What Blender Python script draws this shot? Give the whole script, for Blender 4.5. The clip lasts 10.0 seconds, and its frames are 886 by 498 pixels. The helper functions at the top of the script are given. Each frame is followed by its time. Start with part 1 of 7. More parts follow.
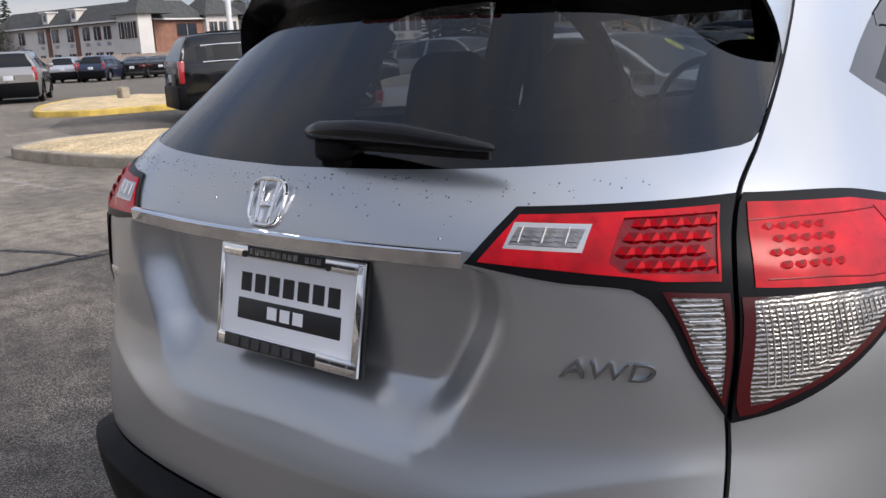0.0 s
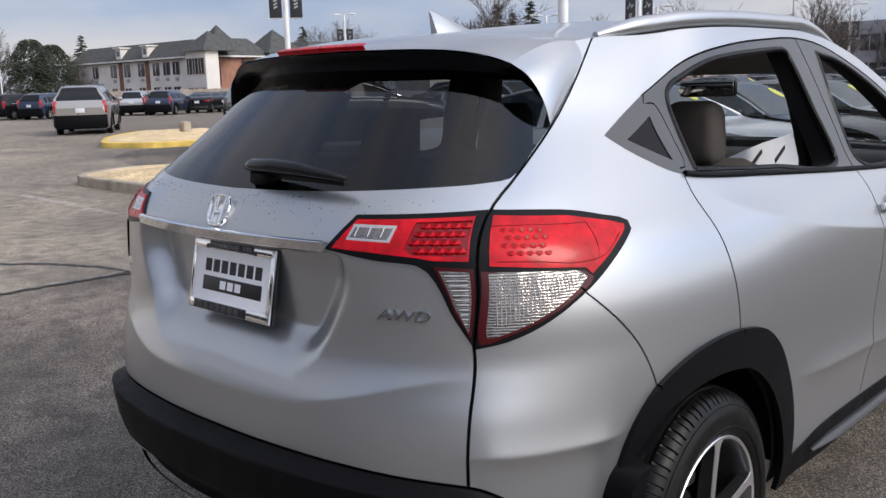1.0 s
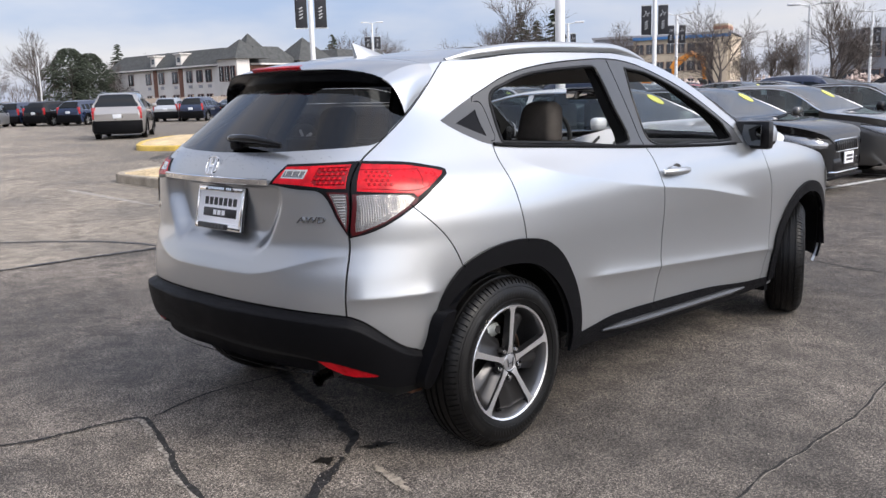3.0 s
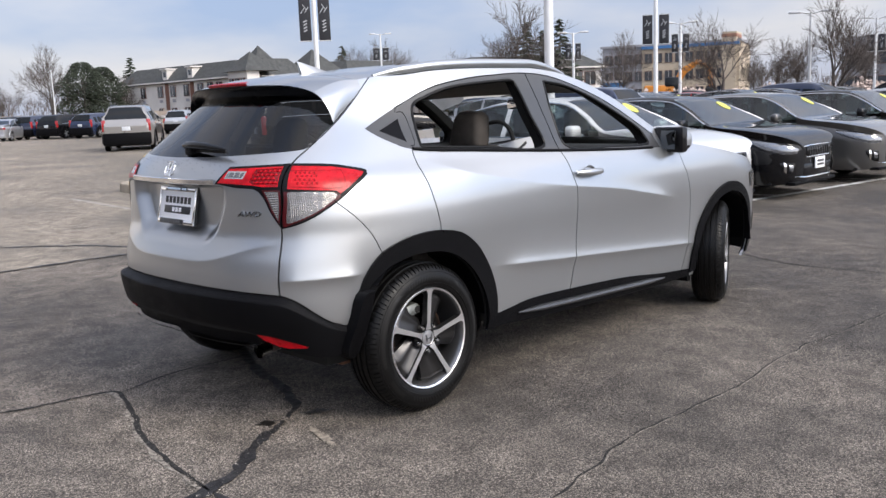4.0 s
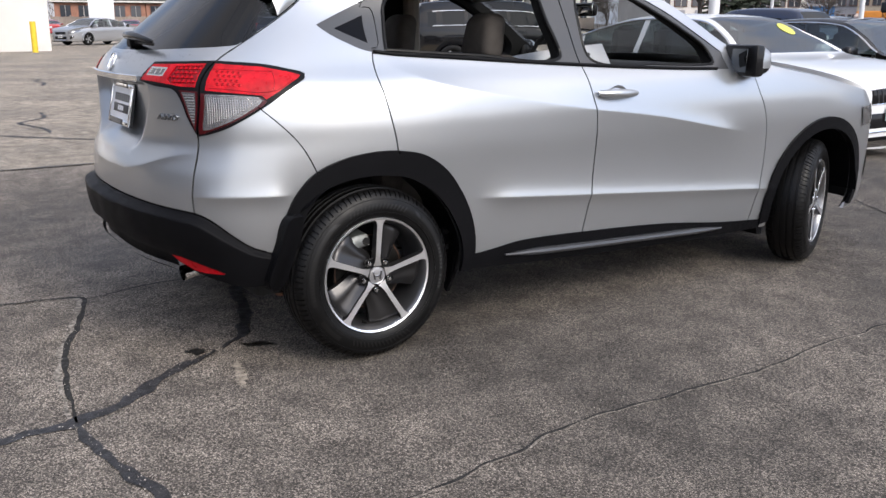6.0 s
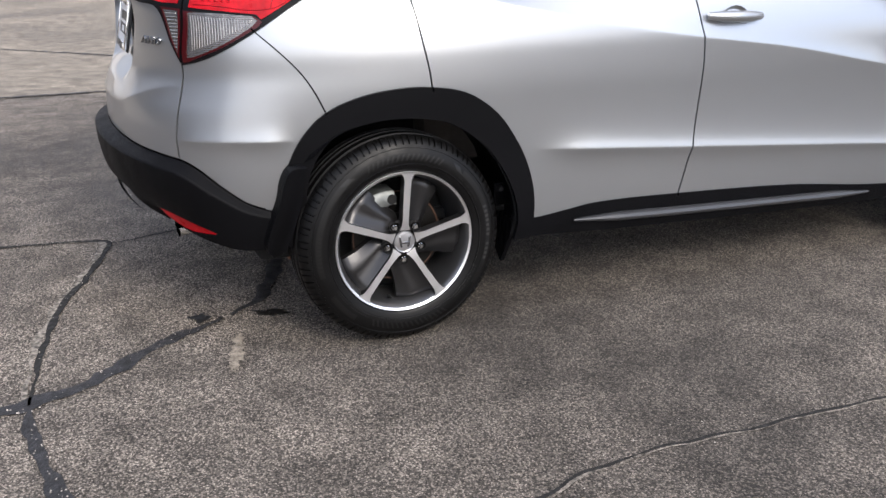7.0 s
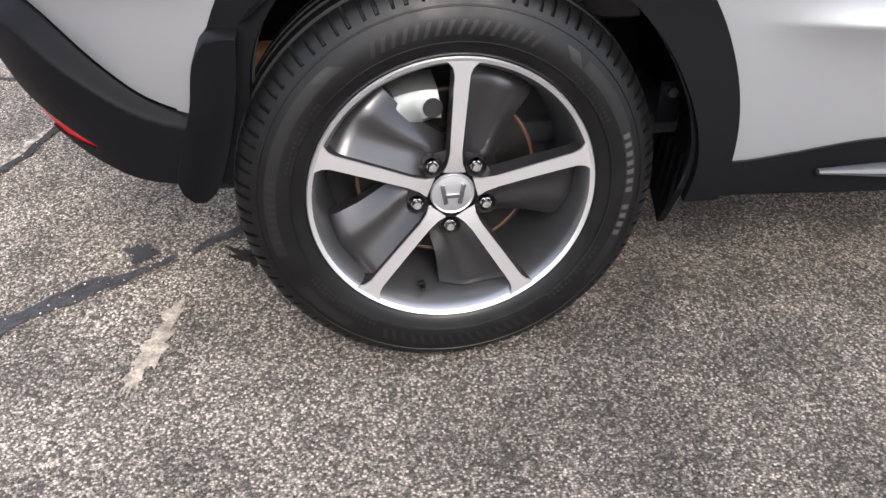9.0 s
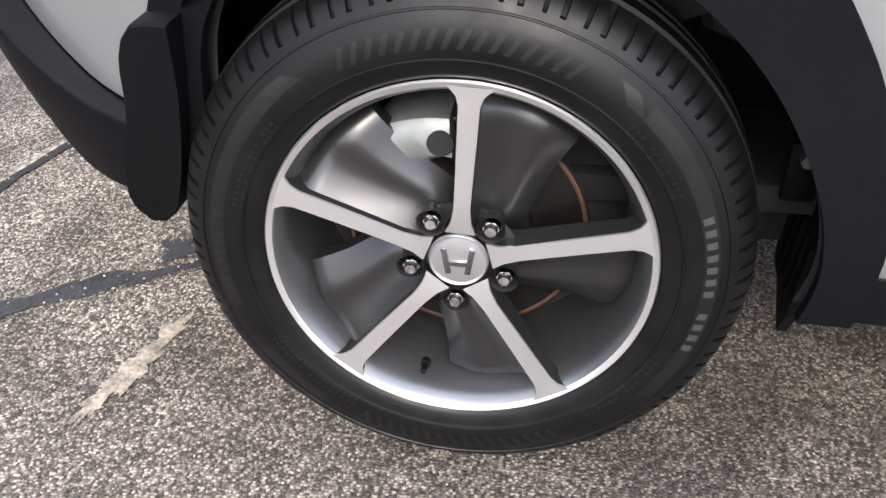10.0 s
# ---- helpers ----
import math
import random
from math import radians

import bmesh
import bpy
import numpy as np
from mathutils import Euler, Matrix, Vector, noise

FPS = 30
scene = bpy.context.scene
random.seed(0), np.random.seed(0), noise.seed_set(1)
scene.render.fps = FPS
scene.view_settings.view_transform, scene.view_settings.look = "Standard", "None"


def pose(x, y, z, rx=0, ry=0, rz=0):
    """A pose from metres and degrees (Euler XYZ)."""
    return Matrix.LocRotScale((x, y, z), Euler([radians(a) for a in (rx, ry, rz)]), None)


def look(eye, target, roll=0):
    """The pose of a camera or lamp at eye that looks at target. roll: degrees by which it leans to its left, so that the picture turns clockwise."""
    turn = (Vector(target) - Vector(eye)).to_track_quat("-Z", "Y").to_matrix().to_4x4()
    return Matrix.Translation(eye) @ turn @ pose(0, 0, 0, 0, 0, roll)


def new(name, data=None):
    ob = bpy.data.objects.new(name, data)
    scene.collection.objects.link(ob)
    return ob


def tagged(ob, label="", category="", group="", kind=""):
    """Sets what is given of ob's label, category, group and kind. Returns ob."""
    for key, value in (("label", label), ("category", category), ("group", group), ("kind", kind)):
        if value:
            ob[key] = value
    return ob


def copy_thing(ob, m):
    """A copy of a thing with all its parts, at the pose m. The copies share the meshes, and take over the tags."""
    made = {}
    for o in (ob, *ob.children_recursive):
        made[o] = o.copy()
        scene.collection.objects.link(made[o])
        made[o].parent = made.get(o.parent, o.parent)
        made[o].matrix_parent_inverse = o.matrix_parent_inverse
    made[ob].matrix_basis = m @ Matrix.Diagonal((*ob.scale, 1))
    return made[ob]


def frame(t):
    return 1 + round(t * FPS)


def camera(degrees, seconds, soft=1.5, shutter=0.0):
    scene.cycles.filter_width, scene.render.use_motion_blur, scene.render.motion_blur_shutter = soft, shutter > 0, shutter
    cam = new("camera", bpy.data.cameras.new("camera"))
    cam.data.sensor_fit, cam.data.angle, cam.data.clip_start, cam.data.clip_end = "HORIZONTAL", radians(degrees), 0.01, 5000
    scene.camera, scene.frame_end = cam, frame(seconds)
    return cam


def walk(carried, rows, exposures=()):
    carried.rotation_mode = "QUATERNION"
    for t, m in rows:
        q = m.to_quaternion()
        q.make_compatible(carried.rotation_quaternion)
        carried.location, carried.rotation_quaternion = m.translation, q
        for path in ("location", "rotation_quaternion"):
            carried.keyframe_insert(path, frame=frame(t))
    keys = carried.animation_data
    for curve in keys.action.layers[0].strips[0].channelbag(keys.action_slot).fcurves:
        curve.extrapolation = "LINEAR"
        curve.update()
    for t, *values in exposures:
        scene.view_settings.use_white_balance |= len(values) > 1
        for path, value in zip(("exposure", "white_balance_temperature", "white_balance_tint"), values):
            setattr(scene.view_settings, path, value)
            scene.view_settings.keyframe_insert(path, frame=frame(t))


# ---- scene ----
cam = camera(53.6, 10.0)
PATH = [
    (0, (0.975, -1.495, 1.294), (-0.251, 0.018, 0.839), -2.8),
    (0.5, (1.296, -1.66, 1.334), (0.02, -0.168, 0.951), -2.3),
    (1, (1.664, -1.773, 1.341), (0.335, -0.323, 0.977), -1.6),
    (1.5, (1.959, -1.967, 1.347), (0.613, -0.533, 0.985), -0.8),
    (2, (2.338, -2.084, 1.337), (0.97, -0.67, 0.98), -1.0),
    (2.5, (2.62, -2.271, 1.328), (1.244, -0.863, 0.977), -1.6),
    (4, (3.507, -2.526, 1.315), (2.105, -1.138, 0.99), -2.2),
    (4.5, (3.776, -2.392, 1.305), (2.318, -1.061, 0.988), -2.0),
    (5, (3.818, -2.135, 1.265), (2.289, -0.895, 0.913), -0.9),
    (5.2, (3.805, -2.009, 1.27), (2.251, -0.807, 0.893), -0.6),
    (6.5, (3.409, -1.184, 1.204), (1.734, -0.264, 0.617), -0.1),
    (7, (3.186, -0.886, 1.179), (1.454, -0.137, 0.517), -0.1),
    (7.5, (2.898, -0.661, 1.121), (1.164, 0.004, 0.38), 1.2),
    (8, (2.558, -0.47, 1.088), (0.848, 0.089, 0.213), 0.4),
    (8.5, (2.286, -0.279, 1.04), (0.584, 0.094, 0.057), 0.0),
    (9, (1.989, -0.193, 0.97), (0.326, 0.066, -0.109), 0.0),
    (9.5, (1.801, -0.056, 0.909), (0.141, -0.015, -0.207), -1.2),
    (10, (1.64, 0.108, 0.885), (0.005, -0.149, -0.237), -0.6),
]
walk(cam, [(t, look(eye, target, roll)) for t, eye, target, roll in PATH],
     [(0, -.08), (.5, -.07), (1, -.05), (2, .16), (2.7, .28), (4, .20), (5.2, .18), (6.5, .14), (7, .24), (7.5, .40), (8, .82), (8.5, 1.02), (9.4, 1.25), (10, 1.22)])

# ---- light ----
SUN_AZ, SUN_EL = 82.0, 38.0          # degrees clockwise from the car's heading, and up
world = bpy.data.worlds.new("sky")
scene.world = world
world.use_nodes = True
wn, wl = world.node_tree.nodes, world.node_tree.links
wn.clear()
sky = wn.new("ShaderNodeTexSky")
sky.sky_type, sky.sun_disc = "NISHITA", False
sky.sun_elevation, sky.sun_rotation = radians(SUN_EL), radians(SUN_AZ)
sky.air_density, sky.dust_density, sky.ozone_density = 1.0, 2.0, 1.5
# thin high cloud over the whole sky
coord, cmap = wn.new("ShaderNodeTexCoord"), wn.new("ShaderNodeMapping")
cmap.inputs["Scale"].default_value = (1.0, 1.0, 3.2)
cloud = wn.new("ShaderNodeTexNoise")
cloud.inputs["Scale"].default_value, cloud.inputs["Detail"].default_value = 2.2, 6.0
cramp = wn.new("ShaderNodeValToRGB")
cramp.color_ramp.elements[0].position, cramp.color_ramp.elements[1].position = 0.38, 0.60
cramp.color_ramp.elements[0].color, cramp.color_ramp.elements[1].color = (4.3, 5.4, 8.0, 1), (8.6, 8.4, 8.9, 1)
cmix = wn.new("ShaderNodeMix")
cmix.data_type = "RGBA"
cmix.inputs[0].default_value = .70
bg, wout = wn.new("ShaderNodeBackground"), wn.new("ShaderNodeOutputWorld")
bg.inputs["Strength"].default_value = 0.11
wl.new(coord.outputs["Generated"], cmap.inputs["Vector"])
wl.new(cmap.outputs["Vector"], cloud.inputs["Vector"])
wl.new(cloud.outputs["Fac"], cramp.inputs["Fac"])
wl.new(cramp.outputs["Color"], cmix.inputs[7])
wl.new(sky.outputs["Color"], cmix.inputs[6])
# the cloud glows widely round the veiled sun
toward, glow, warm, zmul = wn.new("ShaderNodeVectorMath"), wn.new("ShaderNodeMapRange"), wn.new("ShaderNodeMix"), wn.new("ShaderNodeVectorMath")
_az, _el = radians(SUN_AZ), radians(SUN_EL)
toward.operation, zmul.operation, warm.data_type = "DOT_PRODUCT", "MULTIPLY", "RGBA"
toward.inputs[1].default_value = (math.sin(_az) * math.cos(_el), math.cos(_az) * math.cos(_el), math.sin(_el))
glow.interpolation_type = "SMOOTHSTEP"
glow.inputs[1].default_value, glow.inputs[2].default_value = .10, 1.0
warm.inputs[6].default_value, warm.inputs[7].default_value = (.86, .86, .87, 1), (2.5, 2.43, 2.32, 1)
wl.new(coord.outputs["Generated"], toward.inputs[0])
wl.new(toward.outputs["Value"], glow.inputs[0])
wl.new(glow.outputs[0], warm.inputs[0])
wl.new(cmix.outputs[2], zmul.inputs[0])
wl.new(warm.outputs[2], zmul.inputs[1])
wl.new(zmul.outputs[0], bg.inputs["Color"])
wl.new(bg.outputs["Background"], wout.inputs["Surface"])
sun = new("sun", bpy.data.lights.new("sun", "SUN"))
sun.data.energy, sun.data.angle, sun.data.color = 2.3, radians(24.0), (1.0, .93, .84)
sun.matrix_world = look((60 * math.sin(_az) * math.cos(_el), 60 * math.cos(_az) * math.cos(_el), 60 * math.sin(_el)), (0, 0, 0))

# ---- materials ----
def material(name, color, rough=.5, metal=0.0, coat=0.0, vary=0.0, scale=8.0, bump=0.0, bump_scale=60.0, fine=0.0, spec=.5, per_object=0.0, per_island=0.0, coat_rough=.03):
    """A procedural surface: base colour with broad and fine variation, and a fine relief."""
    m = bpy.data.materials.new(name)
    m.use_nodes = True
    n, l = m.node_tree.nodes, m.node_tree.links
    p = n["Principled BSDF"]
    p.inputs["Base Color"].default_value = (*color, 1)
    p.inputs["Roughness"].default_value, p.inputs["Metallic"].default_value = rough, metal
    p.inputs["Coat Weight"].default_value, p.inputs["Coat Roughness"].default_value = coat, coat_rough
    p.inputs["Specular IOR Level"].default_value = spec
    tc = n.new("ShaderNodeTexCoord")
    value = None

    def noise_node(s, detail=5.0):
        t = n.new("ShaderNodeTexNoise")
        t.inputs["Scale"].default_value, t.inputs["Detail"].default_value = s, detail
        l.new(tc.outputs["Object"], t.inputs["Vector"])
        return t

    def times(a, b):
        q = n.new("ShaderNodeMath")
        q.operation = "MULTIPLY"
        l.new(a, q.inputs[0])
        if isinstance(b, float):
            q.inputs[1].default_value = b
        else:
            l.new(b, q.inputs[1])
        return q.outputs[0]

    def spread(src, amount, lo=.3, hi=.7):
        r = n.new("ShaderNodeMapRange")
        r.inputs[1].default_value, r.inputs[2].default_value = lo, hi
        r.inputs[3].default_value, r.inputs[4].default_value = 1 - amount, 1 + amount
        l.new(src, r.inputs[0])
        return r.outputs[0]
    if vary:
        value = spread(noise_node(scale).outputs["Fac"], vary)
        rr = n.new("ShaderNodeMath")
        rr.operation = "MULTIPLY"
        rr.inputs[1].default_value = rough
        l.new(spread(noise_node(scale * 1.7).outputs["Fac"], min(vary, .4)), rr.inputs[0])
        l.new(rr.outputs[0], p.inputs["Roughness"])
    if fine:
        f = spread(noise_node(bump_scale, 3.0).outputs["Fac"], fine)
        value = f if value is None else times(value, f)
    if per_object:
        oi = n.new("ShaderNodeObjectInfo")
        f = spread(oi.outputs["Random"], per_object, 0, 1)
        value = f if value is None else times(value, f)
    if per_island:
        ge = n.new("ShaderNodeNewGeometry")
        f = spread(ge.outputs["Random Per Island"], per_island, 0, 1)
        value = f if value is None else times(value, f)
    if value is not None:
        mx = n.new("ShaderNodeVectorMath")
        mx.operation = "SCALE"
        mx.inputs[0].default_value = color
        l.new(value, mx.inputs["Scale"])
        l.new(mx.outputs["Vector"], p.inputs["Base Color"])
    if bump:
        b = n.new("ShaderNodeBump")
        b.inputs["Strength"].default_value, b.inputs["Distance"].default_value = 1.0, bump
        l.new(noise_node(bump_scale, 4.0).outputs["Fac"], b.inputs["Height"])
        l.new(b.outputs["Normal"], p.inputs["Normal"])
    return m


def glass(name, tint, clear, rough=.0, base=.045, power=4.0):
    """A thin pane: clear: how much light passes straight through, the rest mirrored by its gloss."""
    m = bpy.data.materials.new(name)
    m.use_nodes = True
    n, l = m.node_tree.nodes, m.node_tree.links
    n.clear()
    out, tr, gl, mix, fr, pw, sc = [n.new("ShaderNode" + k) for k in ("OutputMaterial", "BsdfTransparent", "BsdfGlossy", "MixShader", "LayerWeight", "Math", "MapRange")]
    tr.inputs["Color"].default_value = (*[c * clear for c in tint], 1)
    gl.inputs["Roughness"].default_value = rough
    pw.operation, pw.inputs[1].default_value = "POWER", power
    sc.inputs[3].default_value, sc.inputs[4].default_value = base, .95
    l.new(fr.outputs["Facing"], pw.inputs[0])
    l.new(pw.outputs[0], sc.inputs[0])
    l.new(sc.outputs[0], mix.inputs[0])
    l.new(tr.outputs[0], mix.inputs[1])
    l.new(gl.outputs[0], mix.inputs[2])
    l.new(mix.outputs[0], out.inputs["Surface"])
    return m


M = {}
M["silver"] = material("silver_paint", (.45, .465, .48), .33, .85, .75, vary=.02, scale=1.5, coat_rough=.06)
M["black_plastic"] = material("black_plastic", (.0034, .0034, .0042), .50, spec=.09, vary=.12, scale=6, bump=.0006, bump_scale=900)
M["gloss_black"] = material("gloss_black", (.008, .008, .009), .20, 0, .12, spec=.22)
M["satin_grey"] = material("satin_grey", (.040, .041, .044), .35, 0, .2, vary=.06)
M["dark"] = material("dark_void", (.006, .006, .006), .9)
M["rubber"] = material("tyre_rubber", (.0034, .0033, .0034), .40, spec=.20, vary=.25, scale=18, bump=.0002, bump_scale=900)
M["rubber_letter"] = material("tyre_lettering", (.0062, .0061, .0060), .30, spec=.36)
M["tyre_print"] = material("grey_print", (.022, .022, .0215), .6)
M["rubber_band"] = material("smooth_tyre_band", (.0055, .0054, .0053), .42, spec=.28, vary=.12, scale=20)
M["machined"] = material("machined_alloy", (.86, .86, .87), .30, .95)
M["vane"] = material("grey_alloy", (.040, .039, .040), .36, .75, .25, vary=.10, scale=10, coat_rough=.2)
M["barrel"] = material("rim_barrel_alloy", (.21, .21, .215), .30, .9, vary=.08, scale=12)
M["badge_chrome"] = material("dark_chrome", (.30, .31, .33), .12, 1.0)
M["chrome"] = material("chrome", (.86, .86, .86), .05, 1.0)
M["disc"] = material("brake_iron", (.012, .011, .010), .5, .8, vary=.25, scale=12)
M["steel"] = material("steel", (.30, .29, .28), .40, 1.0, vary=.25, scale=12)
M["rust"] = material("rusty_iron", (.16, .075, .045), .7, .3, vary=.4, scale=30)
M["red_lens"] = material("red_lens", (.42, .003, .009), .34, 0, .30, vary=.35, scale=26, spec=.10, coat_rough=.16)
M["red_field"] = material("red_lamp_field", (.17, .001, .004), .3, 0, .5, spec=.15, vary=.3, scale=60)
M["bezel"] = material("lamp_bezel", (.006, .006, .007), .35, spec=.12)
M["red_deep"] = material("deep_red_lens", (.050, .0012, .003), .3, 0, .2, spec=.3)


def prism_lens(name):
    """Bright moulded lamp glass: rows and columns of small prisms."""
    m = material(name, (.25, .235, .22), .16, .9, .8)
    n, l = m.node_tree.nodes, m.node_tree.links
    tc, mp, b, add = n.new("ShaderNodeTexCoord"), n.new("ShaderNodeMapping"), n.new("ShaderNodeBump"), n.new("ShaderNodeMath")
    l.new(tc.outputs["Object"], mp.inputs["Vector"])
    waves = []
    for direction, size in (("Z", 58.0), ("X", 13.0), ("Y", 9.0)):
        w = n.new("ShaderNodeTexWave")
        w.bands_direction = direction
        w.inputs["Scale"].default_value, w.inputs["Distortion"].default_value, w.inputs["Detail"].default_value, w.inputs["Detail Scale"].default_value = size, 3.0, 2.0, 2.2
        l.new(mp.outputs["Vector"], w.inputs["Vector"])
        waves.append(w)
    last = waves[0].outputs["Fac"]
    for w in waves[1:]:
        add = n.new("ShaderNodeMath")
        add.operation = "ADD"
        l.new(last, add.inputs[0])
        l.new(w.outputs["Fac"], add.inputs[1])
        last = add.outputs[0]
    b.inputs["Strength"].default_value, b.inputs["Distance"].default_value = .8, .0008
    l.new(last, b.inputs["Height"])
    l.new(b.outputs["Normal"], n["Principled BSDF"].inputs["Normal"])
    return m


M["clear_lens"] = prism_lens("clear_lens")
M["lens_rib"] = material("bright_lens_rib", (.50, .49, .48), .18, .6, .6)
M["tinted"] = glass("tinted_glass", (.90, .96, 1.0), .20)
M["clear_glass"] = glass("clear_glass", (.95, .98, .97), .88)
M["white_plate"] = material("white_card", (.93, .93, .95), .4, vary=.02)
M["ink"] = material("black_ink", (.012, .012, .014), .45)
M["privacy"] = material("privacy_glass", (.003, .003, .004), .22, spec=.10)
M["cap"] = material("satin_cap", (.42, .42, .43), .32, .8, .3)
M["seat"] = material("grey_cloth", (.062, .054, .048), .85, vary=.12, scale=20, bump=.0008, bump_scale=700)
M["liner"] = material("light_headliner", (.40, .385, .36), .9, vary=.05)
M["beige"] = material("beige_trim", (.30, .27, .23), .7, vary=.05)
M["paper"] = material("paper", (.55, .57, .60), .6, vary=.04)
M["mirror_glass"] = material("mirror_glass", (.9, .9, .9), .01, 1.0)
# dark base colour stands in for the dark reflection in the outside mirrors
M["darkened_glass"] = material("darkened_mirror_glass", (.07, .075, .08), .02, 1.0)

# ---- building tools ----
from mathutils import geometry


def obj(name, verts, faces, mat, parent=None, label="", smooth=True, normals=None, angle=35):
    me = bpy.data.meshes.new(name)
    me.from_pydata([tuple(v) for v in verts], [], [tuple(f) for f in faces])
    me.materials.append(mat)
    if smooth:
        me.polygons.foreach_set("use_smooth", [True] * len(me.polygons))
    me.update()
    if normals is not None:
        me.normals_split_custom_set_from_vertices([tuple(v) for v in normals])
    elif smooth and angle:
        me.set_sharp_from_angle(angle=radians(angle))
    ob = new(name, me)
    if parent is not None:
        ob.parent = parent
    if label:
        tagged(ob, label)
    return ob


def part(name, bm, mat, parent, label="", smooth=True, angle=35):
    me = bpy.data.meshes.new(name)
    bm.to_mesh(me)
    bm.free()
    me.materials.append(mat)
    if smooth:
        me.polygons.foreach_set("use_smooth", [True] * len(me.polygons))
        me.set_sharp_from_angle(angle=radians(angle))
    ob = new(name, me)
    ob.parent = parent
    if label:
        tagged(ob, label)
    return ob


def thing(name, label, category, m=None, group="", kind=""):
    ob = new(name)
    ob.empty_display_size = .1
    if m is not None:
        ob.matrix_basis = m
    return tagged(ob, label, category, group, kind)


def box_bm(size, center=(0, 0, 0), bevel=0.0, bm=None, rot=None, seg=2):
    own = bmesh.new()
    bmesh.ops.create_cube(own, size=1)
    bmesh.ops.scale(own, vec=size, verts=own.verts)
    if bevel:
        bmesh.ops.bevel(own, geom=own.edges[:], offset=bevel, segments=seg, affect="EDGES", profile=.5)
    if rot is not None:
        bmesh.ops.transform(own, matrix=rot, verts=own.verts)
    bmesh.ops.translate(own, vec=center, verts=own.verts)
    if bm is None:
        return own
    tmp = bpy.data.meshes.new("tmp")
    own.to_mesh(tmp)
    own.free()
    bm.from_mesh(tmp)
    bpy.data.meshes.remove(tmp)
    return bm


def cyl_bm(r1, r2, depth, m=None, seg=24, bm=None, caps=True):
    own = bm or bmesh.new()
    bmesh.ops.create_cone(own, cap_ends=caps, segments=seg, radius1=r1, radius2=r2, depth=depth, matrix=m or Matrix())
    return own


def tube(points, radius, seg=10, closed=False, flat=1.0):
    """Vertices and faces of a round bar along points; radius may be a list."""
    pts = [Vector(p) for p in points]
    n = len(pts)
    rad = radius if isinstance(radius, (list, tuple)) else [radius] * n
    verts, faces = [], []
    for i, p in enumerate(pts):
        a, b = pts[max(i - 1, 0)], pts[min(i + 1, n - 1)]
        t = (b - a).normalized()
        u = t.cross(Vector((0, 0, 1)))
        if u.length < .01:
            u = t.cross(Vector((1, 0, 0)))
        u.normalize()
        v = u.cross(t)
        for k in range(seg):
            w = 2 * math.pi * k / seg
            verts.append(p + rad[i] * (math.cos(w) * u + flat * math.sin(w) * v))
    for i in range(n - 1):
        for k in range(seg):
            a, b = i * seg + k, i * seg + (k + 1) % seg
            faces.append((a, b, b + seg, a + seg))
    faces.append(tuple(range(seg)))
    faces.append(tuple(range((n - 1) * seg, n * seg))[::-1])
    return verts, faces


def revolve(profile, seg=64, axis="x"):
    """Vertices and faces of a profile of (x, radius) turned round the x axis."""
    verts, faces = [], []
    n = len(profile)
    for k in range(seg):
        w = 2 * math.pi * k / seg
        for x, r in profile:
            verts.append((x, r * math.cos(w), r * math.sin(w)))
    for k in range(seg):
        for i in range(n - 1):
            a, b = k * n + i, ((k + 1) % seg) * n + i
            faces.append((a, a + 1, b + 1, b))
    return verts, faces


def writing(name, body, size, mat, parent, m, label="", depth=.0006, align="CENTER", shear=0.0, space=1.0):
    """Raised letters in the built-in font, as a mesh under parent."""
    cu = bpy.data.curves.new(name, "FONT")
    cu.body, cu.size, cu.extrude, cu.align_x, cu.align_y, cu.shear, cu.space_character = body, size, depth, align, "CENTER", shear, space
    cu.resolution_u = 3
    tmp = bpy.data.objects.new(name + "_tmp", cu)
    scene.collection.objects.link(tmp)
    dg = bpy.context.evaluated_depsgraph_get()
    me = bpy.data.meshes.new_from_object(tmp.evaluated_get(dg))
    bpy.data.objects.remove(tmp)
    me.transform(m)
    me.materials.clear()
    me.materials.append(mat)
    ob = new(name, me)
    ob.parent = parent
    if label:
        tagged(ob, label)
    return ob


# ---- the silver car's skin ----
def hermite(pts):
    """A smooth monotone curve through (x, y) pairs, for arrays."""
    px = np.array([p[0] for p in pts], float)
    py = np.array([p[1] for p in pts], float)
    h = np.diff(px)
    d = np.diff(py) / h
    m = np.zeros(len(px))
    for i in range(1, len(px) - 1):
        if d[i - 1] * d[i] > 0:
            w1, w2 = 2 * h[i] + h[i - 1], h[i] + 2 * h[i - 1]
            m[i] = (w1 + w2) / (w1 / d[i - 1] + w2 / d[i])
    m[0], m[-1] = d[0], d[-1]

    def f(x):
        x = np.clip(np.asarray(x, float), px[0], px[-1])
        i = np.clip(np.searchsorted(px, x) - 1, 0, len(h) - 1)
        u = (x - px[i]) / h[i]
        return ((1 + 2 * u) * (1 - u) ** 2 * py[i] + u * (1 - u) ** 2 * h[i] * m[i]
                + u * u * (3 - 2 * u) * py[i + 1] + u * u * (u - 1) * h[i] * m[i + 1])
    return f


def ease(a, b, x):
    u = np.clip((np.asarray(x, float) - a) / (b - a), 0, 1)
    return u * u * (3 - 2 * u)


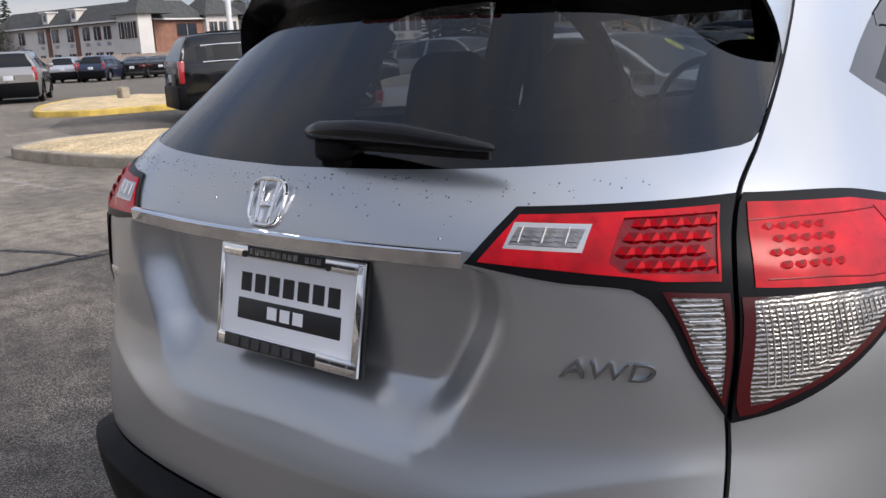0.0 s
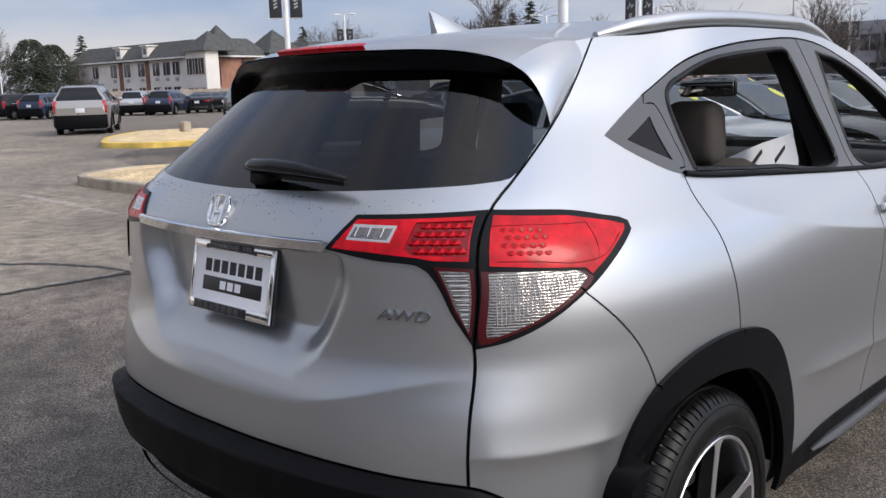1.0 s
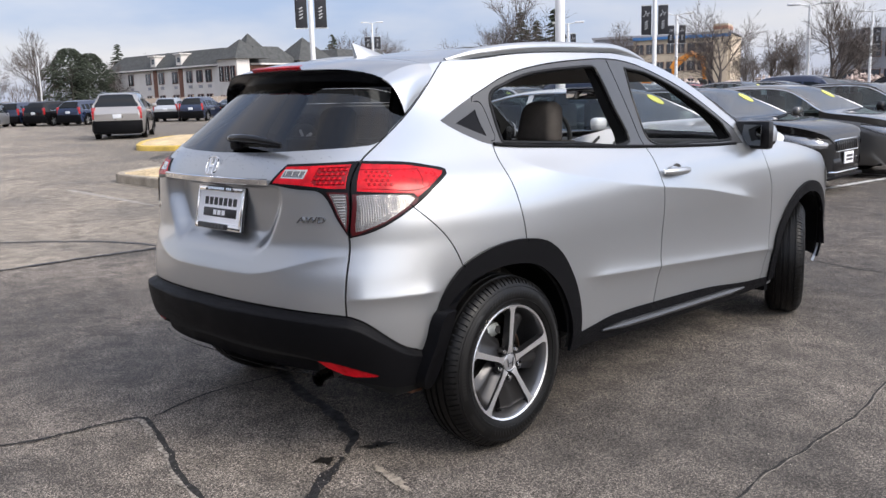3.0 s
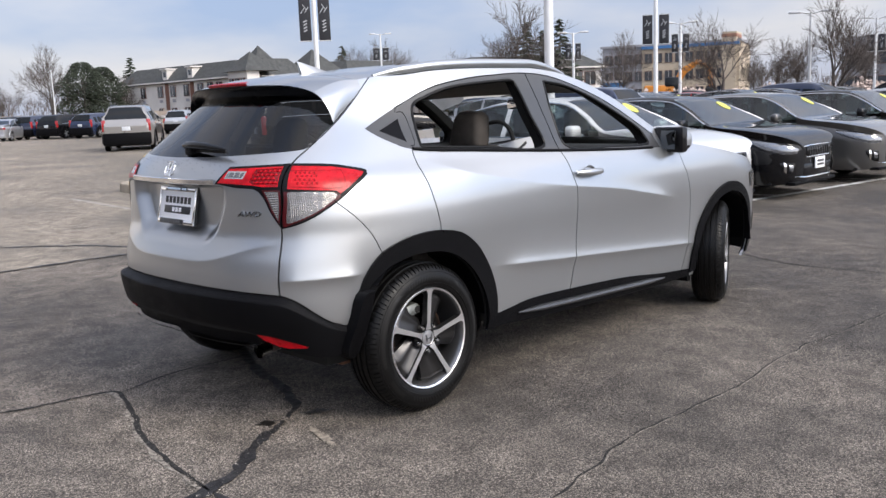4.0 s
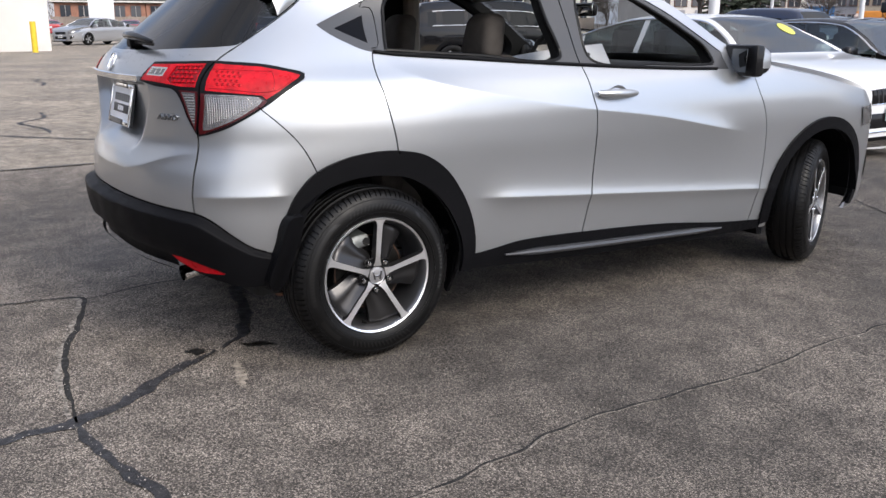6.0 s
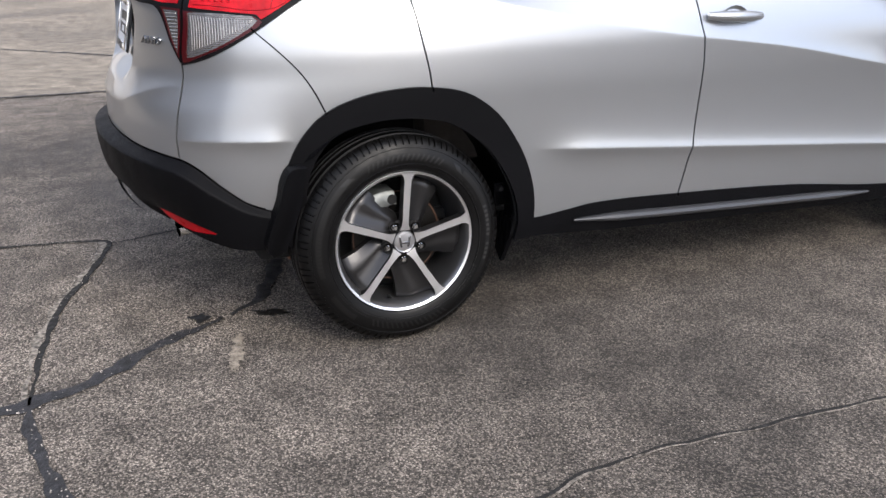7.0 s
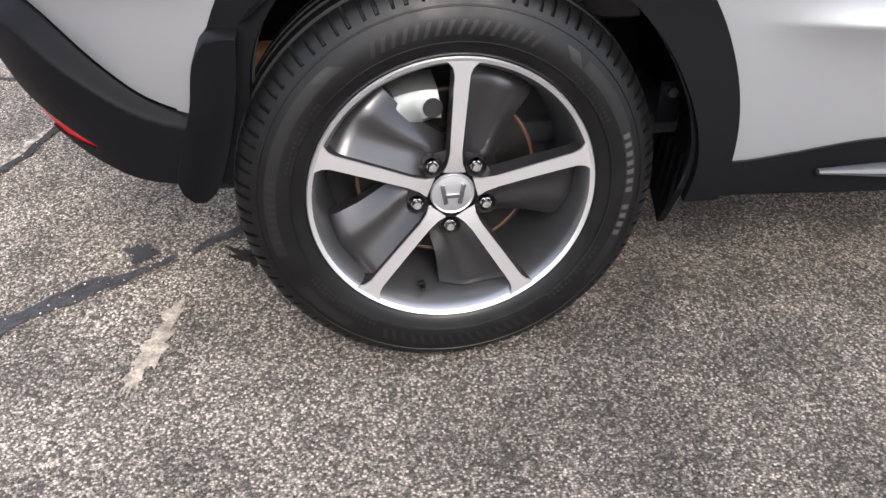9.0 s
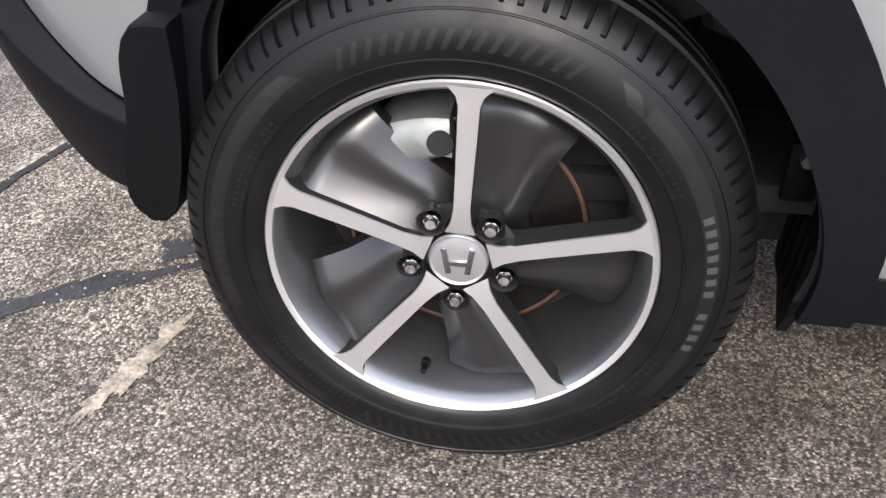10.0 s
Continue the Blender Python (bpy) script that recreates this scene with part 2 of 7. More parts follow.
# the plan outline of the car at lamp height, from the tail's middle round the right flank to the nose
OUTLINE = [(0, -.705), (.15, -.70), (.333, -.678), (.45, -.653), (.54, -.622), (.62, -.578), (.69, -.515), (.745, -.43), (.785, -.32),
           (.815, -.20), (.838, -.05), (.856, .15), (.866, .40), (.872, .8), (.876, 1.4), (.884, 2.0), (.890, 2.4), (.874, 2.78), (.815, 3.05), (.72, 3.27), (.52, 3.41), (.25, 3.47), (0, 3.485)]
_L = [0.0]
for _a, _b in zip(OUTLINE, OUTLINE[1:]):
    _L.append(_L[-1] + math.hypot(_b[0] - _a[0], _b[1] - _a[1]))
SMAX = _L[-1]


def spline(pts, ts):
    p = np.array(pts, float)
    ts = np.array(ts, float)
    m = np.zeros(len(p))
    m[1:-1] = (p[2:] - p[:-2]) / (ts[2:] - ts[:-2])
    m[0], m[-1] = (p[1] - p[0]) / (ts[1] - ts[0]), (p[-1] - p[-2]) / (ts[-1] - ts[-2])

    def f(x):
        x = np.clip(np.asarray(x, float), ts[0], ts[-1])
        i = np.clip(np.searchsorted(ts, x) - 1, 0, len(ts) - 2)
        h = ts[i + 1] - ts[i]
        u = (x - ts[i]) / h
        return ((1 + 2 * u) * (1 - u) ** 2 * p[i] + u * (1 - u) ** 2 * h * m[i]
                + u * u * (3 - 2 * u) * p[i + 1] + u * u * (u - 1) * h * m[i + 1])
    return f




def blurred(f, a, b, sigma, odd=0):
    """The same curve with its kinks rounded off; odd: mirrored about a."""
    g = np.linspace(a, b, 12000)
    step = g[1] - g[0]
    k = int(4 * sigma / step)
    w = np.exp(-.5 * (np.arange(-k, k + 1) * step / sigma) ** 2)
    v = f(g)
    head = {0: v[0] - (v[1:k + 1][::-1] - v[0]), 1: -v[1:k + 1][::-1], 2: v[1:k + 1][::-1]}[odd]
    tail_ = 2 * v[-1] - v[-k - 1:-1][::-1] if odd == 0 or odd == 2 else -v[-k - 1:-1][::-1]
    out = np.convolve(np.concatenate([head, v, tail_]), w / w.sum(), "valid")
    return lambda x: np.interp(x, g, out)


plan_x = blurred(spline([p[0] for p in OUTLINE], _L), 0, SMAX, .055, 1)
plan_y = blurred(spline([p[1] for p in OUTLINE], _L), 0, SMAX, .055, 2)

# half width of the flank by height, and how far the tail and nose stand back or forward of the plan outline
flank = hermite([(.15, .80), (.27, .835), (.35, .849), (.45, .857), (.56, .863), (.64, .867), (.72, .872), (.80, .877), (.88, .876), (.95, .864),
                 (1.0, .846), (1.04, .822), (1.07, .795), (1.20, .738), (1.42, .642), (1.50, .60), (1.60, .50)])
flank = blurred(flank, .15, 1.6, .022)
tail = hermite([(.15, .13), (.25, .07), (.33, .028), (.42, -.012), (.50, -.038), (.57, -.046), (.62, -.046), (.66, -.044), (.72, -.034), (.78, -.014),
                (.84, .0), (.95, .0), (1.03, -.005), (1.08, .015), (1.12, .045), (1.16, .09), (1.30, .255), (1.43, .41), (1.50, .50), (1.60, .60)])
tail = blurred(tail, .15, 1.6, .014)
nose = hermite([(.15, -.05), (.35, 0), (.6, .0), (.75, -.02), (.9, -.12), (1.0, -.35), (1.1, -.9), (1.3, -1.4), (1.6, -2.0)])


shoulder = hermite([(-.1, 1.14), (.05, 1.10), (.172, 1.053), (.291, 1.016), (.42, .988), (.67, .942), (.985, .895), (1.37, .845), (1.88, .752), (2.2, .70)])


def swage(y):
    return .608 - .075 * np.asarray(y, float)


def gate_edge(s):
    return .712 + .085 * ease(.22, .66, s)


ledge = blurred(hermite([(0, .614), (.23, .611), (.5, .604), (.668, .592), (.715, .577), (.755, .552), (.808, .508), (.856, .470), (.90, .452), (.95, .443), (1.02, .438), (1.4, .42), (6.0, .42)]), 0, 6.0, .012, 2)


def crest(height, up, above, below):
    """A pressed edge: a soft-topped ridge that fades upwards and downwards."""
    up = np.asarray(up, float)
    r = np.sqrt(up * up + .004 ** 2) - .004
    return height * np.exp(-r / np.where(up > 0, above, below))


def body(s, z):
    """The car's outer skin: s metres round the plan outline, z metres up."""
    s, z = np.broadcast_arrays(np.asarray(s, float), np.asarray(z, float))
    x0, y0 = plan_x(s), plan_y(s)
    ratio = flank(z) / flank(.95)
    back = ease(.55, -.45, y0)
    up = ease(1.02, 1.30, z)
    ratio = ratio * (1 - .075 * up * ease(.9, -.1, y0)) * (1 - .06 * up * ease(1.6, 2.4, y0))
    x = x0 * ratio
    # pressed edges: low on the doors, the shoulder, the tailgate and the bumper corner
    x = x + crest(.014, z - swage(y0), .044, .030) * ease(.40, .62, y0) * ease(2.3, 2.05, y0)
    x = x + crest(.012, z - shoulder(y0), .034, .10) * ease(.02, .34, y0) * ease(2.02, 1.72, y0)
    y = y0 + tail(z) * back + nose(z) * ease(2.0, 3.1, y0)
    d = crest(.007, z - gate_edge(s), .06, .03) * ease(.70, .50, s)
    led = ledge(s)
    d = d + (.046 + .009 * ease(.50, .74, s) - .055 * ease(.74, 1.0, s)) * ease(-.003, -.026, z - led)
    d = d + crest(.016, z - .652, .050, .026) * ease(.62, .74, s) * ease(1.03, .93, s)
    wide = np.clip((y0 + .70) / .45, 0, 1)
    x = x + d * wide
    y = y - d * (1 - wide)
    # recess for the plate under the bright bar
    half = .285 + .075 * ease(.80, 1.0, z)
    round_ = np.hypot(np.maximum(x0 - half + .055, 0), np.maximum(.872 - z, 0))
    inn = ease(.105, .015, round_) * ease(1.028, 1.014, z) * (y0 < 0)
    y = y + .058 * inn
    return np.stack([x, y, z + 0 * x], -1)


def smooth_line(pts, step=.02):
    """A soft curve through the points, cut into short pieces."""
    p = np.array(pts, float)
    d = np.r_[0, np.cumsum(np.hypot(*np.diff(p, axis=0).T))]
    fx, fy = spline(p[:, 0], d), spline(p[:, 1], d)
    u = np.linspace(0, d[-1], max(2, int(d[-1] / step) + 1))
    return list(zip(fx(u), fy(u)))



# ---- ground ----
def asphalt(name, dark, light, lighter=1.0, bleach=.44, cell=95.0, bump=.004, warm=(1.0, .96, .90)):
    """Worn asphalt: pale and dark stones in a dark binder, bleached and damp patches."""
    m = bpy.data.materials.new(name)
    m.use_nodes = True
    n, l = m.node_tree.nodes, m.node_tree.links
    p = n["Principled BSDF"]
    tc = n.new("ShaderNodeTexCoord")
    vor = n.new("ShaderNodeTexVoronoi")
    vor.inputs["Scale"].default_value = cell
    vor.inputs["Randomness"].default_value = 1.0
    grit = n.new("ShaderNodeTexNoise")
    grit.inputs["Scale"].default_value, grit.inputs["Detail"].default_value = 340.0, 3.0
    broad = n.new("ShaderNodeTexNoise")
    broad.inputs["Scale"].default_value, broad.inputs["Detail"].default_value = .55, 7.0
    mid = n.new("ShaderNodeTexNoise")
    mid.inputs["Scale"].default_value, mid.inputs["Detail"].default_value = 6.0, 6.0
    for t in (vor, grit, broad, mid):
        l.new(tc.outputs["Object"], t.inputs["Vector"])
    sep = n.new("ShaderNodeSeparateColor")
    l.new(vor.outputs["Color"], sep.inputs[0])
    ramp = n.new("ShaderNodeValToRGB")
    e = ramp.color_ramp.elements
    e[0].position, e[1].position = .0, 1.0
    e[0].color, e[1].color = (*dark, 1), (*light, 1)
    for pos, k in ((.38, .16), (.62, .45), (.85, .75)):
        q = e.new(pos)
        q.color = tuple(dark[i] + (light[i] - dark[i]) * k for i in range(3)) + (1,)
    l.new(sep.outputs[0], ramp.inputs["Fac"])
    edge = n.new("ShaderNodeMapRange")
    edge.inputs[1].default_value, edge.inputs[2].default_value = .25, .55
    edge.inputs[3].default_value, edge.inputs[4].default_value = 1.0, .45
    l.new(vor.outputs["Distance"], edge.inputs[0])

    def span(src, a, b, lo, hi):
        r = n.new("ShaderNodeMapRange")
        r.inputs[1].default_value, r.inputs[2].default_value, r.inputs[3].default_value, r.inputs[4].default_value = a, b, lo, hi
        l.new(src, r.inputs[0])
        return r.outputs[0]

    def mul(a, b):
        q = n.new("ShaderNodeMath")
        q.operation = "MULTIPLY"
        l.new(a, q.inputs[0])
        l.new(b, q.inputs[1])
        return q.outputs[0]
    k = mul(span(broad.outputs["Fac"], .36, .64, 1 - bleach, 1 + bleach), span(mid.outputs["Fac"], .3, .7, .67, 1.36))
    k = mul(k, span(grit.outputs["Fac"], .3, .7, .72, 1.3))
    k = mul(k, edge.outputs[0])
    # paler towards the open lane, darker towards the stalls
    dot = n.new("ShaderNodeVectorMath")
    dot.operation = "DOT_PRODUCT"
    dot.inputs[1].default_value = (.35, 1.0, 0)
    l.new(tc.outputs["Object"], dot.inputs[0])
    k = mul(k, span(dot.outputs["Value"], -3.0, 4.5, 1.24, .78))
    sc = n.new("ShaderNodeVectorMath")
    sc.operation = "SCALE"
    l.new(ramp.outputs["Color"], sc.inputs[0])
    l.new(k, sc.inputs["Scale"])
    l.new(sc.outputs["Vector"], p.inputs["Base Color"])
    p.inputs["Specular IOR Level"].default_value = .35
    l.new(span(broad.outputs["Fac"], .35, .65, .62, .92), p.inputs["Roughness"])
    b = n.new("ShaderNodeBump")
    b.inputs["Strength"].default_value, b.inputs["Distance"].default_value = .8, bump
    hh = n.new("ShaderNodeMath")
    hh.operation = "SUBTRACT"
    l.new(grit.outputs["Fac"], hh.inputs[0])
    l.new(vor.outputs["Distance"], hh.inputs[1])
    l.new(hh.outputs[0], b.inputs["Height"])
    l.new(b.outputs["Normal"], p.inputs["Normal"])
    return m


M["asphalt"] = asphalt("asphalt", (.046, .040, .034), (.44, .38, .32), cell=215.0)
M["old_asphalt"] = asphalt("bleached_asphalt", (.22, .190, .152), (.50, .43, .345), bleach=.26, cell=150.0, bump=.002)
M["tar"] = material("tar_seal", (.022, .021, .022), .55, vary=.35, scale=14, bump=.003, bump_scale=120, fine=.4)
M["crack"] = material("open_crack", (.016, .015, .014), .95, vary=.3, scale=30)
M["line_paint"] = material("white_line_paint", (.55, .55, .53), .7, vary=.35, scale=6, fine=.3)
M["faint_paint"] = material("faded_line_paint", (.27, .245, .215), .8, vary=.3, scale=6, fine=.3)
M["lip"] = material("pale_crack_lip", (.22, .195, .165), .95, vary=.5, scale=60, fine=.5)
M["chalk"] = material("pale_scuff", (.27, .232, .185), .9, vary=.35, scale=40, fine=.35, bump=.003, bump_scale=140)
M["oil"] = material("oil_stain", (.012, .011, .010), .35, vary=.3, scale=40)


def lie(x, y):
    """The lot falls a little towards the stalls."""
    return -.15 * float(ease(5.2, 8.2, y)) * float(ease(-16, -10, x)) * float(ease(16, 10, x)) * float(ease(60, 45, y))


def land(xs, ys, lift):
    verts = [(x, y, lie(x, y) + lift) for y in ys for x in xs]
    k = len(xs)
    return verts, [(j * k + i, j * k + i + 1, j * k + k + i + 1, j * k + k + i) for j in range(len(ys) - 1) for i in range(k - 1)]


_gx = [-900, -200, -60] + list(np.arange(-24, 24.1, .75)) + [60, 200, 900]
_gy = [-900, -200, -60, -20] + list(np.arange(-6, 12.1, .6)) + list(np.arange(14, 70, 4)) + [200, 900]
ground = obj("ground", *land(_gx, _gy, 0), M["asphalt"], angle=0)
tagged(ground, "worn speckled grey asphalt of the car lot", "ground", kind="structure")
_py = list(np.arange(-40, 6, 1.0)) + list(np.arange(6, 60, 1.5))
pv, pf = [], []
for y in _py:
    e_ = -4.62 + .10 * noise.noise((y * .7, 3.1, 0)) - 14.0 * float(ease(3.0, 9.0, y))
    for u in (0, .02, .05, .1, .2, .4, 1):
        x = e_ + (-160 - e_) * u
        pv.append((x, y, lie(x, y) + .004))
for j in range(len(_py) - 1):
    for i in range(6):
        pf.append((j * 7 + i + 1, j * 7 + i, j * 7 + 7 + i, j * 7 + 8 + i))
tagged(obj("pavement", pv, pf, M["old_asphalt"], angle=0), "bleached older asphalt across the lot", "pavement", kind="structure")


def ribbon(name, pts, width, mat, label, z=.004, ragged=.5, seed=0, taper=True):
    """A ragged band along the ground."""
    p = smooth_line(pts, .03)
    verts, faces = [], []
    for i, (x, y) in enumerate(p):
        a, b = p[max(i - 1, 0)], p[min(i + 1, len(p) - 1)]
        tx, ty = b[0] - a[0], b[1] - a[1]
        ln = math.hypot(tx, ty) or 1
        nx, ny = -ty / ln, tx / ln
        end = min(1, .25 + 8 * min(i, len(p) - 1 - i) / len(p)) if taper else 1
        wl_, wr_ = [width * .5 * end * max(.12, 1 + ragged * 2 * noise.noise((x * 9 + k * 40, y * 9, seed))) for k in (0, 1)]
        sway = .35 * width * noise.noise((x * 16, y * 16, seed + 9))
        verts += [(x + nx * (wl_ + sway), y + ny * (wl_ + sway), z + lie(x, y)), (x - nx * (wr_ - sway), y - ny * (wr_ - sway), z + lie(x, y))]
    for i in range(len(p) - 1):
        faces.append((2 * i, 2 * i + 1, 2 * i + 3, 2 * i + 2))
    return tagged(obj(name, verts, faces, M[mat], smooth=False), label, "crack", kind="structure")


def blot(name, x, y, rx, ry, turn, mat, label, z=.005, seed=0):
    verts = [(x, y, z)]
    for i in range(40):
        a = i * math.pi / 20
        r = 1 + .8 * noise.noise((math.cos(a) * 2.3, math.sin(a) * 2.3, seed)) + .6 * noise.noise((math.cos(a) * 7, math.sin(a) * 7, seed))
        px, py = rx * r * math.cos(a), ry * r * math.sin(a)
        c, s_ = math.cos(radians(turn)), math.sin(radians(turn))
        verts.append((x + px * c - py * s_, y + px * s_ + py * c, z))
    return tagged(obj(name, verts, [(0, i + 1, (i + 1) % 40 + 1) for i in range(40)], M[mat], smooth=False), label, "stain", kind="structure")


ribbon("ground_crack", [(1.0, -2.4), (.87, -1.6), (.85, -1.28), (.84, -1.12), (.80, -1.0), (.74, -.90), (.61, -.76), (.50, -.58), (.44, -.50)], .055, "tar", "tar-sealed crack in the asphalt", seed=1)
ribbon("ground_crack", [(.43, -.47), (.36, -.38), (.1, -.25), (-.36, -.12), (-.72, .04), (-1.3, .5)], .05, "tar", "tar-sealed crack running under the car", seed=2)
ribbon("ground_crack", [(.83, -1.08), (.52, -1.05), (.12, -.985), (-.05, -.92), (-.41, -.81), (-.54, -.80), (-.60, -.97), (-.63, -1.2), (-.9, -1.7), (-1.6, -2.6)], .022, "crack", "open crack with crumbled edges in the asphalt", seed=3)
ribbon("ground_crack", [(-.50, -.79), (-.59, -.45), (-.57, -.07), (-.62, .6)], .012, "crack", "fine open crack in the asphalt", seed=4)
ribbon("ground_crack", [(.86, -1.08), (1.0, -1.07), (1.11, -1.05), (1.25, -1.02), (1.45, -.98), (1.8, -1.0)], .040, "tar", "tar-sealed crack in the asphalt", seed=5)
hair = [(1.86, -1.0), (1.79, -.38), (1.745, -.09), (1.70, .10), (1.685, .3), (1.69, .50), (1.715, 1.04), (1.68, 1.6), (1.70, 2.2), (1.77, 3.0), (1.86, 5)]
hair = [(x + .022 * noise.noise((y * 7, 1.7, 0)) + .012 * noise.noise((y * 23, 5.1, 0)), y) for x, y in smooth_line(hair, .06)]
ribbon("ground_crack", hair, .008, "crack", "long hairline crack in the asphalt", seed=6, ragged=.9)
# pale ribbon on one side paints the highlight along the crumbled lip
ribbon("ground_crack", [(x + .008, y + .004) for x, y in hair], .004, "lip", "pale crumbled lip of a hairline crack, with its highlight painted in", seed=16, ragged=1.1, z=.0035)
open_crack = [(.83, -1.08), (.52, -1.05), (.12, -.985), (-.05, -.92), (-.41, -.81), (-.54, -.80), (-.60, -.97)]
ribbon("ground_crack", [(x + .004, y - .020) for x, y in open_crack], .018, "lip", "pale crumbled lip of an open crack, with its highlight painted in", seed=17, ragged=1.1, z=.0035)
ribbon("ground_crack", [(-8.5, -1.6), (-6.46, .41), (-5.6, 1.15), (-5.0, 1.42), (-4.55, 1.48)], .06, "tar", "sealed joint between old and new asphalt", seed=7, z=.008)
ribbon("ground_crack", [(-4.6, -4.5), (-4.65, -.4), (-4.63, .68), (-4.6, 1.05), (-4.54, 1.49), (-4.3, 2.4), (-4.5, 6)], .05, "tar", "sealed joint between old and new asphalt", seed=8, z=.008)
ribbon("ground_crack", [(.0, 4.4), (.2, 4.25), (.56, 4.07), (.9, 4.01), (1.35, 4.06), (2.2, 4.1)], .015, "crack", "open crack in the asphalt", seed=9)
ribbon("ground_crack", [(-20, 3.2), (-17, 3.8), (-15, 3.2), (-12, 2.4)], .05, "tar", "sealed crack in bleached asphalt", seed=10, z=.008)
ribbon("ground_crack", [(-18.2, 1.54), (-17.6, 1.72), (-17.1, 1.53), (-16.4, 1.60), (-15.5, 1.43)], .07, "tar", "short sealed crack in bleached asphalt", seed=14, z=.008)
ribbon("ground_crack", [(-9.9, .5), (-9.1, .42), (-8.5, .05), (-8.2, .1), (-7.6, .22), (-7.2, .18)], .055, "tar", "short sealed crack in bleached asphalt", seed=15, z=.008)
ribbon("ground_line", [(-2.3, 6.4), (-2.07, 8.54), (-1.62, 11.86), (-1.1, 15.7), (-.3, 22.0)], .11, "line_paint", "worn white parking line", z=.006, ragged=.12, seed=12, taper=False)
for _y in (6.85, 9.62, 12.42, 15.22):
    ribbon("ground_line", [(-2.0 + (_y - 8.45) * .14, _y), (-4.2 + (_y - 8.45) * .14, _y - .1), (-7.0, _y - .2)], .10, "line_paint", "worn white stall line", z=.006, ragged=.12, seed=int(_y), taper=False)
ribbon("ground_line", [(-11.1, 3.33), (-9.5, 3.2), (-7.66, 3.05)], .09, "faint_paint", "faded white line", z=.0075, ragged=.5, seed=22)
for _i, (_x, _y, _r, _s) in enumerate([(.655, -.487, .062, .014), (.735, -.505, .06, .020), (.80, -.526, .05, .013)]):
    blot("ground_scuff", _x, _y, _r, _s, -12, "chalk", "pale scuff on the asphalt", z=.0045 + _i * .0003, seed=_i)
blot("ground_stain", .425, -.565, .035, .028, 20, "oil", "dark oily spot on the asphalt", seed=5)
blot("ground_stain", .47, -.34, .05, .03, 60, "oil", "dark oily spot on the asphalt", seed=6)


# crumbled stones along the cracks
def crumbs(lines, count, seed, label):
    rnd = random.Random(seed)
    vs, fs = [], []
    for pts in lines:
        p = smooth_line(pts, .03)
        for _ in range(count):
            x, y = p[rnd.randrange(len(p))]
            x, y = x + rnd.gauss(0, .035), y + rnd.gauss(0, .035)
            r = rnd.uniform(.0014, .0042)
            o = len(vs)
            z = .004 + lie(x, y)
            a = rnd.uniform(0, 6.28)
            vs += [(x + r * rnd.uniform(.6, 1) * math.cos(a + k * 1.57), y + r * rnd.uniform(.6, 1) * math.sin(a + k * 1.57), z) for k in range(4)]
            vs.append((x, y, z + r * rnd.uniform(.5, 1.0)))
            fs += [(o, o + 1, o + 4), (o + 1, o + 2, o + 4), (o + 2, o + 3, o + 4), (o + 3, o, o + 4)]
    return tagged(obj("gravel", vs, fs, M["crumb"], smooth=False), label, "gravel", kind="stuff")


M["crumb"] = material("pale_crumbs", (.40, .365, .32), .9, per_island=.55)
crumbs([[(1.0, -2.4), (.87, -1.6), (.85, -1.28), (.84, -1.12), (.74, -.90), (.61, -.76), (.44, -.50)], [(.83, -1.08), (.52, -1.05), (.12, -.985), (-.05, -.92), (-.41, -.81), (-.54, -.80), (-.60, -.97), (-.9, -1.7)],
        [(1.85, -1.0), (1.75, -.38), (1.67, .07), (1.65, .55), (1.66, 1.6), (1.69, 3.2)], [(.86, -1.08), (1.11, -1.05), (1.45, -.98), (1.8, -1.0)]], 130, 31, "loose pale stones crumbled from the cracks")

# ---- the silver car: panels cut out of one skin ----
def inside(poly, px, py):
    r = np.zeros(len(px), bool)
    n = len(poly)
    for i in range(n):
        (x1, y1), (x2, y2) = poly[i], poly[(i + 1) % n]
        hit = ((y1 > py) != (y2 > py)) & (px < (x2 - x1) * (py - y1) / ((y2 - y1) or 1e-12) + x1)
        r ^= hit
    return r


def straight(pts, step=.03, closed=True):
    out = []
    loop = list(zip(pts, pts[1:] + pts[:1])) if closed else list(zip(pts, pts[1:]))
    for (x1, y1), (x2, y2) in loop:
        k = max(1, int(math.hypot(x2 - x1, y2 - y1) / step))
        out += [(x1 + (x2 - x1) * i / k, y1 + (y2 - y1) * i / k) for i in range(k)]
    if not closed:
        out.append(pts[-1])
    return out


def strip(pts, width):
    p = np.array(pts, float)
    t = np.gradient(p, axis=0)
    t /= np.linalg.norm(t, axis=1)[:, None] + 1e-9
    n = np.stack([-t[:, 1], t[:, 0]], 1) * width / 2
    return [tuple(q) for q in p + n] + [tuple(q) for q in (p - n)[::-1]]


def ring(c, r, a0=0, a1=360, step=6, flat=1.0):
    k = int(abs(a1 - a0) / step)
    return [(c[0] + r * math.cos(radians(a0 + (a1 - a0) * i / k)), c[1] + r * flat * math.sin(radians(a0 + (a1 - a0) * i / k))) for i in range(k + (0 if abs(a1 - a0) == 360 else 1))]


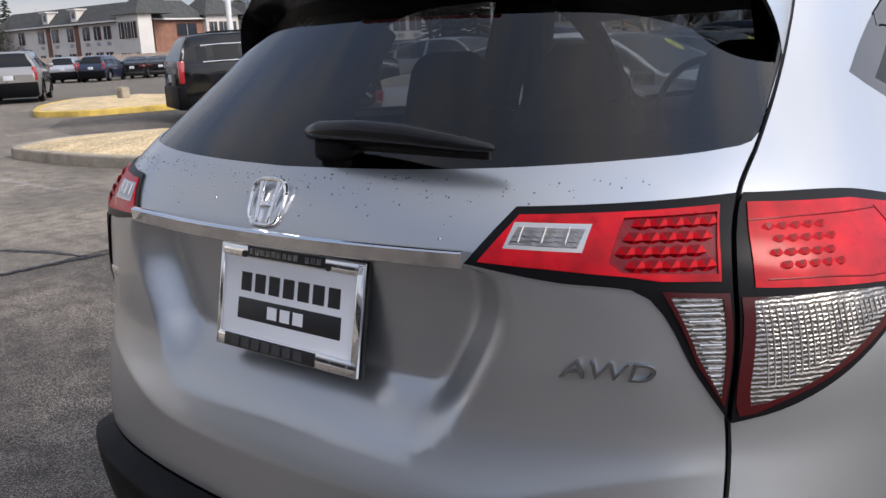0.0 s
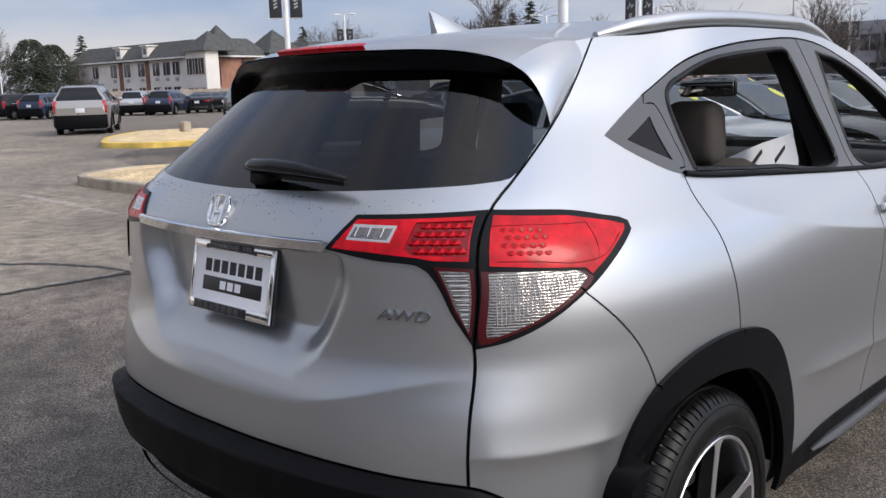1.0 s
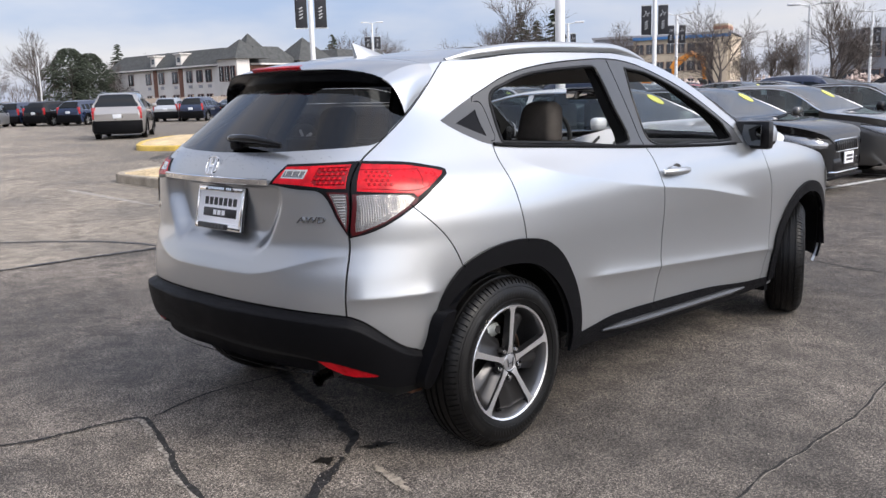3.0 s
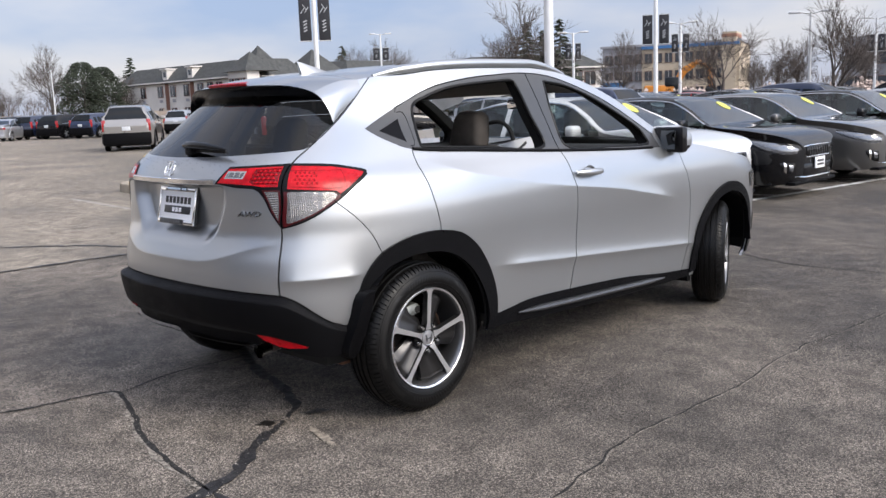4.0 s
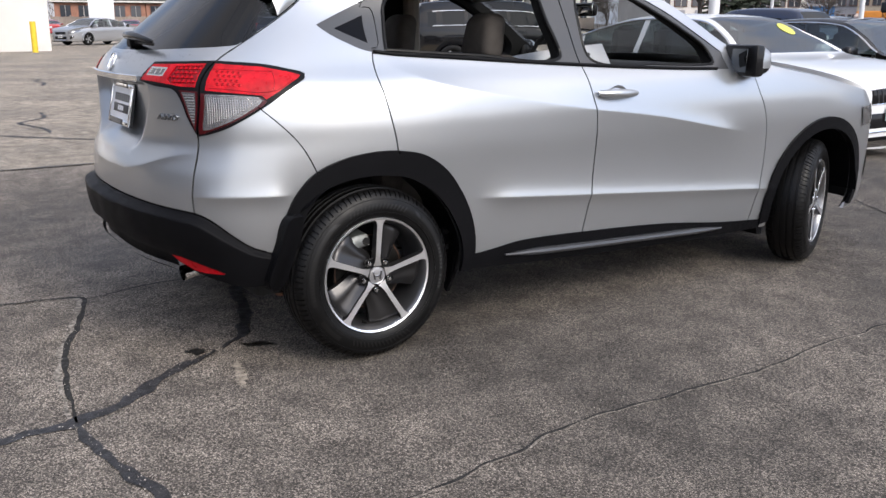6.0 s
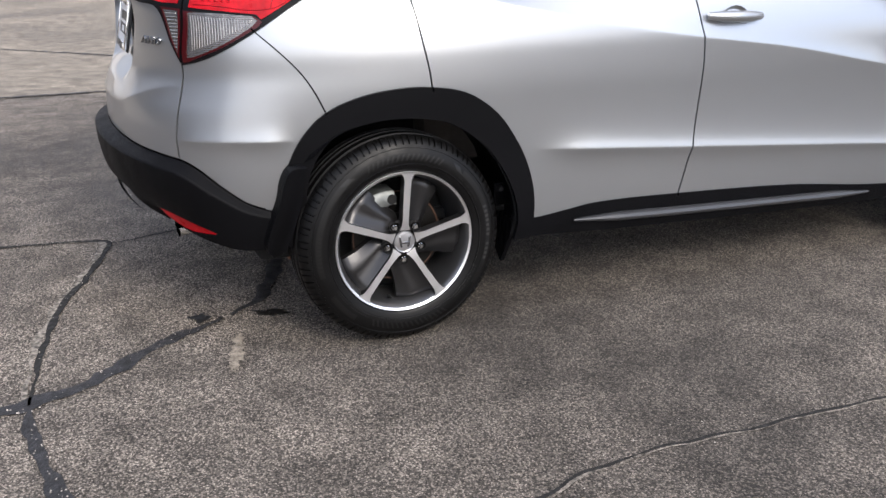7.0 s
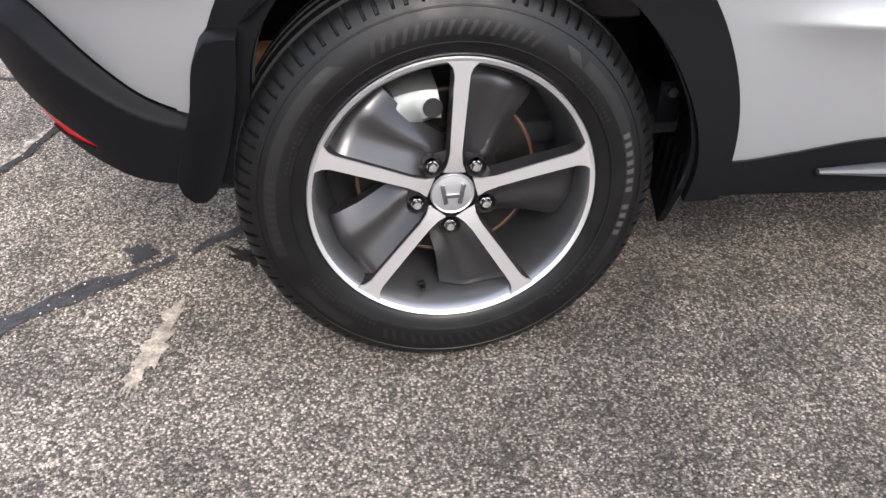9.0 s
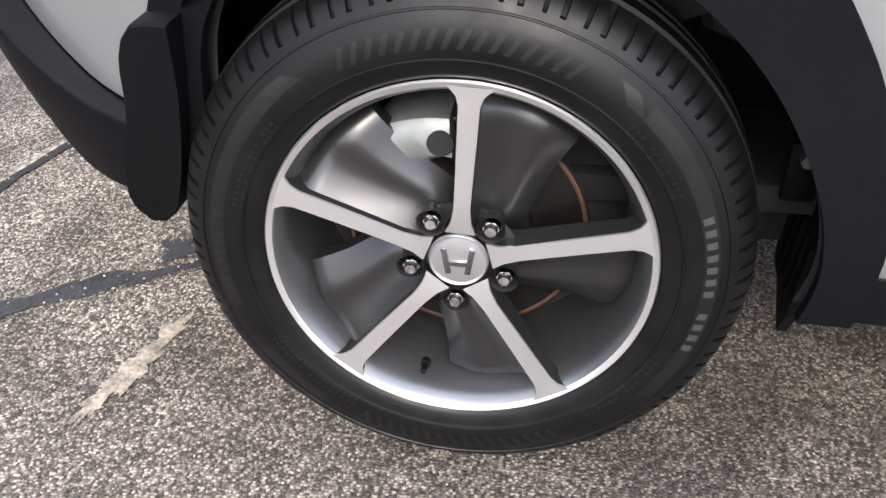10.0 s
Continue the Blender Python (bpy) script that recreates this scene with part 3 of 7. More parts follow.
FRONT_C = (3.895, .325)
top_line = hermite([(0, 1.40), (.6, 1.41), (.80, 1.435), (.88, 1.445), (1.1, 1.452), (1.5, 1.468), (2.0, 1.480), (2.25, 1.480), (2.45, 1.462), (2.65, 1.415), (2.85, 1.335), (3.03, 1.240),
                    (3.2, 1.14), (3.4, 1.06), (3.7, 1.02), (4.0, .985), (4.4, .90), (4.8, .84), (SMAX, .82)])
ground_line = hermite([(0, .445), (.3, .432), (.5, .427), (.575, .412), (.65, .375), (.72, .345), (.80, .325), (.90, .330), (.985, .346), (1.02, .345), (1.1, .30), (1.6, .285), (1.72, .285), (2.0, .272), (3.2, .238), (3.45, .24), (4.3, .24), (SMAX, .2)])

glass_edge = smooth_line([(0, 1.132), (.33, 1.137), (.60, 1.147), (.72, 1.153), (.770, 1.162), (.803, 1.208), (.833, 1.256), (.849, 1.31), (.852, 1.37), (.82, 1.40), (.60, 1.405), (0, 1.41)])
tail_seam_up = smooth_line([(.7275, 1.098), (.742, 1.12), (.772, 1.156), (.838, 1.258), (.858, 1.34), (.866, 1.46)])
tail_seam_low = smooth_line([(.648, .862), (.655, .78), (.665, .68), (.669, .588)])
bumper_top = smooth_line([(-.02, .614), (.23, .611), (.5, .604), (.668, .592), (.715, .577), (.755, .552), (.808, .508), (.856, .470), (.90, .452), (.95, .443), (1.02, .438)])
bumper_seam = smooth_line([(.870, .958), (.96, .875), (1.04, .785), (1.088, .722)])
door_cut = smooth_line([(1.306, 1.136), (1.322, 1.03), (1.338, .92), (1.372, .775)])
sill_top = smooth_line([(1.66, .362), (1.72, .350), (1.80, .358), (1.95, .376), (2.28, .370), (2.77, .346), (3.16, .305), (3.46, .285)])
window_line = smooth_line([(1.005, 1.227), (1.076, 1.272), (1.159, 1.312), (1.397, 1.380), (1.801, 1.432), (1.991, 1.447), (2.217, 1.455), (2.407, 1.437), (2.610, 1.380), (2.818, 1.297), (3.014, 1.188), (3.15, 1.105)])
belt_line = smooth_line([(1.005, 1.227), (1.06, 1.205), (1.159, 1.171), (1.302, 1.132), (1.694, 1.103), (2.271, 1.066), (2.8, 1.040), (3.15, 1.030)])
door_gap = smooth_line([(2.223, 1.455), (2.262, 1.15), (2.272, 1.066), (2.285, .95), (2.303, .79), (2.300, .60), (2.286, .46), (2.268, .36)])
fender_gap = smooth_line([(3.30, 1.03), (3.325, .93), (3.365, .85), (3.398, .73), (3.405, .56), (3.385, .42), (3.36, .28)])
lamp_outer = (straight([(.362, 1.033), (.442, 1.097), (.731, 1.105)], closed=False)[:-1] + smooth_line([(.731, 1.105), (.90, 1.094), (1.00, 1.076), (1.045, 1.066), (1.056, 1.054), (1.040, 1.040), (.97, 1.000), (.886, .951), (.785, .897), (.713, .869), (.650, .855)])[:-1]
              + smooth_line([(.650, .855), (.612, .920), (.594, .975), (.582, 1.000), (.562, 1.012), (.476, 1.018), (.362, 1.033)])[:-1])
red_inner = straight([(.382, 1.036), (.447, 1.088), (.701, 1.094), (.668, 1.019), (.600, 1.021), (.565, 1.026), (.476, 1.032)])
red_outer = straight([(.737, 1.094), (.90, 1.083), (1.00, 1.065), (1.034, 1.056), (1.028, 1.047), (.962, 1.010), (.904, .980), (.893, .993), (.704, 1.010)])
red_rim = straight([(.598, 1.010), (.672, 1.006), (.644, .876), (.652, .868)][:3] + [(.618, .925)])
red_rim_outer = smooth_line([(.684, 1.001), (.893, .986), (.905, .972), (.880, .955), (.785, .907), (.713, .880), (.658, .867), (.684, 1.001)])[:-1]
clear_inner = straight([(.605, 1.004), (.663, 1.001), (.641, .886), (.620, .933)])
clear_outer = smooth_line([(.697, .996), (.712, .999), (.882, .988), (.894, .979), (.873, .961), (.785, .913), (.715, .886), (.674, .876), (.671, .886), (.697, .996)])[:-1]
reverse_frame = straight([(.420, 1.052), (.440, 1.080), (.540, 1.079), (.520, 1.050)])
reverse_lens = straight([(.428, 1.056), (.444, 1.075), (.531, 1.074), (.515, 1.054)])
led_field = straight([(.548, 1.040), (.580, 1.085), (.695, 1.087), (.668, 1.027), (.560, 1.030)])
lamp_split = strip(smooth_line([(.7285, 1.101), (.702, 1.056), (.679, 1.004), (.652, .886), (.649, .858)]), .006)
rear_window = smooth_line([(1.366, 1.136), (1.335, 1.23), (1.306, 1.314), (1.427, 1.352), (1.62, 1.386), (1.80, 1.404), (2.0, 1.417), (2.095, 1.420), (2.118, 1.410), (2.150, 1.25), (2.172, 1.094), (1.75, 1.113), (1.366, 1.136)])[:-1]
front_window = smooth_line([(2.345, 1.412), (2.50, 1.390), (2.66, 1.338), (2.80, 1.275), (2.94, 1.200), (3.05, 1.13), (3.075, 1.07), (3.05, 1.052), (2.7, 1.060), (2.345, 1.082), (2.318, 1.25), (2.345, 1.412)])[:-1]
quarter_glass = straight([(1.094, 1.215), (1.201, 1.262), (1.278, 1.163)])
grip_line = strip(smooth_line([(1.180, 1.290), (1.225, 1.288), (1.275, 1.250), (1.325, 1.165), (1.325, 1.148), (1.300, 1.145)]), .0035)
reflector = straight([(.556, .437), (.602, .434), (.648, .422), (.705, .400), (.748, .380), (.738, .372), (.672, .374), (.607, .388)])
lower_vent = smooth_line([(-.02, .482), (.2, .472), (.47, .455), (.545, .443), (.585, .418), (.56, .36)]) + [(-.02, .33)]

arch_edge = smooth_line([(.915, .30), (.928, .43), (.958, .51), (.985, .575), (1.018, .648), (1.080, .727), (1.165, .769), (1.272, .788), (1.367, .787), (1.48, .764), (1.575, .700), (1.645, .605), (1.685, .52), (1.706, .44), (1.711, .36), (1.70, .26)])
well_edge = smooth_line([(.985, .28), (1.005, .40), (1.035, .52), (1.062, .592), (1.118, .662), (1.219, .697), (1.338, .700), (1.445, .674), (1.552, .591), (1.625, .476), (1.655, .36), (1.635, .24)])
arch_out_r = arch_edge + well_edge[::-1]
well_r = well_edge + [(1.62, .1), (1.0, .1)]
arch_out_f = straight(ring(FRONT_C, .452, -8, 188) + ring(FRONT_C, .388, 188, -8))
well_f = ring(FRONT_C, .3905, 0, 360)
dlo = window_line + belt_line[::-1]
black_low = bumper_top + [(1.02, .15), (-.02, .15)]
sill_zone = sill_top + [(3.46, .1), (1.60, .1), (1.60, .362)]
tail_zone = [(-.02, .60), (.40, .60)] + tail_seam_low[::-1] + tail_seam_up + [(.86, 1.6), (-.02, 1.6)]
bumper_zone = tail_seam_low + [(.669, .2), (1.30, .2), (1.30, .60)] + bumper_seam[::-1] + [(.78, .90)]
rear_door_zone = door_cut + [(1.45, .60), (1.55, .1), (2.26, .1)] + door_gap[::-1] + window_line[::-1][int(len(window_line) * .45):] + [(1.0, 1.22), (1.159, 1.165)]
front_door_zone = door_gap + [(2.26, .1), (3.36, .1)] + fender_gap[::-1] + [(3.16, 1.06), (3.16, 1.12)] + window_line[::-1][:int(len(window_line) * .5)]
gaps = [strip(tail_seam_up, .007), strip(tail_seam_low, .007), strip(bumper_seam, .004), strip(door_cut, .005), strip(door_gap, .006), strip(fender_gap, .005),
        strip(window_line[8:], .005), strip(smooth_line([(1.159, 1.312), (1.166, 1.29)]), .005), strip(bumper_top[:int(len(bumper_top) * .9)], .006), lamp_split, grip_line]

# name, outline, surface, offset outwards
REGIONS = [("void", well_r, None, 0), ("void", well_f, None, 0)] + [("void", q, None, 0) for q in gaps] + [
    ("arch_cladding", arch_out_r, "black_plastic", .012), ("front_arch_cladding", arch_out_f, "black_plastic", .012),
    ("sill_cladding", sill_zone, "black_plastic", .004),
    ("reverse_lens", reverse_lens, "clear_lens", .006), ("reverse_surround", reverse_frame, "lens_rib", .006),
    ("led_field", led_field, "red_field", .003), ("red_lens", red_inner, "red_lens", .006), ("outer_red_lens", red_outer, "red_lens", .006),
    ("clear_lens", clear_inner, "clear_lens", .004), ("outer_clear_lens", clear_outer, "clear_lens", .004),
    ("lens_rim", red_rim, "red_deep", .006), ("outer_lens_rim", red_rim_outer, "red_deep", .006),
    ("tail_lamp_bezel", lamp_outer, "bezel", .004),
    ("reflector", reflector, "red_lens", -.004), ("lower_vent", lower_vent, "black_plastic", -.022), ("rear_bumper", black_low, "black_plastic", .0),
    ("rear_glass", glass_edge + [(-.02, 1.41), (-.02, 1.132)], "tinted", -.003),
    ("rear_side_glass", rear_window, None, 0), ("front_side_glass", front_window, None, 0),
    ("quarter_glass", quarter_glass, "privacy", -.003), ("window_frame", dlo, "satin_grey", -.001),
    ("tailgate", tail_zone, "silver", 0), ("bumper_corner", bumper_zone, "silver", 0), ("rear_door", rear_door_zone, "silver", 0), ("front_door", front_door_zone, "silver", 0),
    ("front_fender", [(3.2, 0), (6, 0), (6, 1.3), (3.14, 1.3), (3.14, 1.05)], "silver", 0), ("rear_quarter", [(-1, -1), (7, -1), (7, 2), (-1, 2)], "silver", 0)]


def skin_normals(s, z):
    e = 2e-3
    a = body(np.minimum(s + e, SMAX), z) - body(np.maximum(s - e, 0), z)
    b = body(s, z + e) - body(s, z - e)
    n = np.cross(a, b)
    return n / (np.linalg.norm(n, axis=1)[:, None] + 1e-12)


def cut_skin():
    pts, edges = [], []
    for s in list(np.arange(0, 2.4, .022)) + list(np.arange(2.4, SMAX, .035)) + [SMAX]:
        lo, hi = float(ground_line(s)), float(top_line(s))
        for z in np.arange(lo, hi, .02)[1:]:
            if hi - z > .006:
                pts.append((s, z))
                if s < .46 and .76 < z < 1.03 or s < 1.05 and .42 < z < .70:
                    pts.extend([(s + .011, z), (s + .011, z + .01), (s, z + .01)])
    limits = [(s, float(top_line(s))) for s in np.linspace(0, SMAX, 220)]
    lows = [(s, float(ground_line(s))) for s in np.linspace(0, SMAX, 220)]

    def add(poly, closed=True):
        k = len(pts)
        pts.extend(poly)
        edges.extend((k + i, k + i + 1) for i in range(len(poly) - 1))
        if closed:
            edges.append((k + len(poly) - 1, k))
    add(limits, False)
    add(lows, False)
    _sa, _sb, _sc, _sd = np.linspace(1.62, 3.52, 70), np.linspace(1.10, 3.5, 90), np.linspace(.003, .70, 40), np.linspace(.62, 1.02, 24)
    for off in (-.012, -.004, 0, .004, .012):
        for ss, zz in ((_sa, swage(plan_y(_sa))), (_sb, shoulder(plan_y(_sb))), (_sc, gate_edge(_sc)), (_sd, .652 + 0 * _sd)):
            add(list(zip(ss, zz + off)), False)
    _sl = np.linspace(.002, 1.0, 90)
    for off in (-.006, -.010, -.0145, -.019, -.024):
        add(list(zip(_sl, ledge(_sl) + off)), False)
    for _, q, _, _ in REGIONS[:-2]:
        add(straight([(max(x, 0.0), y) for x, y in q], .018))
    v, _, f, _, _, _ = geometry.delaunay_2d_cdt([Vector(p) for p in pts], edges, [], 0, 1e-6)
    v = np.array([tuple(p) for p in v])
    f = np.array([tuple(t) for t in f])
    c = v[f].mean(1)
    area = np.abs(np.cross(v[f[:, 1]] - v[f[:, 0]], v[f[:, 2]] - v[f[:, 0]]))
    free = (c[:, 1] < top_line(c[:, 0])) & (c[:, 1] > ground_line(c[:, 0])) & (c[:, 0] > 0) & (c[:, 0] < SMAX) & (area > 1e-10)
    kind = np.full(len(f), -1)
    for i, (_, q, _, _) in enumerate(REGIONS):
        m = free & (kind < 0) & inside(q, c[:, 0], c[:, 1])
        kind[m] = i
    return v, f, kind


def side_mesh(v, f, offset, side, depth=.014):
    """One panel: its skin with true normals, and its edges turned inwards."""
    used, inv = np.unique(f, return_inverse=True)
    t = inv.reshape(f.shape)
    uv = v[used]
    p, n = body(uv[:, 0], uv[:, 1]), skin_normals(uv[:, 0], uv[:, 1])
    p = p + n * offset
    flip = np.array([side, 1, 1])
    a, b, c = p[t[:, 0]], p[t[:, 1]], p[t[:, 2]]
    mid = n[t].mean(1)
    wrong = np.einsum("ij,ij->i", np.cross(b - a, c - a), mid) < 0
    t[wrong] = t[wrong][:, ::-1]
    ed = {}
    for tri in t:
        for i in range(3):
            k = (tri[i], tri[(i + 1) % 3])
            ed[k] = 1
    rim = [k for k in ed if (k[1], k[0]) not in ed and not (uv[k[0], 0] < 1e-6 and uv[k[1], 0] < 1e-6)]
    verts, norms, faces = list(p), list(n), [tuple(q) for q in t]
    if depth:
        for i, j in rim:
            k = len(verts)
            e = p[j] - p[i]
            out = np.cross(e, (n[i] + n[j]) / 2)
            out /= np.linalg.norm(out) + 1e-12
            verts += [p[i], p[j], p[j] - n[j] * depth, p[i] - n[i] * depth]
            norms += [out] * 4
            faces.append((k + 1, k, k + 3, k + 2))
    verts = [q * flip for q in verts]
    norms = [q * flip for q in norms]
    if side < 0:
        faces = [q[::-1] for q in faces]
    return verts, faces, norms


car = thing("compact_suv", "silver compact SUV with black cladding standing on the asphalt", "car")
SV, SF, SK = cut_skin()
for _i, (_name, _q, _mat, _off) in enumerate(REGIONS):
    if _mat is None:
        continue
    tri = SF[SK == _i]
    if len(tri) == 0:
        continue
    if _name in ("tailgate", "rear_glass", "rear_bumper", "lower_vent"):
        va, fa, na = side_mesh(SV, tri, _off, 1)
        vb, fb, nb = side_mesh(SV, tri, _off, -1)
        obj(_name, va + vb, fa + [tuple(k + len(va) for k in q) for q in fb], M[_mat], car, normals=na + nb)
    else:
        for side in (1, -1):
            va, fa, na = side_mesh(SV, tri, _off, side)
            obj(_name, va, fa, M[_mat], car, normals=na)
# the dark structure behind the gaps, with the windows left open
open_names = ("rear_glass", "rear_side_glass", "front_side_glass")
hollow = [i for i, r in enumerate(REGIONS) if r[0] in open_names or i < 2]
tri = SF[(SK >= 0) & ~np.isin(SK, hollow)]
for side in (1, -1):
    va, fa, na = side_mesh(SV, tri, -.020, side, 0)
    obj("inner_shell", va, fa, M["dark"], car, normals=na)

# roof, windscreen and bonnet as one crowned surface between the two top lines
_ss = np.linspace(.30, SMAX - .3, 400)
_e = body(_ss, top_line(_ss))
_o = np.argsort(_e[:, 1])
_ey, _ex, _ez = _e[_o, 1], _e[_o, 0], _e[_o, 2]


def top_skin(y0, y1, rows, name, mat, crown, label=""):
    verts, faces, k = [], [], 21
    for j in range(rows + 1):
        y = y0 + (y1 - y0) * j / rows
        xe, ze = np.interp(y, _ey, _ex), np.interp(y, _ey, _ez)
        for i in range(k):
            u = -1 + 2 * i / (k - 1)
            bow = 1 - abs(u) ** 2.4
            verts.append((xe * u, y - (.10 * (1 - u * u) if name == "bonnet" and j == rows else 0), ze + crown(y) * bow))
    for j in range(rows):
        for i in range(k - 1):
            a = j * k + i
            faces.append((a, a + 1, a + k + 1, a + k))
    return obj(name, verts, faces, M[mat], car, label)


top_skin(-.035, 1.50, 30, "roof", "silver", hermite([(-.3, .035), (.5, .045), (1.5, .045)]))
top_skin(1.505, 2.28, 16, "windscreen", "clear_glass", hermite([(1.5, .045), (2.0, .06), (2.3, .05)]))
top_skin(2.285, 3.30, 16, "bonnet", "silver", hermite([(2.2, .045), (2.6, .07), (3.3, .05)]))

# ---- the silver car: spoiler, rails, wheels, trim ----
def sheet(name, fn, us, vs, mat, parent, label="", flip=False, angle=35):
    """A surface fn(u, v) over two lists of parameters."""
    verts = [fn(u, v) for u in us for v in vs]
    k = len(vs)
    faces = []
    for i in range(len(us) - 1):
        for j in range(k - 1):
            q = (i * k + j, (i + 1) * k + j, (i + 1) * k + j + 1, i * k + j + 1)
            faces.append(q[::-1] if flip else q)
    return obj(name, verts, faces, mat, parent, label, angle=angle)


def lip(x):
    k = abs(x) / .575
    return -.385 + .150 * k ** 2.2, 1.428 - .012 * k ** 2 - .088 * k ** 7


def roof_at(x, y):
    xe, ze = np.interp(y, _ey, _ex), np.interp(y, _ey, _ez)
    return ze + .038 * (1 - min(1, abs(x) / xe) ** 2.4)


_xs = list(np.linspace(-.50, .50, 45))


def spoiler_top(x, v):
    ly, lz = lip(x)
    y0 = -.034
    y = y0 + (ly - y0) * v
    z0 = roof_at(x, max(y0, -.03)) - .001
    return (x, y, z0 + (lz - z0) * (v ** 1.25) + .012 * math.sin(math.pi * v))


def spoiler_back(x, v):
    ly, lz = lip(x)
    k = abs(x) / .575
    drop = .066 * (1 - .97 * k ** 5)
    return (x * (1 - .01 * v), ly + .004 * math.sin(math.pi * v) + .075 * v ** 1.4, lz - .004 - drop * v)


spoiler = sheet("spoiler", spoiler_top, _xs, list(np.linspace(0, 1, 10)), M["silver"], car)
sheet("spoiler_lip", spoiler_back, _xs, list(np.linspace(0, 1, 7)), M["gloss_black"], car)


def stop_lamp(x, v):
    ly, lz = lip(x)
    return (x, ly - .004 + .008 * abs(v - .5) + .030 * max(0, v - .6), lz + .004 + (.013 * v))


sheet("stop_lamp", stop_lamp, list(np.linspace(-.16, .16, 17)), list(np.linspace(-.3, 1, 6)), M["red_lens"], car, "dark red high brake lamp", flip=True)



def curve3(pts, n):
    """n points on a soft curve through the given ones."""
    p = np.array(pts, float)
    d = np.r_[0, np.cumsum(np.linalg.norm(np.diff(p, axis=0), axis=1))]
    u = np.linspace(0, d[-1], n)
    return np.stack([spline(p[:, i], d)(u) for i in range(3)], 1)


def proud(s, z, off):
    return tuple(body(np.array([s]), np.array([z]))[0] + skin_normals(np.array([s]), np.array([z]))[0] * off)


# spoiler ends: a silver cheek down to the seam, and the black underside drawn out beside the glass
_tip = proud(.829, 1.254, .005)
_lip_end = spoiler_top(.50, 1)
_outer = curve3([_lip_end, (.532, -.266, 1.364), (.554, -.256, 1.333), (.568, -.245, 1.294), _tip], 13)
_front = curve3([spoiler_top(.50, 0), proud(.853, 1.398, .004), proud(.849, 1.335, .004), proud(.842, 1.295, .004), _tip], 13)
_under = curve3([spoiler_back(.50, 1), proud(.79, 1.335, .005), proud(.805, 1.312, .005), proud(.820, 1.285, .005), _tip], 13)
for side in (1, -1):
    for nm, a_, b_, mat_, bulge in (("spoiler_cheek", _front, _outer, "silver", .008), ("spoiler_fin", _outer, _under, "gloss_black", -.004)):
        verts, faces, m_ = [], [], 9
        edge = [np.array(spoiler_top(.50, k / 8) if mat_ == "silver" else spoiler_back(.50, k / 8)) for k in range(m_)]
        for row, (p_, q_) in enumerate(zip(a_, b_)):
            w_ = (1 - row / 12) ** 1.5
            for k in range(m_):
                u = k / (m_ - 1)
                r_ = p_ + (q_ - p_) * u + (edge[k] - edge[0] - (edge[-1] - edge[0]) * u) * w_
                swell = bulge * math.sin(math.pi * u) * math.sin(math.pi * row / 12)
                verts.append((side * (r_[0] + swell), r_[1], r_[2] + .3 * swell))
        for i in range(12):
            for k in range(m_ - 1):
                q = (m_ * i + k, m_ * i + m_ + k, m_ * i + m_ + k + 1, m_ * i + k + 1)
                faces.append(q if side > 0 else q[::-1])
        obj(nm, verts, faces, M[mat_], car, angle=60)

# lamp internals: round cells behind the red lens, ribs in the clear ones
def on_lamp(s, z, off, side):
    p = body(np.array([s]), np.array([z]))[0]
    n = skin_normals(np.array([s]), np.array([z]))[0]
    q = p + n * off
    return Vector((side * q[0], q[1], q[2]))


_cell = bmesh.new()
_rim = [_cell.verts.new((.0132 * math.cos(k * math.pi / 3), .0, .0104 * math.sin(k * math.pi / 3))) for k in range(6)]
_tip = _cell.verts.new((0, -.0040, .0))
for k in range(6):
    _cell.faces.new((_rim[k], _rim[(k + 1) % 6], _tip))
_cell_me = bpy.data.meshes.new("lamp_cell")
_cell.to_mesh(_cell_me)
_cell.free()
# alternating bright and dark reds paint the lit and shaded prism facets
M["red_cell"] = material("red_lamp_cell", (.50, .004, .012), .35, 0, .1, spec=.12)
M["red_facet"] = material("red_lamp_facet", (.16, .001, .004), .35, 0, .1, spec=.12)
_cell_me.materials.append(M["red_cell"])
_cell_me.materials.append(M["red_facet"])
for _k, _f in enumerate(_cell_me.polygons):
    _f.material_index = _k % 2
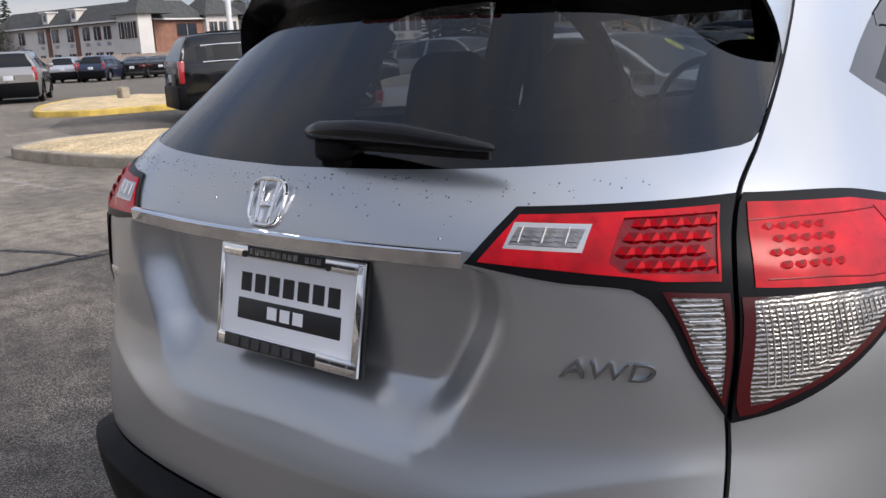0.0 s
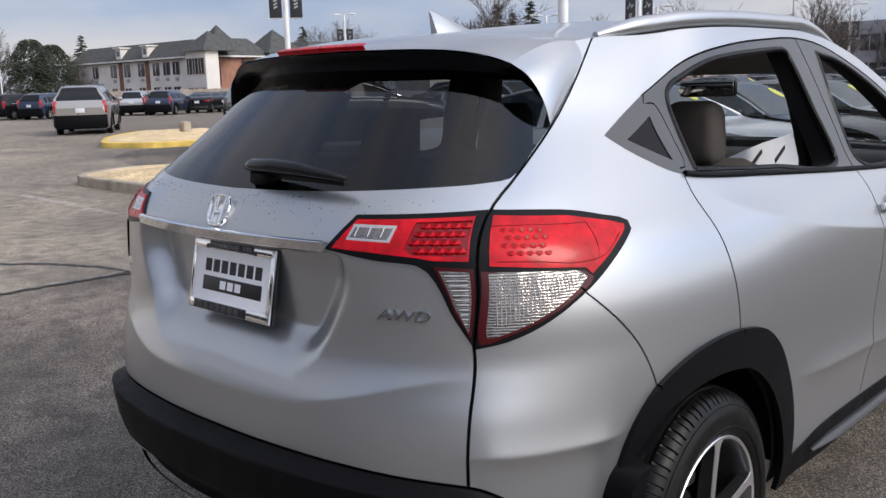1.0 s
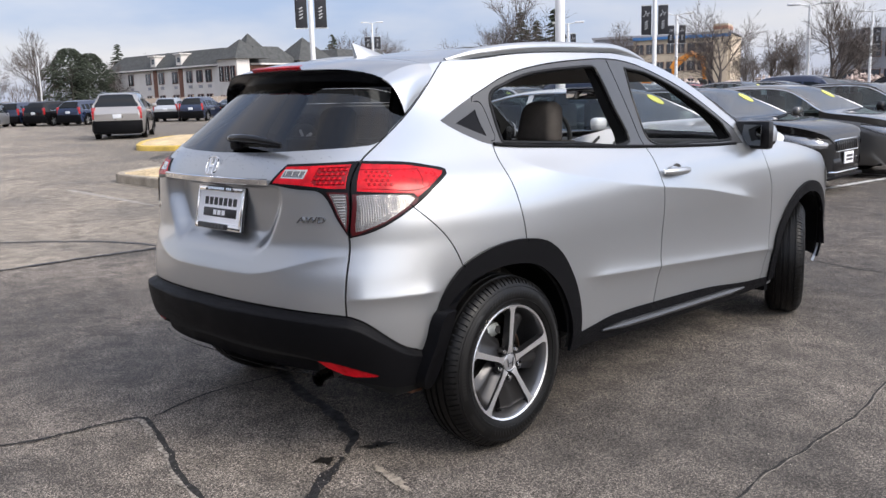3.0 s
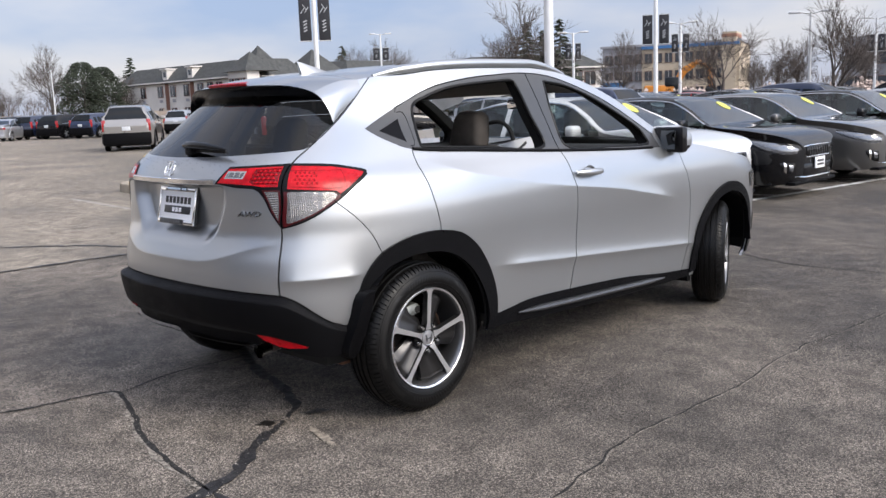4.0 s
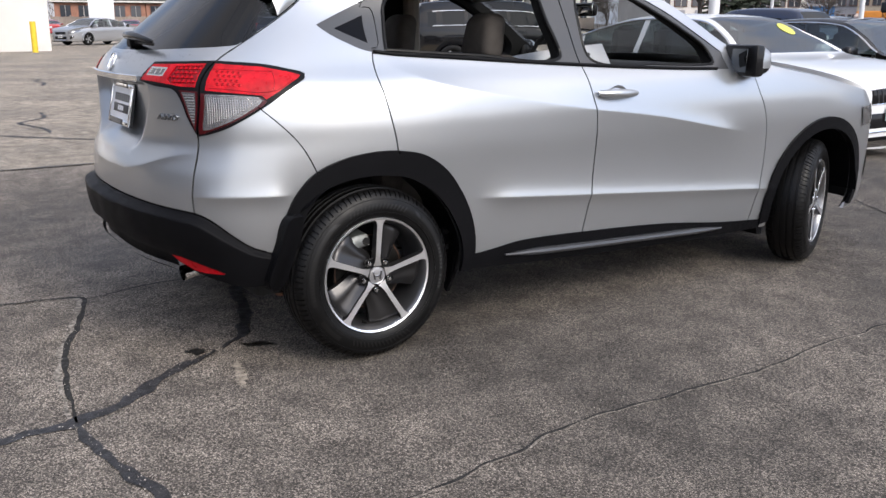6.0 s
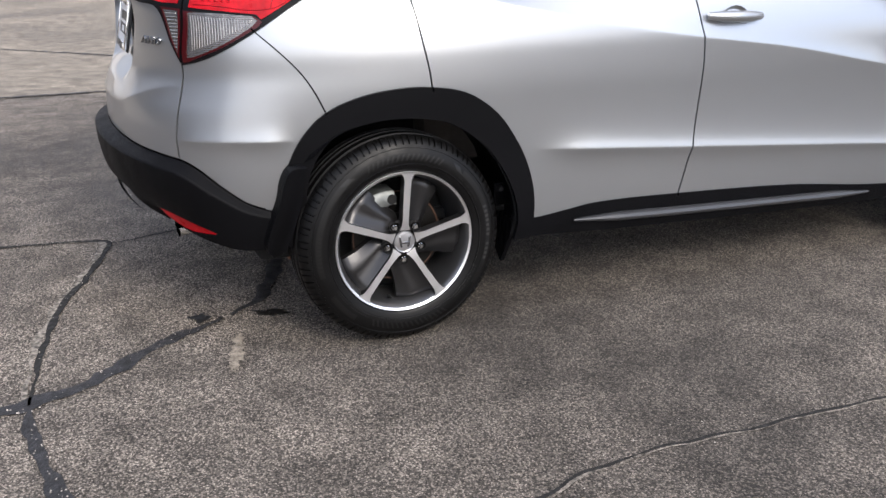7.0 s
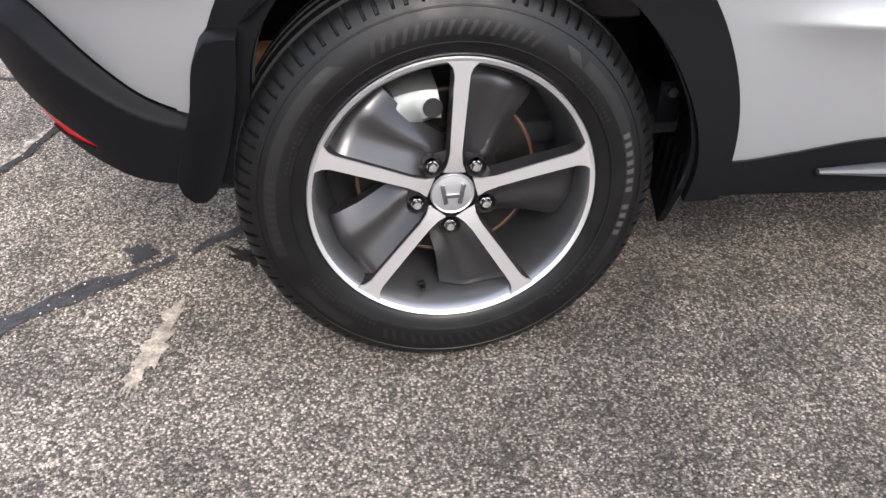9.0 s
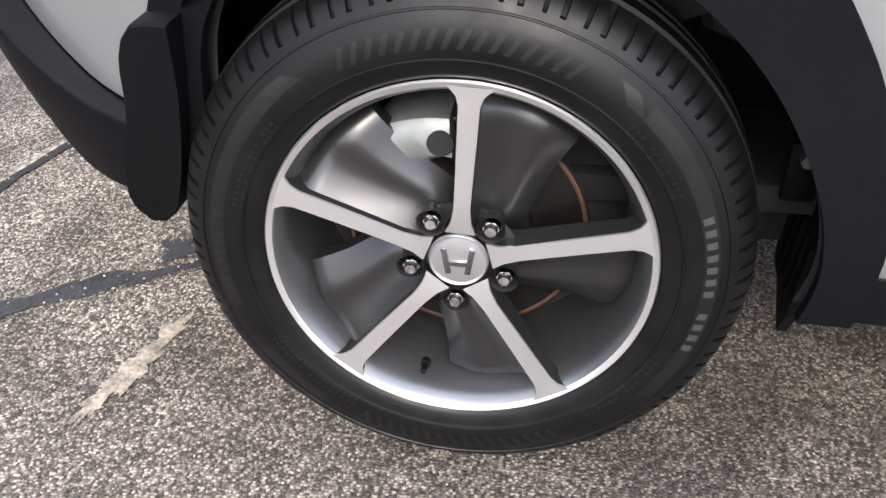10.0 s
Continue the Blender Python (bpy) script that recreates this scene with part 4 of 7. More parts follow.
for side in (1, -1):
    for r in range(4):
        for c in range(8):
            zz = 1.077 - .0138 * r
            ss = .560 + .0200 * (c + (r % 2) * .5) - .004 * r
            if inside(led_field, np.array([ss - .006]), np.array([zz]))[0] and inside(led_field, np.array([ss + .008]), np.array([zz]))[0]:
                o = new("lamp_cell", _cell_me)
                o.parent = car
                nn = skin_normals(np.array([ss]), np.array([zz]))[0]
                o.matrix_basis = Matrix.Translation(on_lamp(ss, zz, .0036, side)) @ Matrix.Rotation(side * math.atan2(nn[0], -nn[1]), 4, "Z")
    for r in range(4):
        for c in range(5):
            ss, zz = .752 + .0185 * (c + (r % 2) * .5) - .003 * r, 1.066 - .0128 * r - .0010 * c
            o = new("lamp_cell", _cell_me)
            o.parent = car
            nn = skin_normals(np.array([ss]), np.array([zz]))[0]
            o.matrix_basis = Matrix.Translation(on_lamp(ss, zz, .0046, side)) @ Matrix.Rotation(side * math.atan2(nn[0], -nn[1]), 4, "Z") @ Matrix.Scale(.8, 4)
    for line in ([(.936, 1.070), (.944, 1.050), (.944, 1.030), (.934, 1.008)], [(.730, 1.076), (.80, 1.074), (.88, 1.070), (.936, 1.068)], [(.722, 1.017), (.80, 1.012), (.88, 1.003), (.95, 1.010), (1.01, 1.042)]):
        v, f = tube([on_lamp(a_, b_, .0060, side) for a_, b_ in smooth_line(line, .01)], .0011, 5)
        obj("lens_seam", v, f, M["red_facet"], car)
    for i in range(11):
        zz = .994 - .0090 * i
        u = (.999 - zz) / .105
        a_, b_ = .612 + (.635 - .612) * u, .656 - (.656 - .639) * u
        if b_ - a_ > .004:
            v, f = tube([on_lamp(a_ + (b_ - a_) * k, zz, .0052, side) for k in (0, .5, 1)], .0013, 6)
            obj("lens_rib", v, f, M["lens_rib"], car)
    for i in range(22):
        ss = .704 + .0080 * i
        top_ = .990 - .012 * (i / 21)
        low_ = float(np.interp(ss, [.668, .713, .785, .865, .884], [.888, .899, .926, .966, .975]))
        if top_ - low_ > .008:
            lean = .010 * (1 - i / 21)
            v, f = tube([on_lamp(ss - lean * k, top_ + (low_ - top_) * k, .0045, side) for k in (0, .25, .5, .75, 1)], .0008, 5)
            obj("lens_rib", v, f, M["lens_rib"], car)
    for i in range(3):
        ss = .452 + .030 * i
        v, f = tube([on_lamp(ss, 1.076, .0068, side), on_lamp(ss - .010, 1.059, .0064, side)], .0009, 6)
        obj("lens_rib", v, f, M["lens_rib"], car)

# roof rails
for side in (1, -1):
    _s = np.linspace(.90, 2.55, 40)
    _p = body(_s, top_line(_s))
    pts, rad = [], []
    for i, q in enumerate(_p):
        k = min(1, min(i, 39 - i) / 6)
        pts.append((side * (q[0] - .018), q[1], q[2] + .004 + .020 * math.sin(k * math.pi / 2)))
        rad.append(.011 + .014 * math.sin(k * math.pi / 2))
    v, f = tube(pts, rad, 12, flat=.85)
    obj("roof_rail", v, f, M["silver"], car)

# fin aerial
bm = bmesh.new()
_rows = []
for i in range(9):
    u = i / 8
    h = .004 + .062 * (1 - u) ** .9
    w = .022 * math.sin(math.pi * min(1, .12 + u * .85)) ** .7
    y = .03 + .17 * u
    base = roof_at(0, y) - .004
    back = .018 * (1 - u)
    _rows.append([bm.verts.new((sx * w * c, y + back * (1 - c) * -1, base + h * hh)) for sx, c, hh in ((1, 1.2, 0), (1, .8, .35), (1, .35, .8), (1, 0, 1), (-1, .35, .8), (-1, .8, .35), (-1, 1.2, 0))])
for a, b in zip(_rows, _rows[1:]):
    for i in range(6):
        bm.faces.new((a[i], a[i + 1], b[i + 1], b[i]))
bm.faces.new(_rows[0][::-1])
part("fin_aerial", bm, M["silver"], car)


# wheels
def tyre_mesh():
    """Grooved tread, shoulder cut by narrow slots, wall with fine raised rings."""
    wall = [(.0725, .3155), (.0785, .3105), (.0835, .3050), (.0878, .2985), (.0912, .2915), (.0930, .2915), (.0936, .2898), (.0926, .2888), (.0970, .2800), (.1000, .2710),
            (.1015, .2610), (.1014, .2520), (.1002, .2440), (.1014, .2430), (.1008, .2412), (.0985, .2400), (.0965, .2330), (.0945, .2268), (.0920, .2225), (.0890, .2200), (.080, .2188)]
    half = [(0, .3262), (.008, .3262), (.0095, .3192), (.0195, .3192), (.021, .3258), (.042, .3240), (.0435, .3178), (.0520, .3170), (.0535, .3222), (.065, .3195)]
    prof = [(-x, r) for x, r in wall[::-1]] + [(-x, r) for x, r in half[:0:-1]] + half + wall
    n, pitches = len(prof), 46
    angles = [(k + u) / pitches * 2 * math.pi for k in range(pitches) for u in (0, .02, .135, .155, .46, .48, .56, .58)]
    cut = [(0, 1, 1, 0, 0, .7, .7, 0)[j] for _ in range(pitches) for j in range(8)]
    verts, faces = [], []
    for w, c in zip(angles, cut):
        for x, r in prof:
            if c and .064 < abs(x) < .0840 and r > .3030:
                dip = .0058 * c * (1 if abs(x) < .084 else .5)
                r, x = r - dip, x * (1 - .02 * c)
            verts.append((x, r * math.cos(w), r * math.sin(w)))
    seg = len(angles)
    for k in range(seg):
        for i in range(n - 1):
            a, b = k * n + i, ((k + 1) % seg) * n + i
            faces.append((a, a + 1, b + 1, b))
    return verts, faces


def drawn_in(verts):
    """Rim pieces, drawn in so that the lip meets the tyre."""
    out = []
    for x, y, z in verts:
        r = math.hypot(y, z)
        k = (.06 + (r - .06) * .9466) / r if r > .06 else 1
        out.append((x + .002, y * k, z * k))
    return out


SPOKES = [86.5 + 72 * i for i in range(5)]


def disc_point(r, deg, x):
    return (x, r * math.cos(radians(deg)), r * math.sin(radians(deg)))


def build_wheel(name, label):
    w = new(name)
    w.parent = car
    tagged(w, label)
    v, f = tyre_mesh()
    tyre = obj("tyre", v, f, M["rubber"], w, angle=32)
    # raised marks on the wall: plain strokes on an arc, and smoother bands
    def wall_x(r):
        return float(np.interp(r, [.2225, .2268, .233, .240, .252, .261, .271, .280, .2888, .2985], [.0920, .0945, .0965, .0985, .1014, .1015, .1000, .0970, .0926, .0878]))

    def arc_patch(nm, a0, a1, r0, r1, mat, lift=.0007, lean=0.0, steps=4, rows=2):
        verts, faces = [], []
        for j in range(steps + 1):
            for i in range(rows + 1):
                r = r0 + (r1 - r0) * i / rows
                verts.append(disc_point(r, a0 + (a1 - a0) * j / steps + lean * i / rows, wall_x(r) + lift))
        for j in range(steps):
            for i in range(rows):
                q = j * (rows + 1) + i
                faces.append((q, q + 1, q + rows + 2, q + rows + 1))
        obj(nm, verts, faces, mat, w)

    def arc_marks(a0, a1, count, r0, r1, mat, nm, fill=.62, lean=0.0, skip=()):
        step = (a1 - a0) / count
        for i in range(count):
            if i not in skip:
                arc_patch(nm, a0 + step * (i + .5 - fill / 2), a0 + step * (i + .5 + fill / 2), r0, r1, mat, .0012, lean)
    for a0, a1 in ((47, -36), (196, 132), (-128, -150)):
        arc_patch("wall_band", a0, a1, .2630, .2800, M["rubber_band"], .0005, 0, 26, 3)
    for a0, a1 in ((52, 47), (132, 125)):
        arc_patch("wall_hatch", a0, a1, .2640, .2790, M["rubber_letter"], .0005, 4, 4, 3)
    arc_marks(118, 64, 16, .254, .274, M["rubber_letter"], "raised_mark", .42, -2.0)
    arc_marks(20, -19, 12, .2655, .2765, M["tyre_print"], "printed_mark", .55, 0, (7,))
    arc_marks(-62, -118, 16, .254, .274, M["rubber_letter"], "raised_mark", .42, 2.0)
    arc_marks(168, 192, 9, .2645, .2755, M["rubber_letter"], "raised_mark", .5)
    for a0, a1, n_ in ((138, 166, 15), (208, 240, 17), (48, 26, 13), (-24, -52, 14), (-124, -146, 12)):
        arc_marks(a0, a1, n_, .2425, .2468, M["rubber_letter"], "small_mark", .55, 0, (4, 9))
        arc_marks(a0, a1, n_, .2500, .2538, M["rubber_letter"], "small_mark", .5, 0, (3, 7))
    # rim
    v, f = revolve([(.089, .2285), (.0915, .2265), (.0905, .2235), (.0885, .2195)], 120)
    obj("rim_lip", drawn_in(v), f, M["machined"], w, "bright machined rim lip")
    v, f = revolve([(.0884, .2194), (.084, .2155), (.070, .2095), (.045, .203), (.010, .199), (-.05, .195), (-.095, .205)], 96)
    obj("rim_barrel", drawn_in(v), f, M["barrel"], w)
    for n_, a in enumerate(SPOKES):
        # bright spoke face, flaring into the lip
        verts, faces = [], []
        rs = [.036, .05, .07, .10, .14, .175, .198, .210, .217, .2215]
        for r in rs:
            half = .0080 + .0042 * (r / .22) + .016 * max(0, (r - .200) / .022) ** 2 + .011 * max(0, (.062 - r) / .03) ** 1.5
            xx = .0835 + .0065 * (r / .22) ** 2 - .004 * max(0, (.06 - r) / .03)
            for t in (-1, -.96, .96, 1):
                lay = xx - (.0025 if abs(t) == 1 else 0)
                y, z = r, half * t
                c, s_ = math.cos(radians(a)), math.sin(radians(a))
                verts.append((lay, y * c - z * s_, y * s_ + z * c))
        for i in range(len(rs) - 1):
            for j in range(3):
                k = i * 4 + j
                faces.append((k, k + 1, k + 5, k + 4))
        obj("spoke_face", drawn_in(verts), faces, M["machined"], w, angle=30)
        # spoke body, walls on both sides
        verts, faces = [], []
        for r in rs:
            half = .0080 + .0042 * (r / .22) + .016 * max(0, (r - .200) / .022) ** 2 + .011 * max(0, (.062 - r) / .03) ** 1.5
            xx = .0810 + .0065 * (r / .22) ** 2 - .004 * max(0, (.06 - r) / .03)
            deep = .036 - .012 * (r / .22)
            for t, lay in ((-1, xx), (-1.12, xx - deep), (1.12, xx - deep), (1, xx)):
                c, s_ = math.cos(radians(a)), math.sin(radians(a))
                verts.append((lay, r * c - half * t * s_, r * s_ + half * t * c))
        for i in range(len(rs) - 1):
            for j in range(3):
                k = i * 4 + j
                faces.append((k, k + 4, k + 5, k + 1))
        obj("spoke_body", drawn_in(verts), faces, M["vane"], w, angle=40)
        # twisted vane on the clockwise side
        verts, faces = [], []
        far = hermite([(.040, 66), (.06, 65), (.078, 62), (.098, 52), (.12, 45), (.15, 40), (.18, 38), (.196, 37), (.206, 34), (.2135, 27)])
        rr = list(np.linspace(.042, .19, 12)) + [.197, .202, .206, .2095, .2120, .2135]
        uu = list(np.linspace(0, 1, 11))
        for r in rr:
            half = .0080 + .0042 * (r / .22) + .016 * max(0, (r - .200) / .022) ** 2 + .011 * max(0, (.062 - r) / .03) ** 1.5
            a0 = math.degrees(math.asin(min(.9, half / r))) - .4
            for u in uu:
                d = a - a0 - (float(far(r)) - a0) * u
                x = .0835 + .0065 * (r / .22) ** 2 - .010 - .010 * math.sin(math.pi * min(1, u * 1.6)) - .034 * u ** 1.6 - .010 * u * (1 - r / .22) - .018 * float(ease(.186, .2135, r))
                verts.append(disc_point(r, d, x))
        k = len(uu)
        for i in range(len(rr) - 1):
            for j in range(k - 1):
                q = i * k + j
                faces.append((q, q + 1, q + k + 1, q + k))
        m_ = len(verts)
        for i in range(len(rr)):                      # turned-in edge
            x, y, z = verts[i * k + k - 1]
            verts.append((x - .022, y, z))
        for i in range(len(rr) - 1):
            faces.append((i * k + k - 1, m_ + i, m_ + i + 1, (i + 1) * k + k - 1))
        obj("spoke_vane", drawn_in(verts), faces, M["vane"], w, angle=40)
        # wheel nut in its pocket
        bm = bmesh.new()
        c = disc_point(.0560, a + 36, 0)
        cyl_bm(.0105, .0095, .016, Matrix.Translation((.072, c[1], c[2])) @ pose(0, 0, 0, 0, 90, 0), 6, bm)
        cyl_bm(.0085, .006, .008, Matrix.Translation((.083, c[1], c[2])) @ pose(0, 0, 0, 0, 90, 0), 12, bm)
        part("wheel_nut", bm, M["chrome"], w)
        v, f = revolve([(.083, .0165), (.080, .0145), (.060, .0135)], 20)
        obj("nut_pocket", [(p[0], p[1] + c[1], p[2] + c[2]) for p in v], f, M["vane"], w)
    v, f = revolve([(.0660, .066), (.0665, .060), (.0655, .03), (.0655, .0)], 48)
    obj("hub", v, f, M["vane"], w)
    v, f = revolve([(.080, .0345), (.0835, .0325), (.0825, .0305), (.0822, .0300)], 48)
    cap = obj("hub_cap", v, f, M["cap"], w)
    v, f = revolve([(.0822, .0300), (.0838, .022), (.0845, .008), (.0847, .0001)], 48)
    obj("cap_face", v, f, M["cap"], w)
    bm = bmesh.new()
    for sy in (-1, 1):
        box_bm((.003, .0066, .034), (.0855, sy * .0135, .001), .001, bm, Matrix.Rotation(radians(sy * -10), 4, "X"))
    box_bm((.003, .022, .0062), (.0855, 0, -.002), .001, bm)
    part("cap_emblem", bm, M["badge_chrome"], w)
    # valve
    c = disc_point(.186, -104, .062)
    bm = cyl_bm(.0042, .0036, .022, Matrix.Translation(c) @ pose(0, 0, 0, 0, 80, 0), 10)
    cyl_bm(.0062, .0062, .008, Matrix.Translation((c[0] - .008, c[1], c[2])) @ pose(0, 0, 0, 0, 80, 0), 10, bm)
    part("valve", bm, M["rubber"], w)
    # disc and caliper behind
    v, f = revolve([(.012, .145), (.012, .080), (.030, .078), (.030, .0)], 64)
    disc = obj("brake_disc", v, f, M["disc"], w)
    v, f = revolve([(.0125, .1420), (.0132, .1405), (.0132, .1385), (.0125, .1370)], 64)
    obj("disc_edge", v, f, M["disc_rust"], w)
    # added black disc that blocks light and keeps the openings between spokes dark
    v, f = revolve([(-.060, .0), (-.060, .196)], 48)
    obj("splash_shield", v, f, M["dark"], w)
    verts, faces = [], []
    for i in range(11):
        d = 96 + 50 * i / 10
        for x, r in ((-.03, .105), (.038, .108), (.046, .122), (.046, .150), (.036, .163), (-.03, .168)):
            verts.append(disc_point(r - .012 * abs(i - 5) / 5 * (r > .12), d, x))
    for i in range(10):
        for j in range(5):
            q = i * 6 + j
            faces.append((q, q + 6, q + 7, q + 1))
    faces += [tuple(range(6)), tuple(range(60, 66))[::-1]]
    obj("caliper", verts, faces, M["caliper"] if "caliper" in M else M["steel"], w, "bare cast metal caliper", angle=40)
    c = disc_point(.128, 101, .045)
    bm = cyl_bm(.015, .015, .006, Matrix.Translation(c) @ pose(0, 0, 0, 0, 90, 0), 20)
    part("caliper_bore", bm, M["dark"], w)
    return w


M["disc_rust"] = material("rusty_disc_rim", (.055, .026, .015), .6, .4, vary=.3, scale=40)
M["caliper"] = material("cast_caliper", (.17, .18, .175), .5, .5, vary=.2, scale=30)
AXLE_X, AXLE_Z = .763, .3255
rr_wheel = build_wheel("wheel", "five-spoke alloy wheel, machined silver and dark grey, with black tyre")

def hang_wheel(src, x, y, rz, spin, first=False):
    """A wheel becomes a part of the car: its pieces hang under it."""
    m = pose(x, y, AXLE_Z, 0, 0, rz) @ pose(0, 0, 0, spin, 0, 0)
    w = src if first else copy_thing(src, Matrix())
    w.matrix_basis = m
    return w


wheels = [hang_wheel(rr_wheel, AXLE_X, 0, 0, 0, True), hang_wheel(rr_wheel, AXLE_X + .004, 2.61, 24, 31), hang_wheel(rr_wheel, -AXLE_X, 0, 180, 12), hang_wheel(rr_wheel, -AXLE_X, 2.61, 204, 50)]

# wheel wells, underbody, mud flaps
for yc in (0, 2.61):
    for side in (1, -1):
        verts, faces = [], []
        for i in range(25):
            a = radians(4 + 172 * i / 24)
            for x in (.845, .70, .52):
                r = .395 + (.012 if x < .8 else 0)
                verts.append((side * (x - (.05 if abs(math.cos(a)) > .75 and yc == 0 and math.cos(a) < 0 else 0)), yc + r * math.cos(a), .322 + r * math.sin(a)))
        for i in range(24):
            for j in range(2):
                q = i * 3 + j
                faces.append((q, q + 3, q + 4, q + 1))
        k = len(verts)
        verts += [(side * .52, yc, .322)]
        faces += [(3 * i + 2, 3 * (i + 1) + 2, k) for i in range(24)]
        obj("wheel_liner", verts, faces, M["black_plastic"], car)
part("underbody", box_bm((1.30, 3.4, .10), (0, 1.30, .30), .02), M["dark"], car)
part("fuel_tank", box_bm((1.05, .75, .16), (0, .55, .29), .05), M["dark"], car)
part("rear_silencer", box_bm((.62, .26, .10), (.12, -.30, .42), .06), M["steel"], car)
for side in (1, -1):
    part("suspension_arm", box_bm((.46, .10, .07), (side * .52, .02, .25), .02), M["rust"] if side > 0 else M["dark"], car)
    part("spring_link", box_bm((.06, .10, .26), (side * .60, -.26, .36), .02), M["rust"], car)


def flap_mesh(pts, x0, x1, y_bend=0.0, thick=.012):
    """A moulded flap: an outline in (y, z) given depth across the car."""
    n = len(pts)
    verts = [(x1 - abs(y - pts[0][0]) * y_bend, y, z) for y, z in pts] + [(x0, y, z) for y, z in pts]
    faces = [tuple(range(n))[::-1], tuple(range(n, 2 * n))] + [(i, (i + 1) % n, (i + 1) % n + n, i + n) for i in range(n)]
    return verts, faces


for side in (1, -1):
    rear = smooth_line([(-.289, .586), (-.330, .583), (-.352, .548), (-.366, .480), (-.392, .400), (-.404, .352), (-.398, .325), (-.379, .308), (-.354, .324), (-.337, .360), (-.318, .420), (-.300, .500), (-.289, .586)], .02)[:-1]
    n_ = len(rear)
    out_x = [.79 + .060 * (z - .31) / .276 for _, z in rear]
    v = [(x, y, z) for x, (y, z) in zip(out_x, rear)] + [(x + .004, y * .985 - .005, z * .98 + .009) for x, (y, z) in zip(out_x, rear)] + [(x - .13, y, z) for x, (y, z) in zip(out_x, rear)]
    f = [tuple(range(n_, 2 * n_))[::-1], tuple(range(2 * n_, 3 * n_))] + [(i, (i + 1) % n_, (i + 1) % n_ + n_, i + n_)[::-1] for i in range(n_)] + [(i, (i + 1) % n_, (i + 1) % n_ + 2 * n_, i + 2 * n_) for i in range(n_)]
    obj("rear_mud_flap", [(side * a, b, c) for a, b, c in v], f if side > 0 else [q[::-1] for q in f], M["black_plastic"], car, angle=50)
    # ribbed air deflector ahead of the wheel, cut to a point
    plate_ = [(.775, .37), (.775, .275), (.742, .215), (.712, .162), (.660, .205), (.62, .22), (.62, .37)]
    n_ = len(plate_)
    v = [(a, .398 - (.37 - b) * .02, b) for a, b in plate_] + [(a, .412 - (.37 - b) * .02, b) for a, b in plate_]
    f = [tuple(range(n_))[::-1], tuple(range(n_, 2 * n_))] + [(i, (i + 1) % n_, (i + 1) % n_ + n_, i + n_) for i in range(n_)]
    deflector = obj("front_air_flap", [(side * a, b, c) for a, b, c in v], f if side > 0 else [q[::-1] for q in f], M["black_plastic"], car, smooth=False)
    for k_ in range(5):
        part("flap_rib", box_bm((.004, .008, .12), (side * (.655 + .026 * k_), .394, .285 - .004 * k_), .001, None, Matrix.Rotation(radians(side * 12), 4, "Y")), M["black_plastic"], deflector)
    ff = [(2.61 - y, z) for y, z in ((.41, .42), (.44, .30), (.42, .20), (.385, .20), (.385, .42))]
    v, f = flap_mesh(ff, .66, .84)
    obj("front_mud_flap", [(side * a, b, c) for a, b, c in v], f if side > 0 else [q[::-1] for q in f], M["black_plastic"], car, angle=50)
    # step along the sill, its glossy highlight put into the grey
    _s = np.linspace(1.86, 3.16, 24)
    _z = np.interp(_s, [1.86, 2.3, 3.16], [.326, .308, .278])
    _p = body(_s, _z)
    v, f = tube([(side * (q[0] + .012), q[1], q[2]) for q in _p], [.006 + .014 * min(1, min(i, 23 - i) / 3) for i in range(24)], 10, flat=.75)
    obj("sill_strip", v, f, M["sill"] if "sill" in M else M["satin_grey"], car, "satin grey sill strip, the sill bulge with its highlight in the colour")
part("hose_bracket", box_bm((.012, .040, .075), (.735, .372, .405), .006), M["black_plastic"], car)
part("bracket_bolt", cyl_bm(.010, .009, .012, pose(.745, .372, .425, 0, 90, 0), 6), M["steel"], car)
# lower lip of the rear bumper, set in under the edge
for nm, inset, top_, drop, mat_ in (("bumper_valance", .030, .010, .052, "black_plastic"), ("valance_lip", .022, -.046, .010, "black_plastic")):
    def valance(s_, v_, inset=inset, top_=top_, drop=drop):
        k_ = abs(s_)
        p_ = body(np.array([k_]), np.array([float(ground_line(k_))]))[0]
        return (math.copysign(p_[0], s_) * .97, p_[1] + inset + .012 * v_, float(ground_line(k_)) + top_ - drop * v_)
    sheet(nm, valance, list(np.linspace(-.54, .54, 41)), list(np.linspace(0, 1, 5)), M[mat_], car, flip=True)

# exhaust
v, f = tube([(.42, -.25, .355), (.440, -.43, .352), (.460, -.53, .345), (.466, -.57, .342)], .025, 18)
obj("tailpipe", v, f[:-1], M["steel"], car)
v, f = tube([(.465, -.56, .343), (.472, -.612, .338)], .028, 24)
obj("pipe_tip", v, f[:-2], M["chrome"], car)


def on_skin(s, z, off=0.0):
    p = body(np.array([s]), np.array([z]))[0]
    n = skin_normals(np.array([s]), np.array([z]))[0]
    return Vector(p + n * off), Vector(n)


# bright bar over the plate
def bar(s, v):
    side = 1 if s >= 0 else -1
    s = abs(s)
    z = 1.0395 + .0105 * (v - .5) * 2
    p = body(np.array([s]), np.array([1.035]))[0]
    out = .004 + .010 * min(1, max(0, min(v + .12, 1.08 - v) / .16)) ** .5
    return (side * p[0], p[1] - out - .002 * v, z)


sheet("bright_bar", bar, list(np.linspace(-.368, .368, 41)), [-.12, -.09, -.04, .04, .3, .5, .7, .92, 1, 1.05, 1.08], M["chrome"], car, "mirror-bright chrome bar", flip=True)
part("release_grip", box_bm((.10, .022, .014), (-.02, -.650, 1.020), .004), M["dark"], car)

# plate with its bright frame; words and marks shown as plain blocks
plate = new("number_plate")
plate.parent = car
